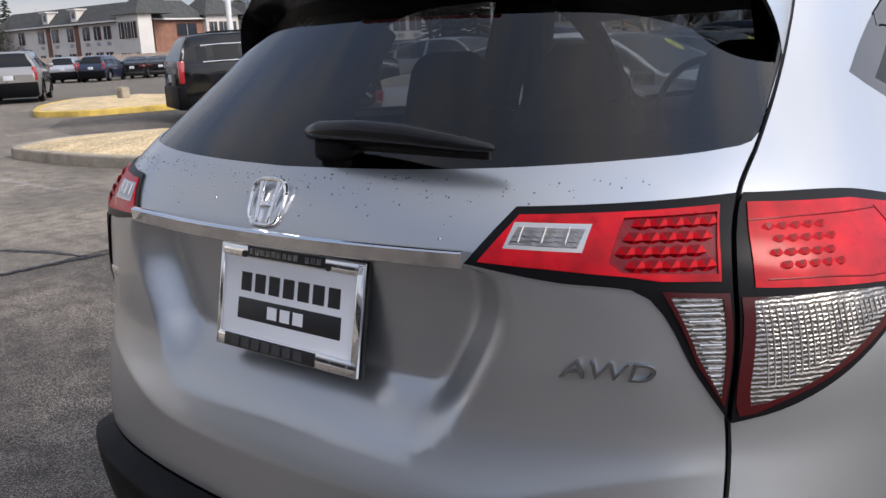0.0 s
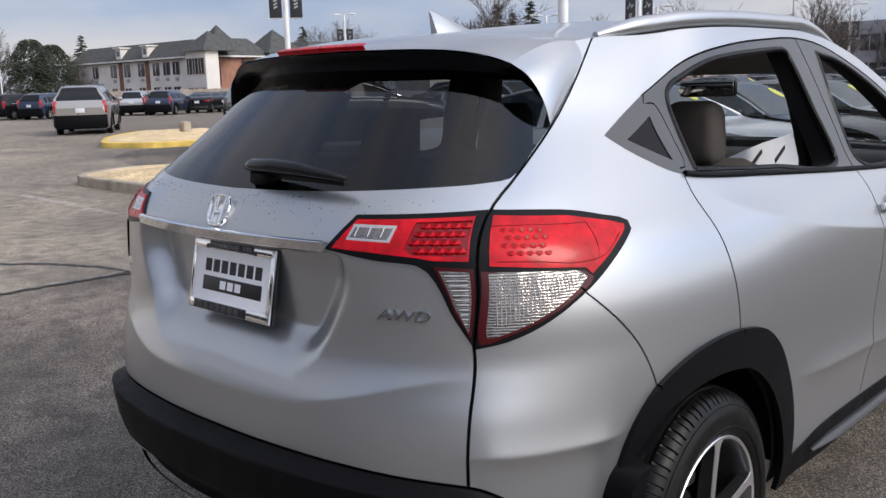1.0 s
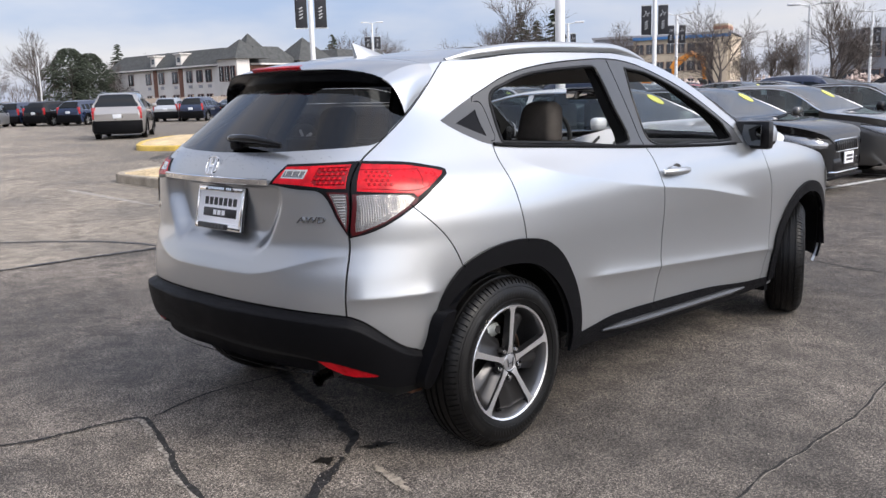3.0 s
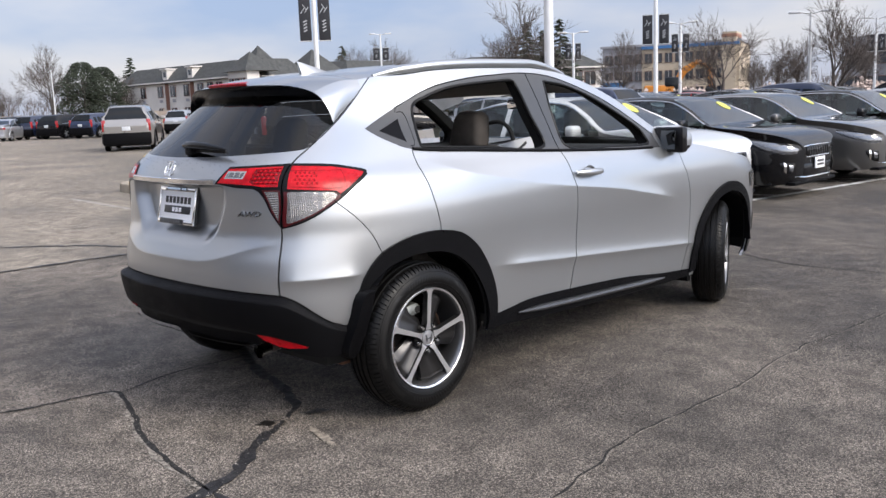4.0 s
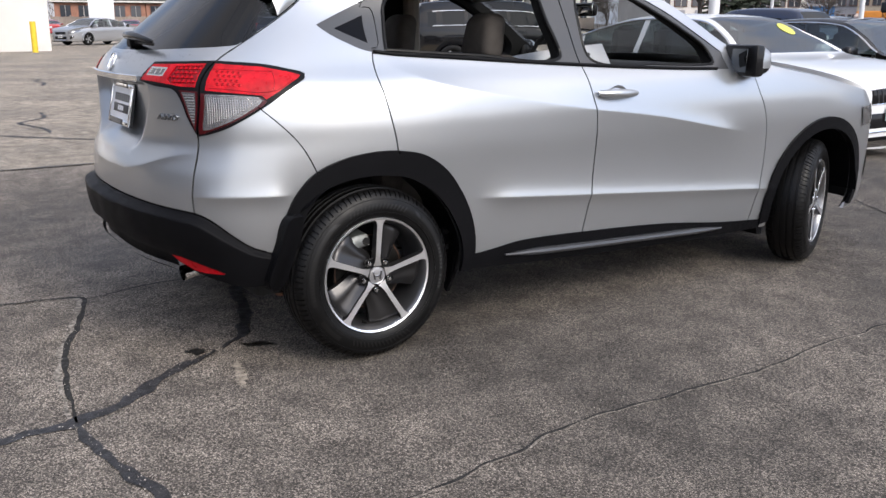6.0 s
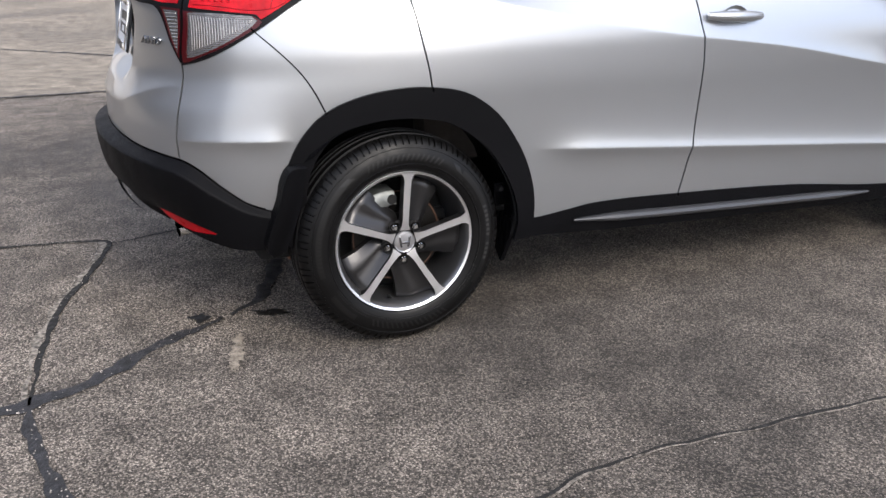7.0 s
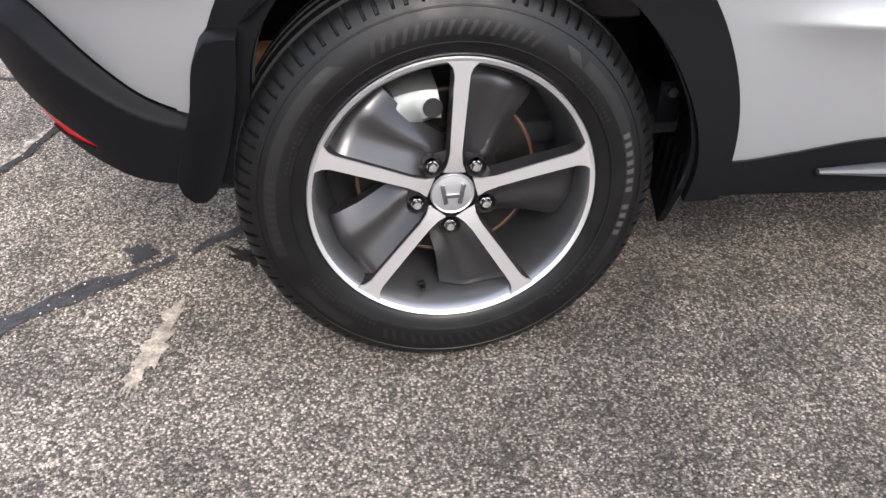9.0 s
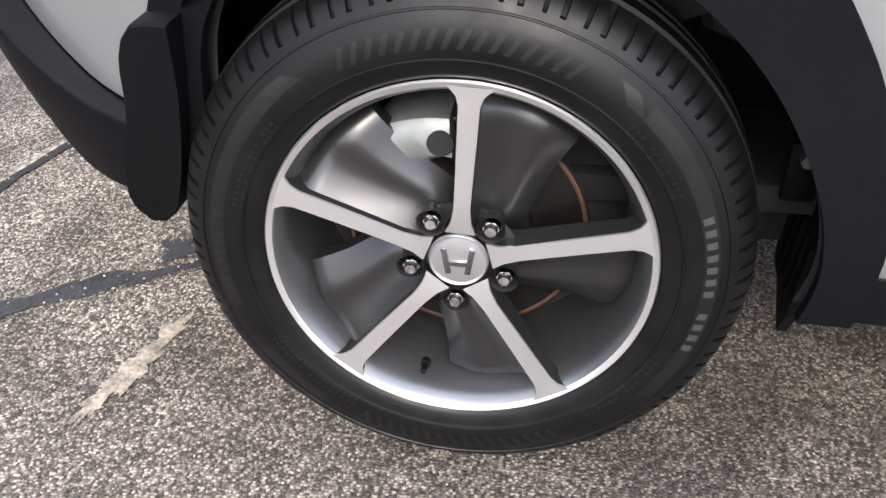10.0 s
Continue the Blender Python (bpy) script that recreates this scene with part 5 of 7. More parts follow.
PM = Matrix.Translation((0, -.664, .925)) @ pose(0, 0, 0, 90 - 12, 0, 0)
plate.matrix_basis = PM


def flat_part(name, w, h, x, y, z, mat, parent, label="", t=.002, bevel=.0006):
    return part(name, box_bm((w, h, t), (x, y, z), bevel), M[mat], parent, label)


flat_part("plate_card", .300, .146, 0, 0, .001, "white_plate", plate, "white paper dealer plate")
flat_part("frame_back", .316, .166, 0, 0, -.004, "ink", plate, t=.008, bevel=.003)
for nm, w, h, x, y in (("frame_top", .312, .020, 0, .0715), ("frame_bottom", .312, .024, 0, -.0695), ("frame_side", .0095, .160, -.1512, 0), ("frame_side", .0145, .160, .1488, 0)):
    part(nm, box_bm((w, h, .007), (x, y, .005), .0028), M["chrome"], plate)
flat_part("name_panel", .170, .0165, -.006, .0725, .0090, "ink", plate, t=.0012)
flat_part("name_panel", .205, .0205, -.030, -.0695, .0090, "ink", plate, t=.0012)


def blocks(name, count, width, height, x, y, z, mat, skip=()):
    step = width / count
    for i in range(count):
        if i in skip:
            continue
        part(name, box_bm((step * .74, height, .0010), (x - width / 2 + step * (i + .5), y, z)), M[mat], plate, smooth=False)


blocks("name_block", 13, .160, .0095, -.006, .0725, .0100, "chrome", skip=(9,))
blocks("name_block", 7, .165, .0140, -.034, -.0695, .0100, "satin_grey")
blocks("word_block", 7, .225, .0290, 0, .024, .0024, "ink")
flat_part("word_band", .226, .0330, 0, -.0180, .0024, "ink", plate, t=.0008)
blocks("mark_block", 3, .086, .0190, -.004, -.0180, .0032, "white_plate")
for sx in (-.098, .086):
    part("plate_hole", cyl_bm(.0055, .0055, .002, Matrix.Translation((sx, .067, .0088)), 16), M["ink"], plate)

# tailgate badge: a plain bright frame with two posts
badge = new("tail_badge")
badge.parent = car
badge.matrix_basis = Matrix.Translation((.003, on_skin(.001, 1.086)[0].y - .004, 1.086)) @ pose(0, 0, 0, 90 - 24, 0, 0) @ Matrix.Diagonal((.74, .88, 1, 1))
ringpts = []
for i in range(41):
    a = 2 * math.pi * i / 40
    c, s_ = math.cos(a), math.sin(a)
    k = (abs(c) ** 3.2 + abs(s_) ** 3.2) ** (-1 / 3.2)
    ringpts.append((.047 * k * c * (1 + .06 * s_), .039 * k * s_, 0))
v, f = tube(ringpts, .0042, 8)
obj("badge_frame", v, f[:-2], M["chrome"], badge)
bm = bmesh.new()
for sx in (-1, 1):
    box_bm((.0105, .070, .006), (sx * .020, 0, 0), .002, bm, Matrix.Rotation(radians(-sx * 8), 4, "Z"))
box_bm((.032, .0095, .006), (0, -.003, 0), .002, bm)
part("badge_letter", bm, M["chrome"], badge)

# drive badge, lettered
p1, n1 = on_skin(.515, .914, .003)
p0, _ = on_skin(.46, .914, .003)
p2, _ = on_skin(.57, .914, .003)
ax = (p2 - p0).normalized()
az = n1.normalized()
ay = az.cross(ax).normalized()
AM = Matrix(((ax.x, ay.x, az.x, p1.x), (ax.y, ay.y, az.y, p1.y), (ax.z, ay.z, az.z, p1.z), (0, 0, 0, 1)))
writing("drive_badge", "AWD", .031, M["badge_chrome"], car, AM @ Matrix.Diagonal((1.45, 1, 1, 1)), "bright drive badge", depth=.004, shear=.25)
part("model_badge", box_bm((.10, .004, .018), (-.50, on_skin(.52, .905)[0].y - .003, .905), .002, None, Matrix.Rotation(radians(-14), 4, "Z")), M["chrome"], car)

# rear wiper
wy = on_skin(.02, 1.165)[0].y
wiper = part("rear_wiper", box_bm((.062, .040, .034), (.085, wy - .014, 1.158), .010, None, None, 3), M["black_plastic"], car)
v, f = tube([(.040, wy - .022, 1.176), (.055, wy - .030, 1.182), (.085, wy - .036, 1.186), (.16, wy - .038, 1.187), (.235, wy - .034, 1.183), (.30, wy - .026, 1.175), (.352, wy - .018, 1.168), (.358, wy - .016, 1.167)], [.006, .013, .017, .018, .016, .012, .007, .003], 14, flat=.85)
obj("wiper_arm", v, f, M["gloss_black"], wiper)
part("wiper_blade", box_bm((.275, .010, .011), (.212, wy - .012, 1.160), .003, None, Matrix.Rotation(radians(1.2), 4, "Y")), M["rubber"], wiper)
part("blade_holder", box_bm((.20, .014, .010), (.205, wy - .022, 1.169), .004, None, Matrix.Rotation(radians(2.0), 4, "Y")), M["black_plastic"], wiper)

# beads of rain water on the tailgate
M["water"] = material("water_bead", (.22, .23, .25), .06, .5, 1.0, spec=.8)
_rw = random.Random(77)
dv, df = [], []
for _i in range(260):
    s_, z_ = _rw.uniform(0, .62), 1.128 - abs(_rw.gauss(0, .024))
    side = -1 if _rw.random() < .6 else 1
    p_, n_ = on_skin(s_, z_, -.0002)
    r_ = _rw.uniform(.0006, .0019)
    p_, n_ = Vector((side * p_.x, p_.y, p_.z)), Vector((side * n_.x, n_.y, n_.z))
    u_ = n_.orthogonal().normalized()
    w_ = n_.cross(u_)
    o = len(dv)
    for h_, k_ in ((0, 1.0), (.45, .75)):
        dv += [p_ + (u_ * math.cos(a_ * math.pi / 3) + w_ * math.sin(a_ * math.pi / 3)) * r_ * k_ + n_ * r_ * h_ for a_ in range(6)]
    dv.append(p_ + n_ * r_ * .6)
    df += [(o + a_, o + (a_ + 1) % 6, o + 6 + (a_ + 1) % 6, o + 6 + a_) for a_ in range(6)] + [(o + 6 + a_, o + 6 + (a_ + 1) % 6, o + 12) for a_ in range(6)]
tagged(obj("water_beads", dv, df, M["water"], car, "beads of rain water"), kind="stuff")

# door handle with its cup, on both front doors
for side in (1, -1):
    hp, hn = on_skin(2.42, .948)
    handle = new("door_handle")
    handle.parent = car
    handle.matrix_basis = Matrix.Translation((side * (hp.x - .002), hp.y, hp.z))
    verts, faces = [], []
    for i in range(9):
        for j in range(16):
            a, r = 2 * math.pi * j / 16, i / 8
            verts.append((side * (.003 - .022 * (1 - r * r)), .052 * r * math.cos(a), .036 * r * math.sin(a)))
    for i in range(8):
        for j in range(16):
            q = (i * 16 + j, i * 16 + (j + 1) % 16, (i + 1) * 16 + (j + 1) % 16, (i + 1) * 16 + j)
            faces.append(q if side > 0 else q[::-1])
    obj("grip_cup", [(v_[0] + side * .003, v_[1], v_[2]) for v_ in verts], faces, M["silver"], handle)
    pts = [(side * (.004 + .030 * math.sin(math.pi * u) ** .6), -.115 + .225 * u, .006 - .006 * u) for u in np.linspace(.02, .98, 14)]
    v, f = tube(pts, [.008 + .008 * math.sin(math.pi * u) ** .5 for u in np.linspace(.02, .98, 14)], 12, flat=1.1)
    obj("grip", v, f, M["silver"], handle)

# outside mirrors
for side in (1, -1):
    mir = new("door_mirror")
    mir.parent = car
    mir.matrix_basis = Matrix.Translation((side * .868, 1.975, 1.068)) @ Matrix.Diagonal((.86, 1, .92, 1))
    bm = bmesh.new()
    bmesh.ops.create_uvsphere(bm, u_segments=24, v_segments=16, radius=1)
    for q in bm.verts:
        x, y, z = q.co
        e = lambda t, p_: math.copysign(abs(t) ** p_, t)
        q.co = (e(x, .65) * .105, max(e(y, .7), -.35) * .085, e(z, .65) * .072 - .010 * x * side)
    cap_ = bm.copy()
    part("mirror_shell", bm, M["gloss_black"], mir, "gloss black mirror housing")
    bmesh.ops.delete(cap_, geom=[q for q in cap_.faces if q.calc_center_median().x * side < .030 and q.calc_center_median().y < .030 or q.calc_center_median().z < -.035], context="FACES")
    bmesh.ops.scale(cap_, vec=(1.025, 1.03, 1.04), verts=cap_.verts)
    part("mirror_cap", cap_, M["silver"], mir, "silver mirror cap")
    part("mirror_bezel", box_bm((.226, .062, .158), (side * -.004, -.030, 0), .018), M["gloss_black"], mir, "gloss black mirror surround")
    part("mirror_pane", box_bm((.166, .003, .114), (side * -.004, -.074, .002), .001, None, Matrix.Rotation(radians(side * -15), 4, "Z") @ Matrix.Rotation(radians(-2), 4, "X")), M["darkened_glass"], mir)
    v, f = tube([(side * -.03, -.005, -.055), (side * -.08, .0, -.075), (side * -.125, .01, -.060)], [.03, .028, .03], 12, flat=.6)
    obj("mirror_foot", v, f, M["gloss_black"], mir)
    part("mirror_base_knob", box_bm((.03, .03, .028), (side * -.045, -.005, -.080), .010), M["gloss_black"], mir)

# rubber lips along the belt and round the windows
for side in (1, -1):
    _b = [q for q in belt_line if 1.31 < q[0] < 3.08]
    _p = body(np.array([q[0] for q in _b]), np.array([q[1] for q in _b]))
    v, f = tube([(side * (q[0] + .001), q[1], q[2] + .002) for q in _p], .0075, 8)
    obj("belt_moulding", v, f, M["black_plastic"], car)
    for loop, nm in ((rear_window, "window_seal"), (front_window, "window_seal")):
        _p = body(np.array([q[0] for q in loop]), np.array([q[1] for q in loop]))
        pts = [(side * (q[0] - .006), q[1], q[2]) for q in _p]
        v, f = tube(pts + [pts[0]], .0085, 8)
        obj(nm, v, f[:-2], M["rubber"], car)
        # inner reveal, door thickness
        k = len(pts)
        c = np.mean(_p, axis=0)
        verts = [(side * (q[0] - .012), q[1], q[2]) for q in _p] + [(side * (q[0] - .075), q[1] + (q[1] - c[1]) * .02, q[2] + (q[2] - c[2]) * .10) for q in _p]
        faces = [(i, (i + 1) % k, (i + 1) % k + k, i + k) for i in range(k)]
        obj("door_reveal", verts, faces, M["dark"], car)

# front lamps and lower nose, seen edge-on
for side in (1, -1):
    for nm, s0, s1, z0, z1, mt in (("front_lamp", 4.30, 4.72, .70, .80, "clear_lens"), ("fog_surround", 4.50, 4.75, .38, .50, "gloss_black")):
        us, vs = list(np.linspace(s0, s1, 10)), list(np.linspace(z0, z1, 5))

        def fn(s, z):
            q, n = on_skin(s, z, .006)
            return (side * q.x, q.y, q.z)
        sheet(nm, fn, us, vs, M[mt], car, flip=side < 0)

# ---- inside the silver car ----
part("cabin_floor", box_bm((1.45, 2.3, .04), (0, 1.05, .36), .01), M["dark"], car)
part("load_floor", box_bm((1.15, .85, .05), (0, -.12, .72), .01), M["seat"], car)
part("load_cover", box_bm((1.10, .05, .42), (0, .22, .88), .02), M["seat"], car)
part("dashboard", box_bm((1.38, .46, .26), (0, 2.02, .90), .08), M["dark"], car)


def seat(x, y, rear=False):
    st = new("rear_seat" if rear else "front_seat")
    st.parent = car
    st.matrix_basis = Matrix.Translation((x, y, 0))
    w = .46
    part("seat_cushion", box_bm((w, .50, .16), (0, 0, .56), .06), M["seat"], st)
    part("seat_back", box_bm((w - .02, .14, .60), (0, -.27, .80), .06, None, None), M["seat"], st)
    v_ = box_bm((.225, .11, .20), (0, -.30, 1.175), .045, None, None, 4)
    for q in v_.verts:
        up = max(0, q.co.z - 1.13) / .145
        q.co.x *= 1 - .30 * up * up
        q.co.y += .03 * up
    part("headrest", v_, M["seat"], st, "rounded cloth headrest")
    bm_ = bmesh.new()
    for sx in (-.06, .06):
        cyl_bm(.006, .006, .12, Matrix.Translation((sx, -.29, 1.12)), 8, bm_)
    part("headrest_post", bm_, M["chrome"], st)


for sx in (-.37, .37):
    seat(sx, 1.10)
    seat(sx, .50, True)
for side in (1, -1):
    for nm, pts in (("pillar_trim", [(.60, 1.02, 1.40), (.66, 1.06, 1.10), (.74, 1.08, .90)]), ("pillar_trim", [(.46, .08, 1.34), (.52, -.02, 1.16), (.55, -.02, 1.0)])):
        v, f = tube([(side * a, b, c) for a, b, c in pts], .045, 10)
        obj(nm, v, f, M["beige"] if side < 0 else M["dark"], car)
top_liner = top_skin(-.02, 1.48, 12, "headliner", "liner", lambda y: .012)
top_liner.location.z = -.03
rv = part("inside_mirror", box_bm((.25, .03, .068), (0, 1.69, 1.303), .014), M["gloss_black"], car)
part("inside_mirror_pane", box_bm((.232, .004, .054), (0, 1.673, 1.303), .001), M["mirror_glass"], rv)
sheet_pts = [(.86, .98), (.87, 1.088), (1.05, 1.11), (1.20, 1.125), (1.435, 1.141), (1.50, 1.045), (1.51, .98)]
v, f = flap_mesh(sheet_pts, .448, .452)
paper = obj("paper_sheet", v, f, M["paper"], car, "loose pale paper sheet", smooth=False)
for _y in (1.12, 1.32):
    part("sheet_mark", box_bm((.004, .09, .014), (.454, _y, 1.075), 0, None, Matrix.Rotation(radians(28), 4, "X")), M["ink"], paper)
# wheel and column
ringp = [(-.37 + .18 * math.cos(a), 1.80 + .05 * math.sin(a), 1.02 + .17 * math.sin(a)) for a in np.linspace(0, 2 * math.pi, 33)]
v, f = tube(ringp, .014, 8)
obj("steering_wheel", v, f[:-2], M["dark"], car)

# ---- parked cars ----
def paint(name, color, metal=.3):
    return material(name, color, .28, metal, 1.0, vary=.03, scale=1.0)


PAINT = {"white": paint("white_paint", (.72, .73, .74), 0), "black": material("black_paint", (.005, .005, .006), .6, 0, .8, spec=.05), "grey": paint("grey_paint", (.105, .102, .10), .5), "silver": paint("pale_silver_paint", (.42, .43, .45), .6),
         "red": paint("red_paint", (.30, .015, .02), .2), "blue": paint("dark_blue_paint", (.015, .025, .06)), "champagne": paint("warm_silver_paint", (.29, .275, .26), .5)}
M["car_glass"] = material("dark_car_glass", (.008, .010, .012), .05, 0, 0, spec=.28)
M["cabin_glass"] = glass("parked_car_glass", (.80, .92, .89), .66, base=.10, power=3.0)
M["cabin_trim"] = material("grey_cabin_trim", (.09, .088, .085), .8)
M["lamp_red"] = material("tail_lamp_red", (.34, .012, .016), .15, 0, 1.0)
M["lamp_clear"] = material("headlamp_clear", (.22, .23, .25), .12, .7, 1.0)
M["sticker"] = material("yellow_sticker", (.58, .58, .12), .6)
M["plain_rim"] = material("alloy_rim", (.42, .42, .43), .3, .8)

KINDS = {
    # half width, length, sill, belt, roof curve, plan, windows
    "sedan": dict(w=.93, l=4.85, axles=(.95, 3.76), belt=[(0, .93), (1.2, .965), (2.6, .955), (3.6, .93), (4.85, .74)],
                  top=[(0, .90), (.06, 1.02), (.50, 1.085), (.72, 1.10), (1.35, 1.33), (1.95, 1.445), (2.45, 1.46), (2.9, 1.425), (3.35, 1.22), (3.72, 1.02), (4.2, .965), (4.6, .895), (4.75, .84), (4.82, .775), (4.85, .66)], glass=(.80, 3.68), pillars=((1.02, 1.12), (2.02, 2.10)), screens=((.74, 1.42), (2.92, 3.66)), r=.335),
    "suv": dict(w=.985, l=4.95, axles=(1.0, 3.90), belt=[(0, 1.14), (1.2, 1.18), (2.6, 1.16), (3.7, 1.12), (4.95, .98)],
                top=[(0, .95), (.05, 1.15), (.16, 1.45), (.34, 1.69), (.9, 1.74), (2.0, 1.755), (2.7, 1.73), (3.1, 1.60), (3.55, 1.30), (3.85, 1.14), (4.4, 1.10), (4.75, 1.02), (4.92, .85), (4.95, .65)], glass=(.42, 3.78), pillars=((.62, .76), (1.28, 1.36), (2.28, 2.36)), screens=((.07, .30), (3.02, 3.80)), r=.375),
    "crossover": dict(w=.92, l=4.45, axles=(.85, 3.50), belt=[(0, 1.0), (1.2, 1.03), (2.6, 1.02), (3.5, 1.0), (4.45, .90)],
                      top=[(0, .88), (.05, 1.08), (.20, 1.32), (.45, 1.56), (.9, 1.63), (1.9, 1.65), (2.5, 1.62), (2.85, 1.50), (3.25, 1.22), (3.5, 1.07), (4.0, 1.02), (4.3, .92), (4.42, .75), (4.45, .60)], glass=(.48, 3.42), pillars=((.72, .84), (1.22, 1.30), (2.12, 2.20)), screens=((.07, .42), (2.78, 3.44)), r=.35)}


def parked_wheel(r):
    key = "plain_wheel%.3f" % r
    if key in M:
        return M[key]
    v, f = revolve([(-.10, r * .62), (-.105, r * .80), (-.09, r * .97), (-.06, r), (.06, r), (.09, r * .97), (.105, r * .82), (.095, r * .68)], 40)
    me1 = bpy.data.meshes.new("tyre")
    me1.from_pydata(v, [], f)
    me1.materials.append(M["rubber"])
    bm = bmesh.new()
    for k in range(5):
        a = radians(72 * k + 18)
        m = Matrix.Rotation(a, 4, "X") @ Matrix.Translation((.075, 0, r * .36))
        box_bm((.03, r * .17, r * .56), (0, 0, 0), .008, bm, m, 1)
    cyl_bm(r * .17, r * .15, .05, pose(.075, 0, 0, 0, 90, 0), 20, bm)
    cyl_bm(r * .69, r * .69, .02, pose(.08, 0, 0, 0, 90, 0), 32, bm, False)
    me2 = bpy.data.meshes.new("rim")
    bm.to_mesh(me2)
    bm.free()
    me2.materials.append(M["plain_rim"])
    v, f = revolve([(.03, .001), (.03, r * .70), (.09, r * .70)], 32)
    me3 = bpy.data.meshes.new("wheel_dish")
    me3.from_pydata(v, [], f)
    me3.materials.append(M["dark"])
    for me in (me1, me2, me3):
        me.polygons.foreach_set("use_smooth", [True] * len(me.polygons))
        me.set_sharp_from_angle(angle=radians(35))
    M[key] = (me1, me2, me3)
    return M[key]


def parked_car(kind, color, label, sticker=False, roof_rails=False):
    """A parked car standing at the origin, its tail at y = 0 and its nose along +y."""
    k = KINDS[kind]
    ob = thing("parked_car", label, "car")
    W, L = k["w"], k["l"]
    belt, top = hermite(k["belt"]), hermite(k["top"])
    (ws0, ws1), (ss0, ss1) = k["screens"]
    plan = hermite([(0, .80), (.08, .88), (.35, .96), (.9, 1.0), (L - 1.2, 1.0), (L - .5, .955), (L - .20, .87), (L - .08, .76), (L - .025, .62), (L, .46)])
    ys = sorted(set([0, .02, .05, .1] + list(np.linspace(.16, L - .30, 84)) + [L - .24, L - .18, L - .13, L - .09, L - .055, L - .03, L - .012, L] + [p for q in k["pillars"] for p in q] + list(k["glass"]) + [ws0, ws1, ss0, ss1]))
    sill = .20
    cols = []
    for y in ys:
        b, t, w = float(belt(y)), float(top(y)), W * float(plan(y))
        t = max(t, .30)
        b = min(b, t - .02)
        bow = (t - b)
        lo = sill + .05 * max(0, 1 - y / .25) + .04 * max(0, 1 - (L - y) / .25)
        hi = ease(.08, .34, bow)
        edge = w * (1 - .30 * min(1, bow / .50) * float(hi)) if bow > .05 else w * .97
        ze = b + (t - b) * .88
        ring_ = [(w * .90, lo), (w * .965, lo + .10), (w * .99, lo + .28), (w, b - .26 * (b - lo)), (w * .995, b - .10), (w * .965, b - .02), (w * .945, b)]
        low_ = ring_[:5]
        zz_ = np.linspace(low_[0][1], low_[-1][1], 9)
        ring_ = [(float(np.interp(z, [q[1] for q in low_], [q[0] for q in low_])), float(z)) for z in zz_] + ring_[5:]
        for u in (.33, .66):
            ring_.append((w * .945 + (edge - w * .945) * u, b + (ze - b) * u))
        ring_ += [(edge, ze), (edge * .90, b + (t - b) * .955), (edge * .6, t - .004 * bow), (edge * .25, t), (0, t)]
        cols.append([(x, y, z) for x, z in ring_])
    n = len(cols[0])
    groups = {}
    g0, g1 = k["glass"]
    wheels_y = k["axles"]
    for i in range(len(ys) - 1):
        ym = (ys[i] + ys[i + 1]) / 2
        for j in range(n - 1):
            nm = "body_panel"
            zt = float(top(ym)) - float(belt(ym))
            pil = any(a <= ym <= b for a, b in k["pillars"])
            if 10 <= j <= (12 if kind == "sedan" else 11) and g0 < ym < g1 and zt > .14 and not pil:
                nm = "side_window"
            if j >= 14 and ss0 < ym < ss1:
                nm = "windscreen"
            if j >= 14 and ws0 < ym < ws1:
                nm = "rear_screen"
            q = [cols[i][j], cols[i + 1][j], cols[i + 1][j + 1], cols[i][j + 1]]
            if nm == "body_panel" and j <= 8 and any((ym - a) ** 2 + ((q[0][2] + q[2][2]) / 2 - k["r"]) ** 2 < (k["r"] + .055) ** 2 for a in wheels_y):
                continue
            for side in (1, -1):
                key = (nm, 0, 0) if nm != "side_window" else (nm, side, sum(1 for a, b in k["pillars"] if ym > b))
                vs, fs = groups.setdefault(key, ([], []))
                c = len(vs)
                vs += [(side * x, y - L / 2, z) for x, y, z in q]
                fs.append((c, c + 1, c + 2, c + 3) if side > 0 else (c + 3, c + 2, c + 1, c))
    caps = [[(x, y - L / 2, z) for x, y, z in cols[e]] + [(-x, y - L / 2, z) for x, y, z in cols[e][::-1][1:]] for e in (0, -1)]
    for e, c in enumerate(caps):
        vs, fs = groups[("body_panel", 0, 0)]
        o = len(vs)
        vs += c
        fs.append(tuple(range(o, o + len(c))) if e else tuple(range(o, o + len(c)))[::-1])
    for (nm, _s, _g), (vs, fs) in groups.items():
        me = bpy.data.meshes.new(nm)
        me.from_pydata(vs, [], fs)
        bm = bmesh.new()
        bm.from_mesh(me)
        bmesh.ops.remove_doubles(bm, verts=bm.verts, dist=.0005)
        bpy.data.meshes.remove(me)
        part(nm, bm, PAINT[color] if nm == "body_panel" else M["cabin_glass" if kind == "sedan" else "car_glass"], ob, angle=38)
    meshes = parked_wheel(k["r"])
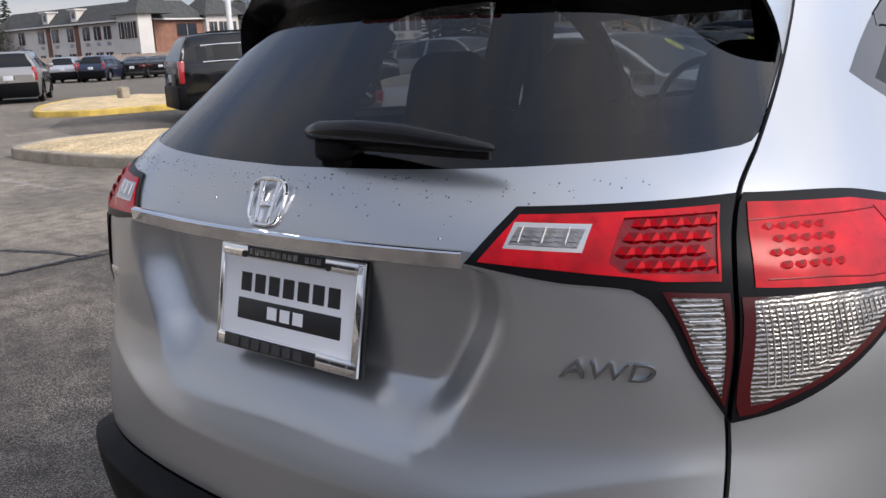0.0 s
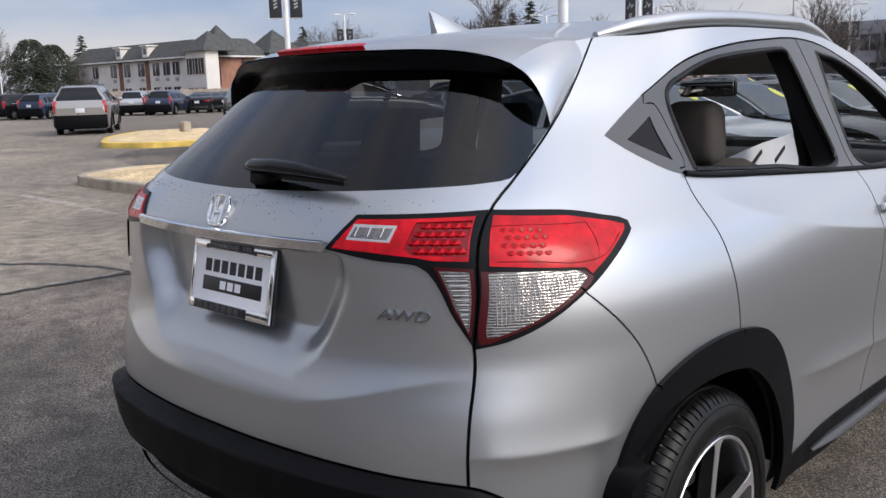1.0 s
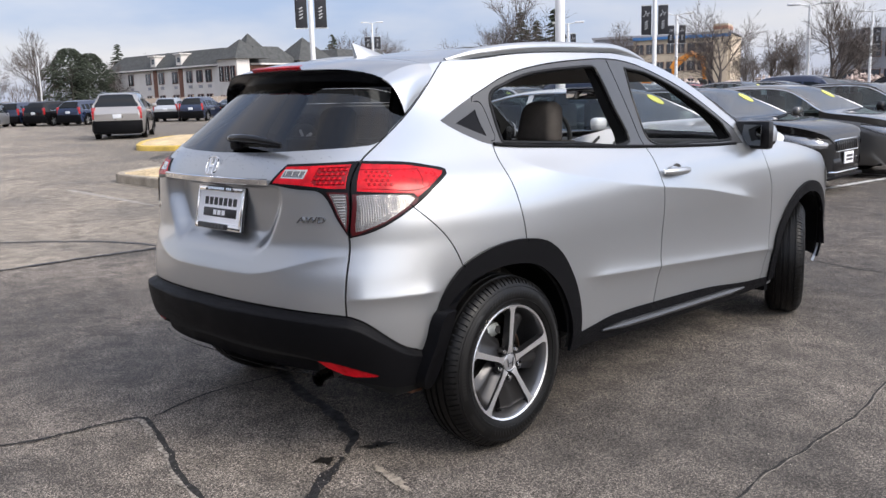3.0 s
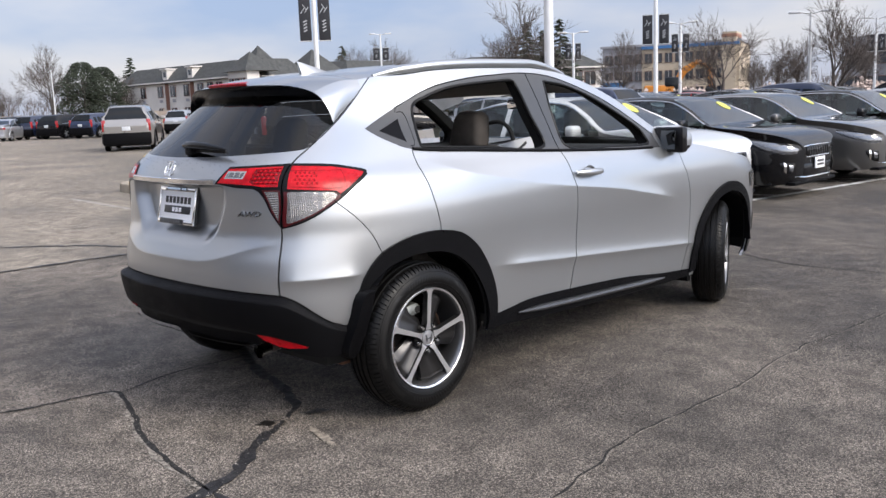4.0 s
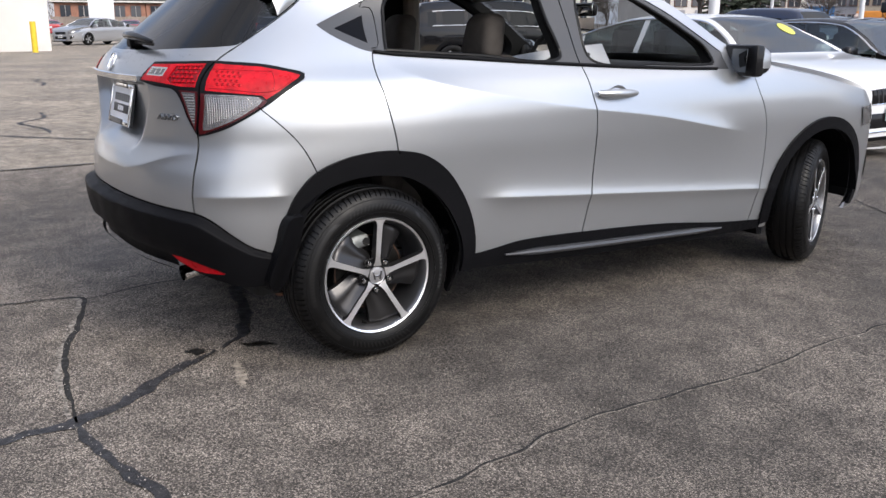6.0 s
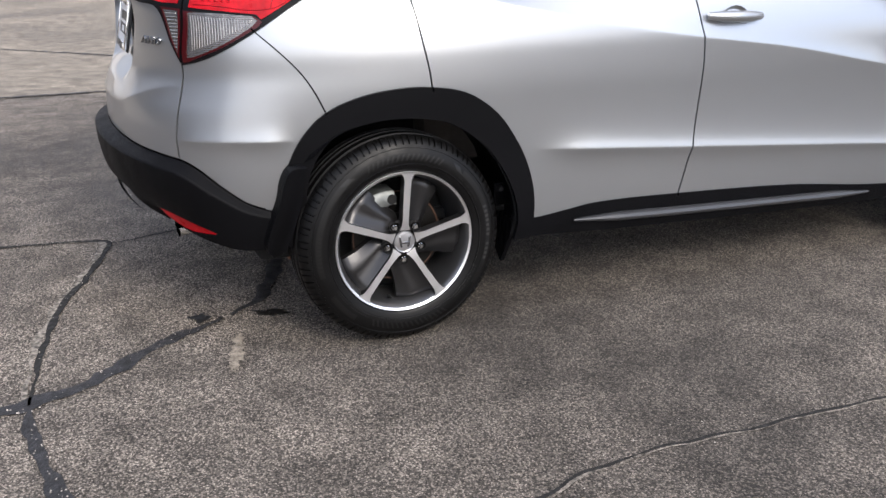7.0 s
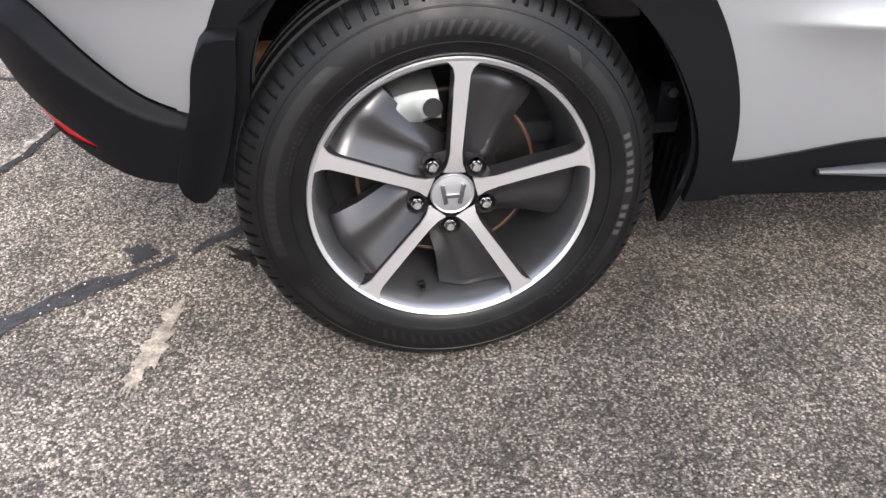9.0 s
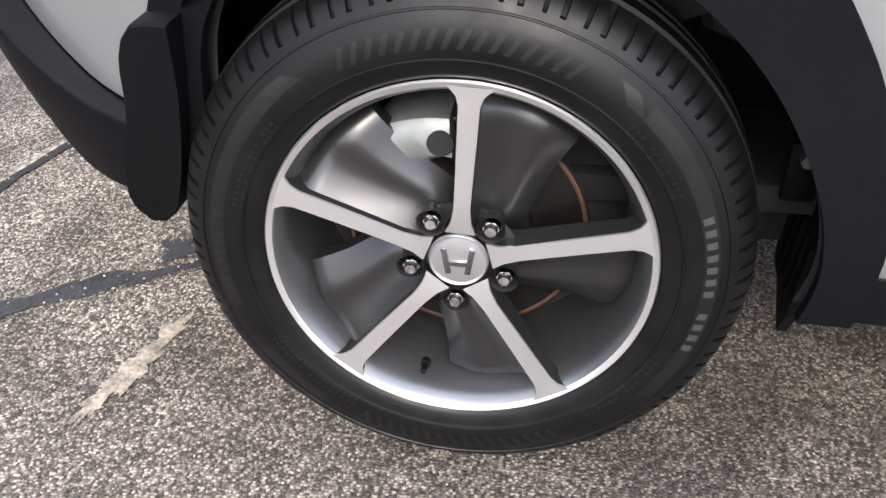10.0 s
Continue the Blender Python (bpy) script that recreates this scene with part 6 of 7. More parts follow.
    for y in wheels_y:
        for side in (1, -1):
            wh = new("wheel")
            wh.parent = ob
            wh.matrix_basis = pose(side * (W - .13), y - L / 2, k["r"], 0, 0, 0 if side > 0 else 180)
            for nm, me in zip(("tyre", "rim", "wheel_dish"), meshes):
                new(nm, me).parent = wh
            a0 = k["r"] + .05
            verts, faces = [], []
            for i in range(17):
                a = math.pi * i / 16
                for x in (W - .02, W - .30):
                    verts.append((side * x, y - L / 2 + a0 * math.cos(a), k["r"] + a0 * math.sin(a)))
            faces = [(2 * i, 2 * i + 2, 2 * i + 3, 2 * i + 1) for i in range(16)]
            obj("wheel_liner", verts, faces, M["dark"], ob)
            verts, faces = [], []
            for i in range(25):
                a = math.pi * (-.06 + 1.12 * i / 24)
                for r_, x in ((k["r"] + .025, W - .10), (k["r"] + .025, W + .002), (k["r"] + .060, W + .010), (k["r"] + .105, W + .004), (k["r"] + .115, W - .05)):
                    verts.append((side * x, y - L / 2 + r_ * math.cos(a), k["r"] + r_ * math.sin(a)))
            faces = [(5 * i + j, 5 * i + 5 + j, 5 * i + 6 + j, 5 * i + 1 + j) for i in range(24) for j in range(4)]
            obj("arch_trim", verts, faces if side < 0 else [q[::-1] for q in faces], PAINT[color] if kind == "sedan" else M["black_plastic"], ob)
    part("underbody", box_bm((W * 1.7, L - .6, .16), (0, 0, .27), .03), M["dark"], ob)
    nose, tailz = L / 2, -L / 2
    bz = float(belt(L - .3))
    for side in (1, -1):
        verts = []
        wf, wr = W * float(plan(L - .12)), W * float(plan(.08))
        low = .52 if kind == "sedan" else .72

        def skin_x(y, z):
            i = int(np.clip(np.searchsorted(ys, y), 1, len(ys) - 1))
            u = (y - ys[i - 1]) / (ys[i] - ys[i - 1])
            xs = [np.interp(z, [q[2] for q in cols[c][:11]], [q[0] for q in cols[c][:11]]) for c in (i - 1, i)]
            return xs[0] + (xs[1] - xs[0]) * u

        def skin_sheet(nm, line, mat, off=.012):
            """A patch on the nose: (y, low, high) along the side, laid on the body."""
            verts, faces = [], []
            for y, z0, z1 in line:
                for u in (0, .25, .5, .75, 1):
                    z = z0 + (z1 - z0) * u
                    x = skin_x(y, z)
                    dx = (skin_x(min(y + .03, L - .002), z) - skin_x(y - .03, z)) / .06
                    ln = math.hypot(1, dx)
                    o_ = off * (1 if 0 < u < 1 else .2)
                    verts.append((side * (x + o_ / ln), y - L / 2 - dx * o_ / ln, z))
            for i in range(len(line) - 1):
                for j in range(4):
                    q = (5 * i + j, 5 * i + 5 + j, 5 * i + 6 + j, 5 * i + 1 + j)
                    faces.append(q if side > 0 else q[::-1])
            return obj(nm, verts, faces, M[mat], ob)
        lift = 0 if kind == "sedan" else .16
        skin_sheet("headlamp", [(L - .035, .625 + lift, .700 + lift), (L - .08, .620 + lift, .725 + lift), (L - .15, .625 + lift, .752 + lift), (L - .25, .650 + lift, .775 + lift), (L - .36, .685 + lift, .795 + lift), (L - .48, .730 + lift, .812 + lift), (L - .62, .790 + lift, .825 + lift)], "lamp_clear")
        skin_sheet("headlamp_brow", [(L - .035, .700 + lift, .712 + lift), (L - .15, .752 + lift, .766 + lift), (L - .36, .795 + lift, .806 + lift), (L - .62, .825 + lift, .832 + lift)], "gloss_black", .014)
        skin_sheet("fog_surround", [(L - .05, .33, .50), (L - .09, .335, .505), (L - .14, .38, .51), (L - .19, .47, .51)], "gloss_black")
        skin_sheet("fog_lamp", [(L - .068, .37, .48), (L - .085, .375, .485), (L - .10, .39, .49)], "lamp_clear", .020)
        skin_sheet("fog_trim", [(L - .125, .36, .505), (L - .14, .385, .51), (L - .15, .40, .512)], "chrome", .020)
        if kind == "sedan":
            part("tail_lamp", box_bm((.42, .10, .14), (side * (wr - .17), tailz + .05, .83), .03), M["lamp_red"], ob)
        else:
            part("tail_lamp", box_bm((.16, .14, .46), (side * (wr - .05), tailz + .10, .98), .04), M["lamp_red"], ob)
        my = (ss1 - .35) - L / 2
        bm = box_bm((.22, .13, .15), (side * (W + .09), my, float(belt(ss1 - .3)) + .10), .05, None, None, 3)
        box_bm((.14, .06, .05), (side * (W - .01), my + .02, float(belt(ss1 - .3)) + .04), .015, bm)
        part("door_mirror", bm, PAINT[color], ob)
        for yy in (.42, .60):
            part("door_handle", box_bm((.025, .20, .03), (side * (W + .004), -L / 2 + L * yy - .32, float(belt(L * yy)) - .11), .008), PAINT[color], ob)
        # bright line under the windows
        wpts = [(side * (W * .965 + .004), y - L / 2, float(belt(y)) + .004) for y in np.linspace(g0 + .1, g1 - .15, 14)]
        v, f = tube(wpts, .010, 6)
        obj("belt_moulding", v, f, M["chrome"], ob)
        if kind == "sedan" or roof_rails:
            apts = []
            for y in np.linspace(g0 + .12, g1 - .06, 22):
                b_, t_ = float(belt(y)), float(top(y))
                w_, bow_ = W * float(plan(y)), t_ - min(b_, t_ - .02)
                e_ = w_ * (1 - .30 * min(1, bow_ / .50) * float(ease(.08, .34, bow_)))
                e_ = e_ if kind == "sedan" else w_ * .945 + (e_ - w_ * .945) * .66
                apts.append((side * (e_ + .006), y - L / 2, b_ + (t_ - b_) * (.885 if kind == "sedan" else .59)))
            v, f = tube(apts, .011, 6)
            obj("window_arch", v, f, M["chrome"], ob)
    gz = .645 if kind == "sedan" else .80
    grille = part("grille", box_bm((.80, .06, .15), (0, nose - .012, gz), .03), M["gloss_black"], ob)
    for i in range(9):
        part("grille_bar", box_bm((.010, .01, .13), (-.32 + .08 * i, nose + .018, gz), 0, None, Matrix.Rotation(radians(20), 4, "Y")), M["satin_grey"], grille, smooth=False)
    v, f = tube([(-.46, nose - .025, gz + .062), (-.28, nose + .012, gz + .080), (.28, nose + .012, gz + .080), (.46, nose - .025, gz + .062), (.38, nose + .0, gz - .075), (-.38, nose + .0, gz - .075), (-.46, nose - .025, gz + .062)], .010, 6)
    obj("grille_frame", v, f[:-2], M["chrome"], ob)
    if kind == "sedan":
        v, f = tube([(-.62, nose - .06, .315), (-.40, nose + .010, .295), (.40, nose + .010, .295), (.62, nose - .06, .315)], .011, 6)
        obj("lower_trim", v, f, M["chrome"], ob)
        part("cabin_tub", box_bm((W * 1.66, ss1 - ws1 + .55, .62), (0, (ss1 + ws1) / 2 - .05 - L / 2, .58), .08), M["cabin_trim"], ob)
        for sx in (-.38, .38):
            for yy in (2.35, 1.45):
                st_ = part("seat_back", box_bm((.48, .14, .50), (sx, yy - L / 2, 1.02), .06), M["seat"], ob)
                part("headrest", box_bm((.25, .09, .16), (sx, yy - .03 - L / 2, 1.31 if yy > 2 else 1.24), .04), M["seat"], st_)
        part("cabin_mirror", box_bm((.22, .03, .06), (0, ss0 + .10 - L / 2, float(top(ss0 + .10)) - .12), .012), M["gloss_black"], ob)
    part("lower_intake", box_bm((.92, .06, .17), (0, nose - .022, .40), .03), M["gloss_black"], ob)
    tag_ = part("front_plate", box_bm((.31, .02, .155), (0, nose + .030, .475), .004), M["white_plate"], ob)
    part("plate_bar", box_bm((.22, .004, .034), (0, nose + .042, .500), .001), M["ink"], tag_, smooth=False)
    part("plate_bar", box_bm((.22, .004, .030), (0, nose + .042, .450), .001), M["ink"], tag_, smooth=False)
    part("rear_plate", box_bm((.31, .02, .155), (0, tailz - .012, .86 if kind != "sedan" else .76), .004), M["paper"], ob)
    part("rear_bumper_trim", box_bm((W * 1.62 if kind == "sedan" else W * 1.80, .14 if kind == "sedan" else .30, .26 if kind == "sedan" else .48), (0, tailz + (.06 if kind == "sedan" else .12), .36 if kind == "sedan" else .47), .05), M["black_plastic"] if kind != "sedan" else PAINT[color], ob)
    part("front_lip", box_bm((W * 1.50, .16, .05), (0, nose - .09, .22), .02), M["black_plastic"], ob)
    if sticker:
        ysk = ss0 + .26
        c = cyl_bm(.10, .10, .004, Matrix.Translation((-W * .42, ysk + .05 - L / 2, float(top(ysk + .05)) + .004)) @ Matrix.Rotation(math.atan2(float(top(ysk + .10)) - float(top(ysk)), .10), 4, "X") @ Matrix.Diagonal((1, 1.25, 1, 1)), 24)
        part("price_sticker", c, M["sticker"], ob, "round yellow windscreen sticker")
    if roof_rails:
        for side in (1, -1):
            v, f = tube([(side * W * .62, y - L / 2, float(top(y)) + .02) for y in np.linspace(.7, 2.7, 8)], .018, 6)
            obj("roof_rail", v, f, M["gloss_black"], ob)
    return ob


EYE0 = Vector((3.0, -2.2, 0))


def polar(az, d, z=0.0):
    a = radians(az)
    return Vector((EYE0.x + d * math.sin(a), EYE0.y + d * math.cos(a), z))


def place(src, x, y, heading, used=set()):
    """Puts the first one itself, then copies; heading: degrees to the left of +y."""
    m = pose(x, y, 0, 0, 0, heading)
    if src.name not in used:
        used.add(src.name)
        src.matrix_basis = m
        return src
    return copy_thing(src, m)


white_sedan = parked_car("sedan", "white", "white sedan with yellow windscreen sticker, parked nose out", True)
black_sedan = parked_car("sedan", "black", "black sedan with yellow windscreen sticker, parked nose out", True)
grey_sedan = parked_car("sedan", "grey", "dark grey sedan with yellow sticker, parked nose out", True)
silver_sedan = parked_car("sedan", "silver", "silver sedan parked in a row")
red_sedan = parked_car("sedan", "red", "dark red sedan parked in a row")
pale_suv = parked_car("suv", "champagne", "large pale silver SUV standing in the lane", roof_rails=True)
dark_suv = parked_car("suv", "black", "large black SUV standing beside the island", roof_rails=True)
blue_suv = parked_car("crossover", "blue", "dark blue crossover parked in a row")
black_cross = parked_car("crossover", "black", "black crossover parked in a row")
white_cross = parked_car("crossover", "white", "white crossover parked in a row")
grey_cross = parked_car("crossover", "silver", "silver grey crossover parked in a row")
grey_suv = parked_car("suv", "grey", "dark grey SUV parked in a row")

# the row with its noses to the line, heading +x
front_row = [(white_sedan, 7.2, -1.45), (black_sedan, 9.85, -1.5), (grey_sedan, 12.6, -1.35), (black_sedan, 15.4, -1.0), (silver_sedan, 18.2, -.6), (grey_sedan, 21.0, -.2), (white_sedan, 23.8, .2), (black_sedan, 26.6, .6)]
for src, y, nose_x in front_row:
    c_ = place(src, nose_x - 4.85 / 2, y, -90 + random.uniform(-1, 1))
    c_.location.z = lie(c_.location.x, y)
    tagged(c_, group="row of cars for sale")
# rows behind, of which the roofs show
for rx, y0, y1, fleet in ((-13.5, 17.0, 46, (black_sedan, blue_suv, grey_sedan, black_cross, silver_sedan)), (-20.5, 24.0, 56, (silver_sedan, black_cross, grey_sedan, white_sedan, red_sedan)), (-33, 38, 70, (grey_sedan, black_cross, silver_sedan, blue_suv, white_sedan)),
                          (-40, 46, 76, (black_sedan, silver_sedan, grey_sedan, white_cross))):
    y, i = y0, 0
    while y < y1:
        if random.random() < .88:
            tagged(place(random.choice(fleet), rx + random.uniform(-.3, .3) + (y - y0) * .10, y, (90 if i % 2 else -90) + random.uniform(-2, 2)), group="rows of parked cars")
        y += 2.8
        i += 1
# the lane and the far rows
place(pale_suv, -31.1, 14.2, 57.5)
place(dark_suv, -14.0, 11.8, -26)
for az, d, src, head in ((-70.6, 76, black_cross, 40), (-69.5, 68, blue_suv, 35), (-68.0, 66, black_cross, 30), (-66.2, 64, blue_suv, 32), (-61.4, 66, grey_cross, 50), (-59.6, 64, blue_suv, 40), (-57.6, 67, black_sedan, 46), (-56.6, 68, black_sedan, 62), (-55.6, 76, silver_sedan, 62),
                          (-54.2, 75, grey_sedan, 60), (-52.6, 76, white_sedan, 60), (-51, 77, black_sedan, 60), (-71.35, 66, silver_sedan, 50), (-72.8, 82, blue_suv, 60), (-74.0, 82, black_sedan, 72), (-75.5, 82, red_sedan, 75), (-77.2, 54, silver_sedan, -150), (-70.9, 92, blue_suv, 80), (-73.2, 100, grey_suv, 80), (-80, 92, red_sedan, 80), (-82, 95, white_sedan, 80)):
    p = polar(az, d)
    tagged(place(src, p.x, p.y, head), group="far rows of parked cars")

# ---- islands ----
M["island"] = material("dry_yellow_turf", (.60, .46, .27), .95, vary=.25, scale=2.5, bump=.02, bump_scale=25, fine=.35)
M["kerb"] = material("weathered_kerb", (.36, .31, .24), .9, vary=.3, scale=3, bump=.004, bump_scale=60, fine=.2)
M["yellow_kerb"] = material("worn_yellow_kerb", (.60, .42, .10), .85, vary=.35, scale=2.0, fine=.2)


def island(pts, kerb, label):
    """A raised bed inside a kerb, outline in order."""
    out = []
    for i, p_ in enumerate(pts):
        q = pts[(i + 1) % len(pts)]
        for u in np.linspace(0, 1, 8)[:-1]:
            out.append(Vector(p_).lerp(Vector(q), u))
    c = sum(out, Vector((0, 0))) / len(out)
    for _ in range(3):
        out = [(out[i - 1] + out[i] * 2 + out[(i + 1) % len(out)]) / 4 for i in range(len(out))]
    ob = thing("traffic_island", label, "island", Matrix.Translation((c.x, c.y, 0)))
    n = len(out)
    verts, faces = [], []
    for f_, z in ((0, 0), (0, .13), (.012, .15), (.15, .15), (.16, .13)):
        for q in out:
            d = (c - q)
            k = min(f_, d.length * .8)
            r = q + d.normalized() * k - c
            verts.append((r.x, r.y, z))
    for lv in range(4):
        for i in range(n):
            faces.append((lv * n + i, lv * n + (i + 1) % n, (lv + 1) * n + (i + 1) % n, (lv + 1) * n + i))
    obj("kerb", verts, faces, M[kerb], ob, smooth=False)
    verts, faces = [], []
    for lv in range(8):
        for i, q in enumerate(out):
            d = c - q
            r = q + d.normalized() * .155 + (d - d.normalized() * .155) * (lv / 8) - c
            verts.append((r.x, r.y, .135 + .16 * math.sin(lv / 8 * math.pi / 2) + .03 * noise.noise((r.x * 1.5, r.y * 1.5, 2))))
    for lv in range(7):
        for i in range(n):
            faces.append((lv * n + i, lv * n + (i + 1) % n, (lv + 1) * n + (i + 1) % n, (lv + 1) * n + i))
    faces.append(tuple(range(7 * n, 8 * n)))
    obj("turf", verts, faces, M["island"], ob)
    return ob


island([(-11.75, 4.35), (-9.4, 4.25), (-6.2, 4.7), (-5.6, 6.6), (-8.6, 8.2), (-12.0, 7.1), (-12.5, 5.6)], "kerb", "low kerbed island with dry yellow turf")
island([(-20.5, 9.2), (-18.9, 9.75), (-18.1, 12.4), (-20.0, 15.6), (-24.2, 15.6), (-26.4, 13.6), (-23.6, 11.0)], "yellow_kerb", "kerbed island with dry turf and yellow kerb")
p = Vector((-21.0, 12.1, 0))
part("stone", box_bm((.30, .26, .34), (0, 0, .40), .06), M["kerb"], thing("marker_stone", "pale marker stone on the island", "stone", Matrix.Translation((p.x, p.y, 0))))

# ---- lamp poles and banners ----
M["pole_white"] = material("white_painted_steel", (.70, .71, .72), .4, .1, vary=.06, scale=4)
M["banner"] = material("black_banner_cloth", (.014, .015, .020), .7, vary=.1)
M["banner_mark"] = material("grey_banner_print", (.35, .36, .38), .7)


def lamp_pole(az, d, top_z, r=.09, banner=None, head=True, label="white steel lamp pole", turn=None):
    p = polar(az, d)
    ob = thing("lamp_pole", label, "lamp pole", Matrix.Translation((p.x, p.y, 0)) @ pose(0, 0, 0, 0, 0, -az if turn is None else turn))
    v, f = tube([(0, 0, 0), (0, 0, top_z * .5), (0, 0, top_z)], [r * 1.15, r, r * .8], 14)
    obj("post", v, f, M["pole_white"], ob)
    part("base_block", cyl_bm(.30, .30, .75, Matrix.Translation((0, 0, .375)), 20), M["kerb"], ob, "round concrete foot")
    if head:
        for sx in (-1, 1):
            v, f = tube([(0, 0, top_z - .1), (sx * .5, 0, top_z + .02)], .035, 8)
            obj("arm", v, f, M["pole_white"], ob)
            part("lamp_head", box_bm((.62, .32, .12), (sx * .78, 0, top_z + .03), .04), M["pole_white"], ob)
    if banner:
        z0, z1, w = banner
        for sx in (-1, 1):
            part("banner_cloth", box_bm((w, .012, z1 - z0), (sx * (w / 2 + r + .05), 0, (z0 + z1) / 2), .002), M["banner"], ob, "black hanging banner with pale marks")
            for kx, kz, a in ((-.18, .18, 35), (.0, .26, -35), (.18, .20, 35)):
                part("banner_mark", box_bm((.045 * w / .7, .006, .42 * (z1 - z0) * .35), (sx * (w / 2 + r + .05) + kx * w, -.011, (z0 + z1) / 2 + kz * (z1 - z0)), 0, None, Matrix.Rotation(radians(a), 4, "Y")), M["banner_mark"], ob, smooth=False)
            for kz in (-.05, -.12, -.19, -.26):
                part("banner_mark", box_bm((.34 * w, .006, .03 * (z1 - z0)), (sx * (w / 2 + r + .05), -.011, (z0 + z1) / 2 + kz * (z1 - z0)), 0, None, Matrix.Rotation(radians(-28), 4, "Y")), M["banner_mark"], ob, smooth=False)
            for z in (z0 + .02, z1 - .02):
                v, f = tube([(0, 0, z), (sx * (w + r + .10), 0, z)], .014, 6)
                obj("banner_rod", v, f, M["pole_white"], ob)
    return ob


def zel(el, d):
    return 1.28 + d * math.tan(radians(el))


lamp_pole(-52.75, 34, 9.0, .09, (zel(4.35, 34), zel(7.15, 34), .44), label="white lamp pole with two black banners", turn=50)
lamp_pole(-48.7, 89, zel(4.6, 89), .10, (zel(2.95, 89), zel(3.75, 89), .62))
lamp_pole(-37.4, 17.2, 9.5, .088, label="thick white lamp pole")
lamp_pole(-31.14, 43.4, 10.0, .10, (zel(3.24, 43.4), zel(5.08, 43.4), .46), label="white lamp pole with two black banners")
lamp_pole(-29.74, 59.4, zel(4.45, 59.4), .10, (zel(2.66, 59.4), zel(3.80, 59.4), .40), label="white lamp pole with two black banners")
lamp_pole(-36.36, 63.4, zel(4.2, 63.4), .10, (zel(2.52, 63.4), zel(3.55, 63.4), .38), label="white lamp pole with two black banners")
lamp_pole(-22.2, 49.5, zel(4.6, 49.5), .08)
lamp_pole(-18.8, 70, zel(4.0, 70), .09, (zel(2.1, 70), zel(3.1, 70), .45), label="white lamp pole with two black banners")
lamp_pole(-68.6, 88, zel(2.9, 88), .05, head=False)

# ---- bare trees and conifers ----
M["bark"] = material("grey_bark", (.085, .073, .066), .95, vary=.25, scale=6)
M["twig"] = material("brown_twigs", (.105, .088, .078), .95, per_island=.3)
M["needle"] = material("dark_needles", (.040, .050, .032), .9, per_island=.45)


def bare_tree_meshes(seed, height, spread):
    rnd = random.Random(seed)
    tv, tf, wv, wf = [], [], [], []

    def limb(p, d, length, r, depth):
        n_ = 4 if depth < 3 else 3
        pts, rad = [p.copy()], [r]
        q, dd = p.copy(), d.copy()
        for i in range(n_):
            dd = (dd + Vector((rnd.uniform(-1, 1), rnd.uniform(-1, 1), rnd.uniform(-.35, .75))) * .17).normalized()
            q = q + dd * length / n_
            pts.append(q.copy())
            rad.append(r * (1 - .5 * (i + 1) / n_))
        seg = 8 if depth == 0 else 5 if depth < 3 else 3
        v, f = tube(pts, rad, seg)
        dv, df = (tv, tf) if depth < 2 else (wv, wf)
        o = len(dv)
        dv.extend(v)
        df.extend(tuple(i + o for i in g_) for g_ in f)
        if depth >= 5:
            return
        kids = (5, 5, 4, 3, 2)[depth]
        for i in range(kids):
            u = rnd.uniform(.35, 1.0) if depth else rnd.uniform(.45, 1.0)
            idx = min(n_, max(1, int(round(u * n_))))
            az_ = rnd.uniform(0, 2 * math.pi)
            tilt = rnd.uniform(.35, .95) * (spread if depth == 0 else 1)
            side = dd.orthogonal().normalized()
            side.rotate(Matrix.Rotation(az_, 3, dd))
            nd = (dd * math.cos(tilt) + side * math.sin(tilt) + Vector((0, 0, .12))).normalized()
            limb(pts[idx], nd, length * rnd.uniform(.55, .78), max(.016, rad[idx] * rnd.uniform(.52, .70)), depth + 1)
        limb(pts[-1], dd, length * .7, rad[-1] * .85, depth + 1)
    limb(Vector((0, 0, 0)), Vector((0, 0, 1)), height * .36, height * .026, 0)
    top_ = max(v.z for v in wv)
    k = height / top_
    sc = lambda vs: [(v.x * k, v.y * k, v.z * k) for v in vs]
    return sc(tv), tf, sc(wv), wf


def bare_tree(seed, height, spread, label):
    ob = thing("bare_tree", label, "tree")
    a, b, c, d = bare_tree_meshes(seed, height, spread)
    obj("trunk", a, b, M["bark"], ob)
    obj("crown", c, d, M["twig"], ob, "leafless twigs")
    return ob


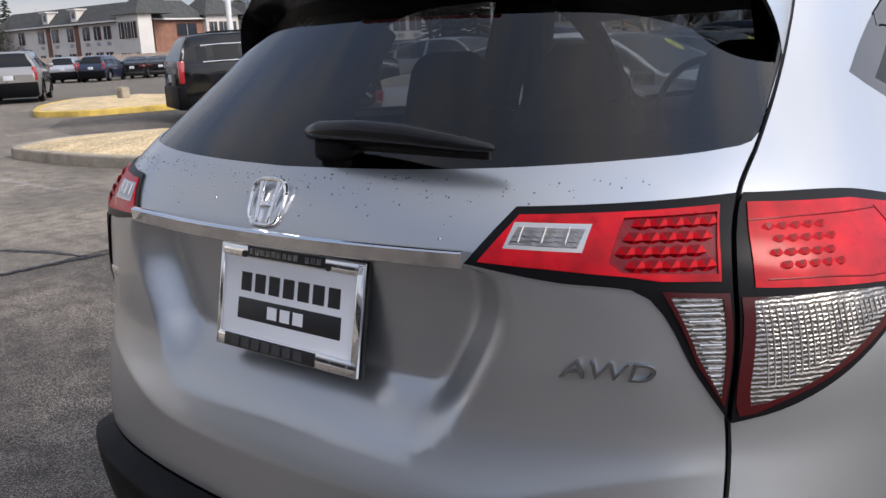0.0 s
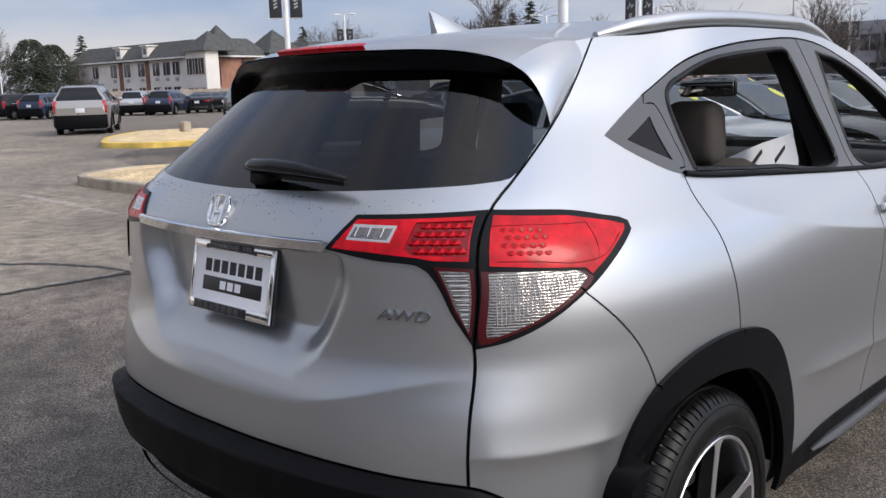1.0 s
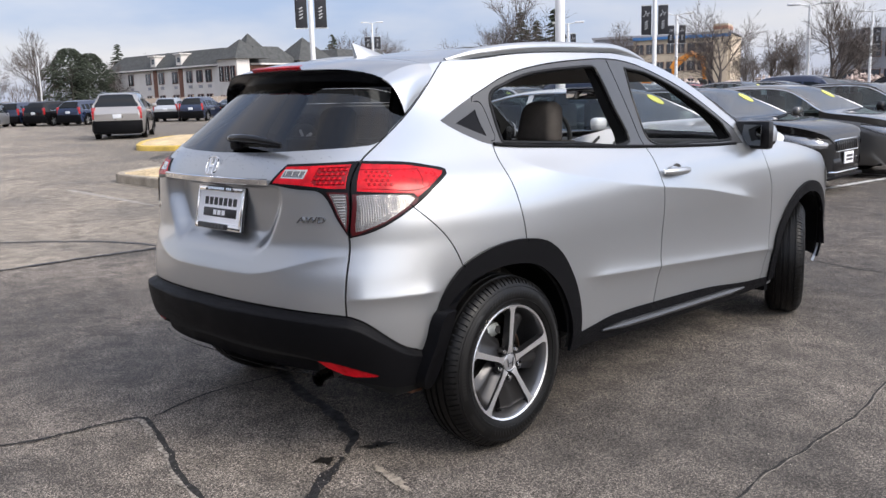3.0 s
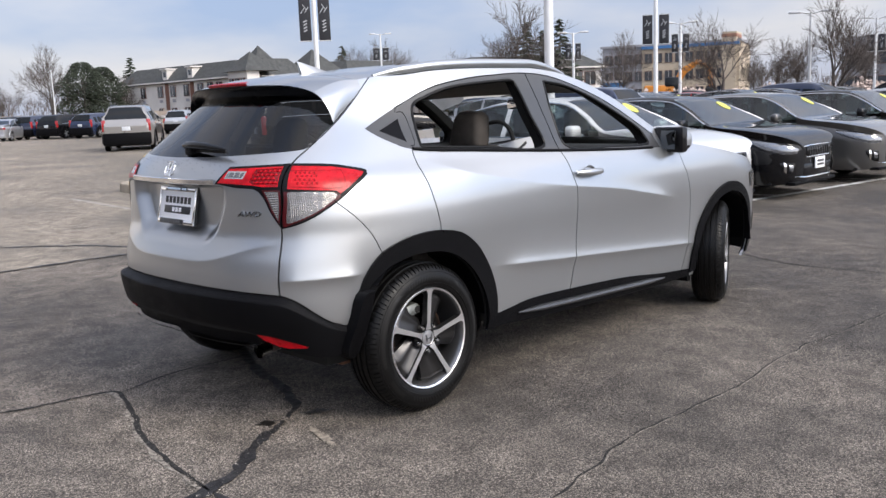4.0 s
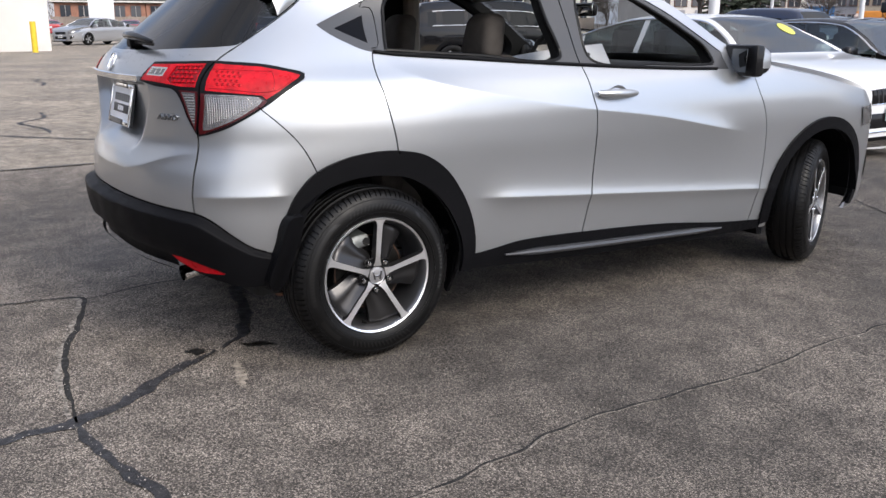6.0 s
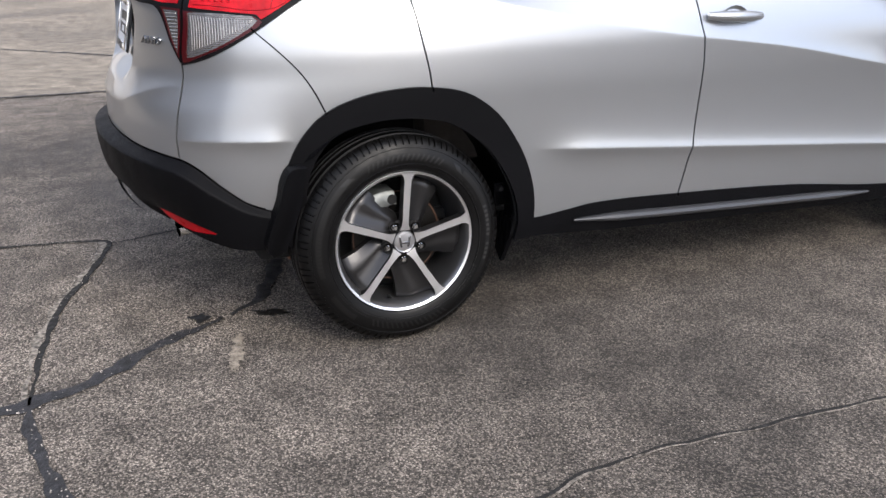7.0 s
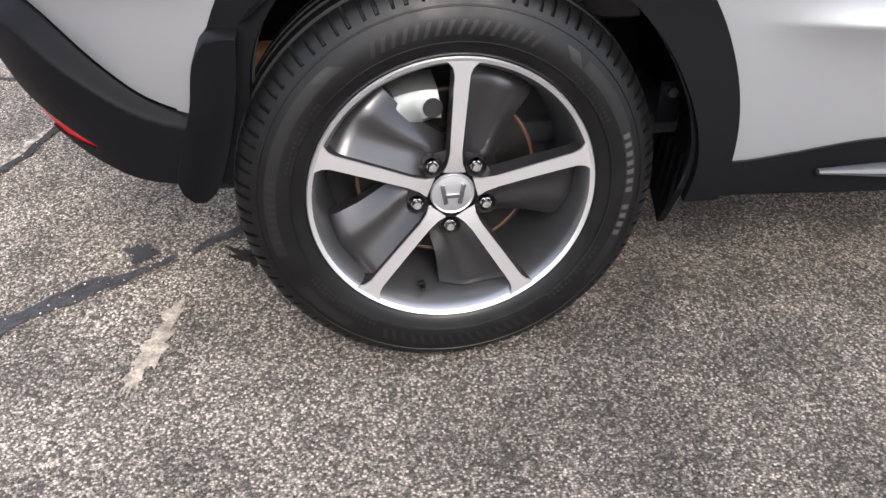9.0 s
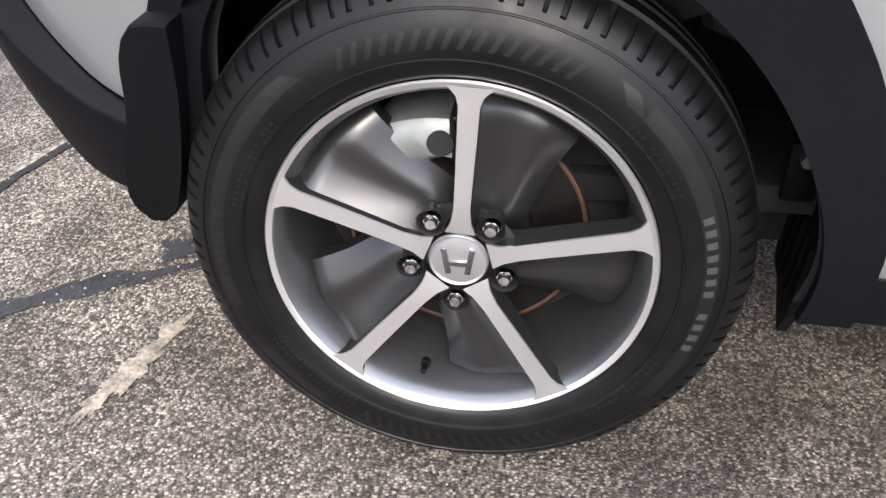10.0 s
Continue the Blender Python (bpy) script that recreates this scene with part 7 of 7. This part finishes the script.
def conifer(seed, height, width, label, density, clump, broad=False):
    rnd = random.Random(seed)
    ob = thing("conifer", label, "tree")
    v, f = tube([(0, 0, 0), (0, 0, height * .96)], [height * .022, .02], 7)
    obj("trunk", v, f, M["bark"], ob)
    vs, fs = [], []
    boughs = []
    if not broad:
        for tier in range(30):
            u = (tier / 29) ** .9
            for k in range(int(11 - 6 * u)):
                boughs.append((min(1, max(0, u + rnd.uniform(-.012, .012))), rnd.uniform(0, 2 * math.pi), rnd.uniform(.70, 1.12)))
    for i in range(density):
        if broad:
            u = rnd.random() ** .75
            reach = width * math.sqrt(max(0, 1 - (1.9 * u - .75) ** 2 / 1.35)) * (.8 + .3 * noise.noise((u * 5, seed, 3))) + .12
            a, r = rnd.uniform(0, 2 * math.pi), reach * rnd.uniform(.35, 1.0)
        else:
            u, a, far = rnd.choice(boughs)
            reach = (width * (1 - u) ** .92 + .10) * far
            r = reach * rnd.uniform(.10, 1.0)
            a += rnd.gauss(0, .07)
        z = height * (.08 + .92 * min(1, max(0, u)))
        c = Vector((r * math.cos(a), r * math.sin(a), z - (.18 if broad else .34) * r + (0 if broad else .14 * r * r / max(.3, reach))))
        s_ = rnd.uniform(.30, .85) * clump * height / 9
        out = Vector((math.cos(a), math.sin(a), -.25))
        side = Vector((-math.sin(a), math.cos(a), rnd.uniform(-.3, .3)))
        o = len(vs)
        tip = c + out * s_
        vs += [c - side * s_ * .35, tip - side * s_ * .12, tip + side * s_ * .12, c + side * s_ * .35, c + Vector((0, 0, s_ * .25)), c - Vector((0, 0, s_ * .30))]
        fs += [(o, o + 1, o + 4), (o + 1, o + 2, o + 4), (o + 2, o + 3, o + 4), (o, o + 5, o + 1), (o + 1, o + 5, o + 2), (o + 2, o + 5, o + 3)]
    obj("crown", vs, fs, M["needle"], ob, "dark green needles", smooth=False)
    return ob


trees = [bare_tree(11, 10, .9, "tall leafless tree with fine twigs"), bare_tree(23, 10, 1.1, "spreading leafless tree with fine twigs"), bare_tree(37, 10, .8, "leafless street tree with fine twigs")]
firs = [conifer(3, 9, 3.3, "dark green fir tree", 5200, .42), conifer(8, 9, 4.2, "broad dark evergreen tree", 5200, .42, True)]


def plant(src, az, d, height, base, turn=0):
    p_ = polar(az, d)
    k = height / base
    m = Matrix.Translation(p_) @ Matrix.Rotation(radians(turn), 4, "Z")
    if src.name not in plant.used:
        plant.used.add(src.name)
        src.matrix_basis = m @ Matrix.Scale(k, 4)
        return src
    c = copy_thing(src, m)
    c.scale = (k, k, k)
    return c


plant.used = set()
for az, d, top_el, kind, turn in ((-68.9, 92, 4.6, 1, 10), (-64.5, 118, 2.7, 0, 50), (-62.2, 128, 3.0, 2, 80), (-60.2, 130, 3.2, 1, 200), (-48.9, 120, 4.5, 1, 120), (-50.4, 124, 4.1, 0, 20), (-47.6, 122, 4.2, 2, 300), (-40.2, 55, 6.9, 0, 70), (-43.1, 120, 3.6, 2, 10), (-33.1, 61, 4.4, 1, 150), (-27.4, 53, 5.3, 2, 30), (-21.0, 48, 5.9, 1, 260),
                              (-24.2, 85, 3.4, 0, 90), (-23.0, 80, 3.6, 2, 140), (-19.4, 80, 3.7, 2, 140), (-17.1, 92, 3.4, 0, 190), (-25.6, 120, 2.6, 1, 5), (-14.6, 70, 4.6, 1, 45), (-71.2, 120, 2.3, 2, 75), (-46.4, 135, 2.9, 0, 15), (-25.2, 130, 2.3, 2, 60), (-20.6, 130, 2.4, 0, 100), (-18.4, 135, 2.2, 1, 300), (-66.7, 130, 2.8, 0, 222)):
    tagged(plant(trees[kind], az, d, zel(top_el, d), 10, turn), group="bare trees round the lot")
for az, d, top_el, kind in ((-66.9, 92, 3.35, 1), (-65.8, 95, 3.05, 1), (-64.14, 125, 3.5, 0), (-39.3, 70, 4.95, 0), (-37.2, 70, 5.05, 0), (-38.3, 71, 4.4, 0), (-51.2, 130, 3.9, 0), (-61.0, 135, 2.9, 0)):
    tagged(plant(firs[kind], az, d, zel(top_el, d), 9, az * 7), group="evergreens round the lot")

# ---- buildings ----
M["white_wall"] = material("white_stucco", (.62, .59, .555), .85, vary=.10, scale=.5)
M["brick_wall"] = material("red_brick", (.29, .145, .10), .9, vary=.2, scale=1.5, fine=.2, bump_scale=12)
M["tan_wall"] = material("tan_brick", (.48, .40, .30), .9, vary=.12, scale=.6)
M["grey_wall"] = material("grey_concrete", (.30, .30, .32), .85, vary=.12, scale=.4)
M["shingle"] = material("dark_shingles", (.060, .062, .060), .9, vary=.2, scale=2, fine=.25, bump_scale=9)
M["house_glass"] = material("dark_house_glass", (.03, .035, .045), .08, 0, .5)
M["fence_wood"] = material("weathered_fence", (.30, .25, .21), .9, vary=.25, scale=.9)
M["teal_band"] = material("blue_panel", (.05, .16, .36), .6, vary=.1)
M["brown_trim"] = material("brown_trim", (.16, .075, .05), .8)


def frame_of(p, q):
    """A frame with its origin at p, x along to q, y away behind, z up."""
    d = (q - p)
    return Matrix.Translation(p) @ Matrix.Rotation(math.atan2(d.y, d.x), 4, "Z"), d.length


def window_on(parent, x, z, w, h, y=0.0, name="window", sill_=True):
    wn_ = new(name)
    wn_.parent = parent
    wn_.matrix_basis = Matrix.Translation((x, y, z))
    part("frame", box_bm((w + .10, .10, h + .10), (0, -.03, 0), .0), M["brown_trim"], wn_, smooth=False)
    part("pane", box_bm((w, .06, h), (0, -.07, 0), .0), M["house_glass"], wn_, smooth=False)
    part("mullion", box_bm((.035, .04, h), (0, -.11, 0), .0), M["white_wall"], wn_, smooth=False)
    return wn_


def roof_prism(name, w, dpt, z0, h, parent, mat="shingle", over=.4, hip=1.6, y0=0.0, x0=0.0):
    a = [(-over, -over), (w + over, -over), (w + over, dpt + over), (-over, dpt + over)]
    b = [(hip, hip), (w - hip, hip), (w - hip, dpt - hip), (hip, dpt - hip)]
    verts = [(x + x0, y + y0, z0) for x, y in a] + [(x + x0, y + y0, z0 + h) for x, y in b] + [(x + x0, y + y0, z0 - .25) for x, y in a]
    faces = [(0, 1, 5, 4), (1, 2, 6, 5), (2, 3, 7, 6), (3, 0, 4, 7), (4, 5, 6, 7), (8, 9, 1, 0), (9, 10, 2, 1), (10, 11, 3, 2), (11, 8, 0, 3)]
    return obj(name, verts, faces, M[mat], parent, smooth=False)


def tower(parent, x, w, z1, peak, mat="white_wall"):
    part("tower_wall", box_bm((w, 1.6, z1), (x, .2, z1 / 2)), M[mat], parent, smooth=False)
    o = .5
    verts = [(x - w / 2 - o, -.6 - o, z1), (x + w / 2 + o, -.6 - o, z1), (x + w / 2 + o, w - .6 + o, z1), (x - w / 2 - o, w - .6 + o, z1), (x, w / 2 - .6, peak)]
    obj("tower_roof", verts, [(0, 1, 4), (1, 2, 4), (2, 3, 4), (3, 0, 4), (3, 2, 1, 0)], M["shingle"], parent, smooth=False)
    for k in (-.30, 0, .30):
        window_on(parent, x + k * w, z1 - 1.5, w * .21, 1.5, -.6)
        window_on(parent, x + k * w, z1 - 4.4, w * .19, 1.3, -.6)


def along(az0, d0, az1, d1, az):
    """How far along the front from one end to the other the bearing az lies, 0 to 1."""
    p, q = polar(az0, d0), polar(az1, d1)
    a = radians(az)
    n_ = Vector((math.cos(a), -math.sin(a), 0))
    o = Vector((EYE0.x, EYE0.y, 0))
    return (o - p).dot(n_) / (q - p).dot(n_)


def long_house(az0, d0, az1, d1, eave, ridge, depth, wall, label, wins, storeys=2, dormers=(), strips=(), wide=1.1):
    """A house front between two bearings; windows, dormers and brown strips by bearing."""
    m, w = frame_of(polar(az0, d0), polar(az1, d1))
    at = lambda az: w * along(az0, d0, az1, d1, az)
    ob = thing("apartment_house", label, "house", m)
    part("wall", box_bm((w, depth, eave), (w / 2, depth / 2, eave / 2)), M[wall], ob, smooth=False)
    roof_prism("roof", w, depth, eave, ridge - eave, ob, hip=min(1.4, depth * .3))
    for az in wins:
        for s_ in range(storeys):
            window_on(ob, at(az), eave - 1.15 - 2.6 * s_, wide, 1.25)
        part("wall_vent", box_bm((.62, .10, .34), (at(az) + .1, -.04, eave - 2.25)), M["grey_wall"], ob, smooth=False)
    for az in strips:
        part("brown_panel", box_bm((.75, .08, eave), (at(az), -.05, eave / 2)), M["brown_trim"], ob, smooth=False)
    part("gutter", box_bm((w + .8, .16, .16), (w / 2, -.46, eave - .08)), M["white_wall"], ob, smooth=False)
    for az in dormers:
        dm = new("dormer")
        dm.parent = ob
        dm.matrix_basis = Matrix.Translation((at(az), .1, eave + .15)) @ Matrix.Scale(.82, 4)
        part("dormer_wall", box_bm((1.3, 1.9, 1.5), (0, .6, .75)), M["white_wall"], dm, smooth=False)
        part("dormer_pane", box_bm((.7, .05, .7), (0, -.37, .8)), M["house_glass"], dm, smooth=False)
        part("dormer_roof", box_bm((1.7, 2.3, .18), (0, .5, 1.58)), M["white_wall"], dm, smooth=False)
    return ob, w


h1, w1 = long_house(-64.71, 120, -58.1, 98.5, 5.2, 7.0, 10, "white_wall", "long white two-storey house with dark mansard roof", (-63.5, -62.5, -61.75, -60.95, -60.1, -59.5, -58.95), dormers=(-62.1, -60.6), strips=(-62.1, -60.6))
tower(h1, w1 + 1.75, 3.5, 5.6, 7.7)
h2, w2 = long_house(-56.35, 98.5, -53.55, 102, 5.2, 7.1, 10, "brick_wall", "red brick house wing with dark roof", (-54.5,), wide=2.4)
verts = [(w2 * .45, 5, 6.9), (w2 * .95, 5, 6.9), (w2 * .95, 8, 6.9), (w2 * .45, 8, 6.9), (w2 * .7, 6.5, 8.9)]
obj("roof_turret", verts, [(0, 1, 4), (1, 2, 4), (2, 3, 4), (3, 0, 4), (3, 2, 1, 0)], M["shingle"], h2, smooth=False)
tower(h2, w2 + 2.2, 4.3, 5.5, 8.2)
long_house(-50.9, 104, -47.3, 112, 5.2, 6.9, 10, "white_wall", "white house wing with dark mansard roof", (-50.3, -49.4, -48.5, -47.8))
long_house(-43.5, 84, -34.7, 90, 4.5, 5.7, 10, "white_wall", "low white apartment block behind the parked cars", (-42.8, -41.8, -40.8, -39.8, -38.8, -37.8, -36.9, -36.2, -35.4))
m, w = frame_of(polar(-34.64, 147), polar(-26.42, 143))
hotel = thing("hotel_block", "tan brick hotel block with flat roof", "building", m)
HZ = zel(3.10, 145)
part("wall", box_bm((w * .30, 14, HZ), (w * .15, 7, HZ / 2)), M["grey_wall"], hotel, smooth=False)
part("wall", box_bm((w * .70, 14, HZ - .1), (w * .65, 6.9, HZ / 2)), M["tan_wall"], hotel, smooth=False)
part("roof", box_bm((w + .6, 14.6, .35), (w / 2, 7, HZ + .17)), M["grey_wall"], hotel, smooth=False)
part("blue_fascia", box_bm((w * .70, .3, .45), (w * .65, -.35, HZ - .25)), M["teal_band"], hotel, smooth=False)
part("stair_tower", box_bm((w * .10, 6, zel(3.72, 143)), (w * .93, 2.6, zel(3.72, 143) / 2)), M["tan_wall"], hotel, smooth=False)
part("tower_band", box_bm((w * .104, 6.2, .5), (w * .93, 2.6, zel(3.5, 143))), M["brick_wall"], hotel, smooth=False)
for i in range(12):
    for j in range(3):
        window_on(hotel, w * (.05 + .075 * i), HZ - 1.9 - 2.7 * j, 1.1, 1.4, -.12)
m, w = frame_of(polar(-20.5, 95), polar(-9.0, 88))
office = thing("office_block", "long grey office block with dark window bands", "building", m)
part("wall", box_bm((w, 15, zel(3.0, 95)), (w / 2, 7.5, zel(3.0, 95) / 2)), M["grey_wall"], office, smooth=False)
for j in range(2):
    for i in range(9):
        window_on(office, w * (i + .5) / 9, 1.7 + 2.6 * j, w / 9 * .8, 1.4, 0)
m, w = frame_of(polar(-34.6, 96), polar(-33.2, 96))
shed = thing("blue_shed", "low shed with a blue front", "building", m)
part("wall", box_bm((w, 6, 2.9), (w / 2, 3, 1.45)), M["teal_band"], shed, smooth=False)
part("roof", box_bm((w + .4, 6.4, .25), (w / 2, 3, 3.0)), M["grey_wall"], shed, smooth=False)
# brick houses at the far side
long_house(-79.8, 112, -74.75, 112, 3.6, 6.7, 12, "brick_wall", "brick house with tall dark mansard roof and dormers", (-79.2, -78.2, -77.2, -76.2, -75.3), storeys=1, dormers=(-78.6, -77.0, -76.0))
long_house(-74.7, 112, -72.05, 114, 3.6, 5.3, 10, "brick_wall", "low brick house wing with dark roof", (-74.2, -73.6, -73.0, -72.5), storeys=1)
p = polar(-77.2, 100)
truck = thing("box_truck", "white box truck behind the fence", "truck", Matrix.Translation((p.x, p.y, 0)) @ pose(0, 0, 0, 0, 0, 78))
part("cargo_box", box_bm((2.4, 7.5, 2.6), (0, 0, 2.2), .05), PAINT["white"], truck)
part("cab", box_bm((2.3, 2.0, 1.9), (0, 5.0, 1.55), .3), PAINT["white"], truck)
part("chassis", box_bm((1.8, 9.5, .5), (0, .8, .6), .05), M["dark"], truck)
m, w = frame_of(polar(-80, 98), polar(-46, 98))
for i, (a0, a1, d0, d1, n_) in enumerate(((-80, -66, 104, 94, 60), (-66, -47, 94, 96, 80))):
    m, w = frame_of(polar(a0, d0), polar(a1, d1))
    fence = thing("board_fence", "weathered grey-brown board fence", "fence", m)
    for k in range(n_):
        part("board", box_bm((w / n_ * .96, .04, 1.75 + .05 * math.sin(k * 1.7)), (w * (k + .5) / n_, 0, .9)), M["fence_wood"], fence, smooth=False)
    for k in range(0, n_, 5):
        part("post", box_bm((.12, .12, 1.95), (w * k / n_, .08, .975)), M["fence_wood"], fence, smooth=False)

# the service building with its yellow guard posts
m, w = frame_of(Vector((-42.5, -34, 0)), Vector((-39.5, 8.5, 0)))
m = Matrix.Translation(Vector((-39.5, 7.5, 0))) @ Matrix.Rotation(radians(-86), 4, "Z") @ Matrix.Diagonal((1, 1, 1, 1))
shop = thing("service_building", "white service building with roll-up garage doors", "building", Matrix.Translation((-38.5, -14.5, 0)))
part("wall", box_bm((9, 40, 2.9), (-4.5, 0, 1.45)), M["white_wall"], shop, smooth=False)
part("fascia", box_bm((9.2, 40.2, 1.0), (-4.5, 0, 3.4)), M["white_wall"], shop, smooth=False)
part("roof", box_bm((9.4, 40.4, .3), (-4.5, 0, 4.05)), M["grey_wall"], shop, smooth=False)
M["red_pane"] = material("dark_red_pane", (.10, .015, .02), .15, spec=.4)
for i in range(5):
    part("garage_door", box_bm((.10, 4.0, 2.5), (.02, -14 + 7 * i, 1.25), .02), M["pole_white"], shop)
    for k in (-1.3, 0, 1.3):
        part("door_window", box_bm((.04, 1.2, .42), (.08, -14 + 7 * i + k, 2.25), .01), M["red_pane"], shop)
M["bollard"] = material("yellow_post_paint", (.68, .48, .03), .55, vary=.1)
for y in (-8.4, -1.6, .3, 1.6, 4.6):
    part("post", cyl_bm(.12, .12, 1.25, Matrix.Translation((0, 0, .625)), 18), M["bollard"], thing("guard_post", "yellow painted steel guard post", "bollard", Matrix.Translation((-36.9, y, 0)), group="yellow guard posts"))

# ---- excavator and rubble ----
M["digger"] = material("orange_machine_paint", (.55, .20, .02), .5, vary=.12, scale=1.5)
p = polar(-30.75, 90)
dig = thing("excavator", "orange tracked excavator with raised arm", "excavator", Matrix.Translation(p) @ pose(0, 0, 0, 0, 0, 32))
part("track", box_bm((3.6, .6, .9), (0, -1.1, .45), .3), M["dark"], dig)
part("track", box_bm((3.6, .6, .9), (0, 1.1, .45), .3), M["dark"], dig)
part("machine_house", box_bm((3.0, 2.4, 1.3), (-.5, 0, 1.7), .15), M["digger"], dig)
part("cab", box_bm((1.3, 1.0, 1.6), (.6, -.7, 2.3), .12), M["car_glass"], dig)
v, f = tube([(.8, .3, 2.0), (1.7, .3, 3.6), (3.1, .3, 4.5)], [.34, .42, .26], 6)
obj("boom", v, f, M["digger"], dig)
v, f = tube([(3.0, .3, 4.6), (4.2, .3, 3.9), (4.4, .3, 2.0)], [.26, .30, .18], 6)
obj("dipper_arm", v, f, M["digger"], dig)
part("bucket", box_bm((.9, 1.0, .9), (4.2, .3, 1.5), .2), M["dark"], dig)
M["rubble"] = material("broken_concrete_rubble", (.42, .34, .30), .95, per_island=.6)
rb = random.Random(5)
vs, fs = [], []
for i in range(7000):
    az = rb.uniform(-32, -12)
    d = rb.uniform(70, 84)
    pp = polar(az, d)
    hgt = 2.6 * (.5 + .5 * noise.noise((az * .6, 1.0, 0))) * (1 - abs(d - 77) / 7.5) + .55
    c = Vector((pp.x, pp.y, rb.random() * hgt))
    s_ = rb.uniform(.06, .30)
    o = len(vs)
    for k in range(6):
        dirv = (Vector((1, 0, 0)), Vector((-1, 0, 0)), Vector((0, 1, 0)), Vector((0, -1, 0)), Vector((0, 0, 1)), Vector((0, 0, -1)))[k]
        vs.append(c + dirv * s_ * rb.uniform(.4, 1))
    fs += [(o, o + 2, o + 4), (o + 2, o + 1, o + 4), (o + 1, o + 3, o + 4), (o + 3, o, o + 4), (o + 2, o, o + 5), (o + 1, o + 2, o + 5), (o + 3, o + 1, o + 5), (o, o + 3, o + 5)]
tagged(obj("rubble", vs, fs, M["rubble"], smooth=False), "heaps of broken concrete and bricks", "rubble", kind="stuff")
# bare woods on the skyline
M["woods"] = material("far_bare_woods", (.11, .090, .080), .95, per_island=.35)
vs, fs = [], []
for i in range(11000):
    az = rb.uniform(-100, 10)
    d = rb.uniform(165, 200)
    pp = polar(az, d)
    hgt = 5.2 + 2.6 * noise.noise((az * .35, 4.0, 0)) + 1.4 * noise.noise((az * 1.6, 9.0, 0))
    z = rb.random() ** .6 * hgt
    s_ = rb.uniform(.5, 1.3)
    o = len(vs)
    a = rb.uniform(0, 3.1)
    dx, dy = math.cos(a) * .045, math.sin(a) * .045
    lean = Vector((rb.uniform(-.8, .8), rb.uniform(-.8, .8), rb.uniform(1.0, 2.2))) * s_
    c = Vector((pp.x, pp.y, max(0, z - 1)))
    vs += [c + Vector((dx, dy, 0)), c - Vector((dx, dy, 0)), c + lean]
    fs.append((o, o + 1, o + 2))
    vs += [c + lean * .4 + Vector((dy, dx, 0)), c + lean * .4 - Vector((dy, dx, 0)), c + lean * .4 + Vector((-lean.y, lean.x, lean.z)) * .7]
    fs.append((o + 3, o + 4, o + 5))
tagged(obj("woods", vs, fs, M["woods"], smooth=False), "bare winter woods on the skyline", "woods", kind="stuff")

# ---- unseen building added to close the lot behind and darken reflections ----
M["dark_glazing"] = material("dark_glazing", (.018, .020, .024), .06, 0, .3, spec=.4)
hall = thing("showroom", "long dark-glazed backdrop building with a pale fascia, added unseen behind", "building", Matrix.Translation((-9, -21, 0)))
part("wall", box_bm((52, 10, 5.2), (0, -5.1, 2.6)), M["grey_wall"], hall, smooth=False)
part("fascia", box_bm((52.6, .5, 1.3), (0, .15, 4.9)), M["grey_wall"], hall, smooth=False)
part("roof", box_bm((52.4, 10.2, .3), (0, -5.1, 5.4)), M["shingle"], hall, smooth=False)
for i in range(20):
    part("glazing", box_bm((2.35, .06, 3.5), (-24.7 + 2.6 * i, .02, 2.1), .01), M["dark_glazing"], hall, smooth=False)
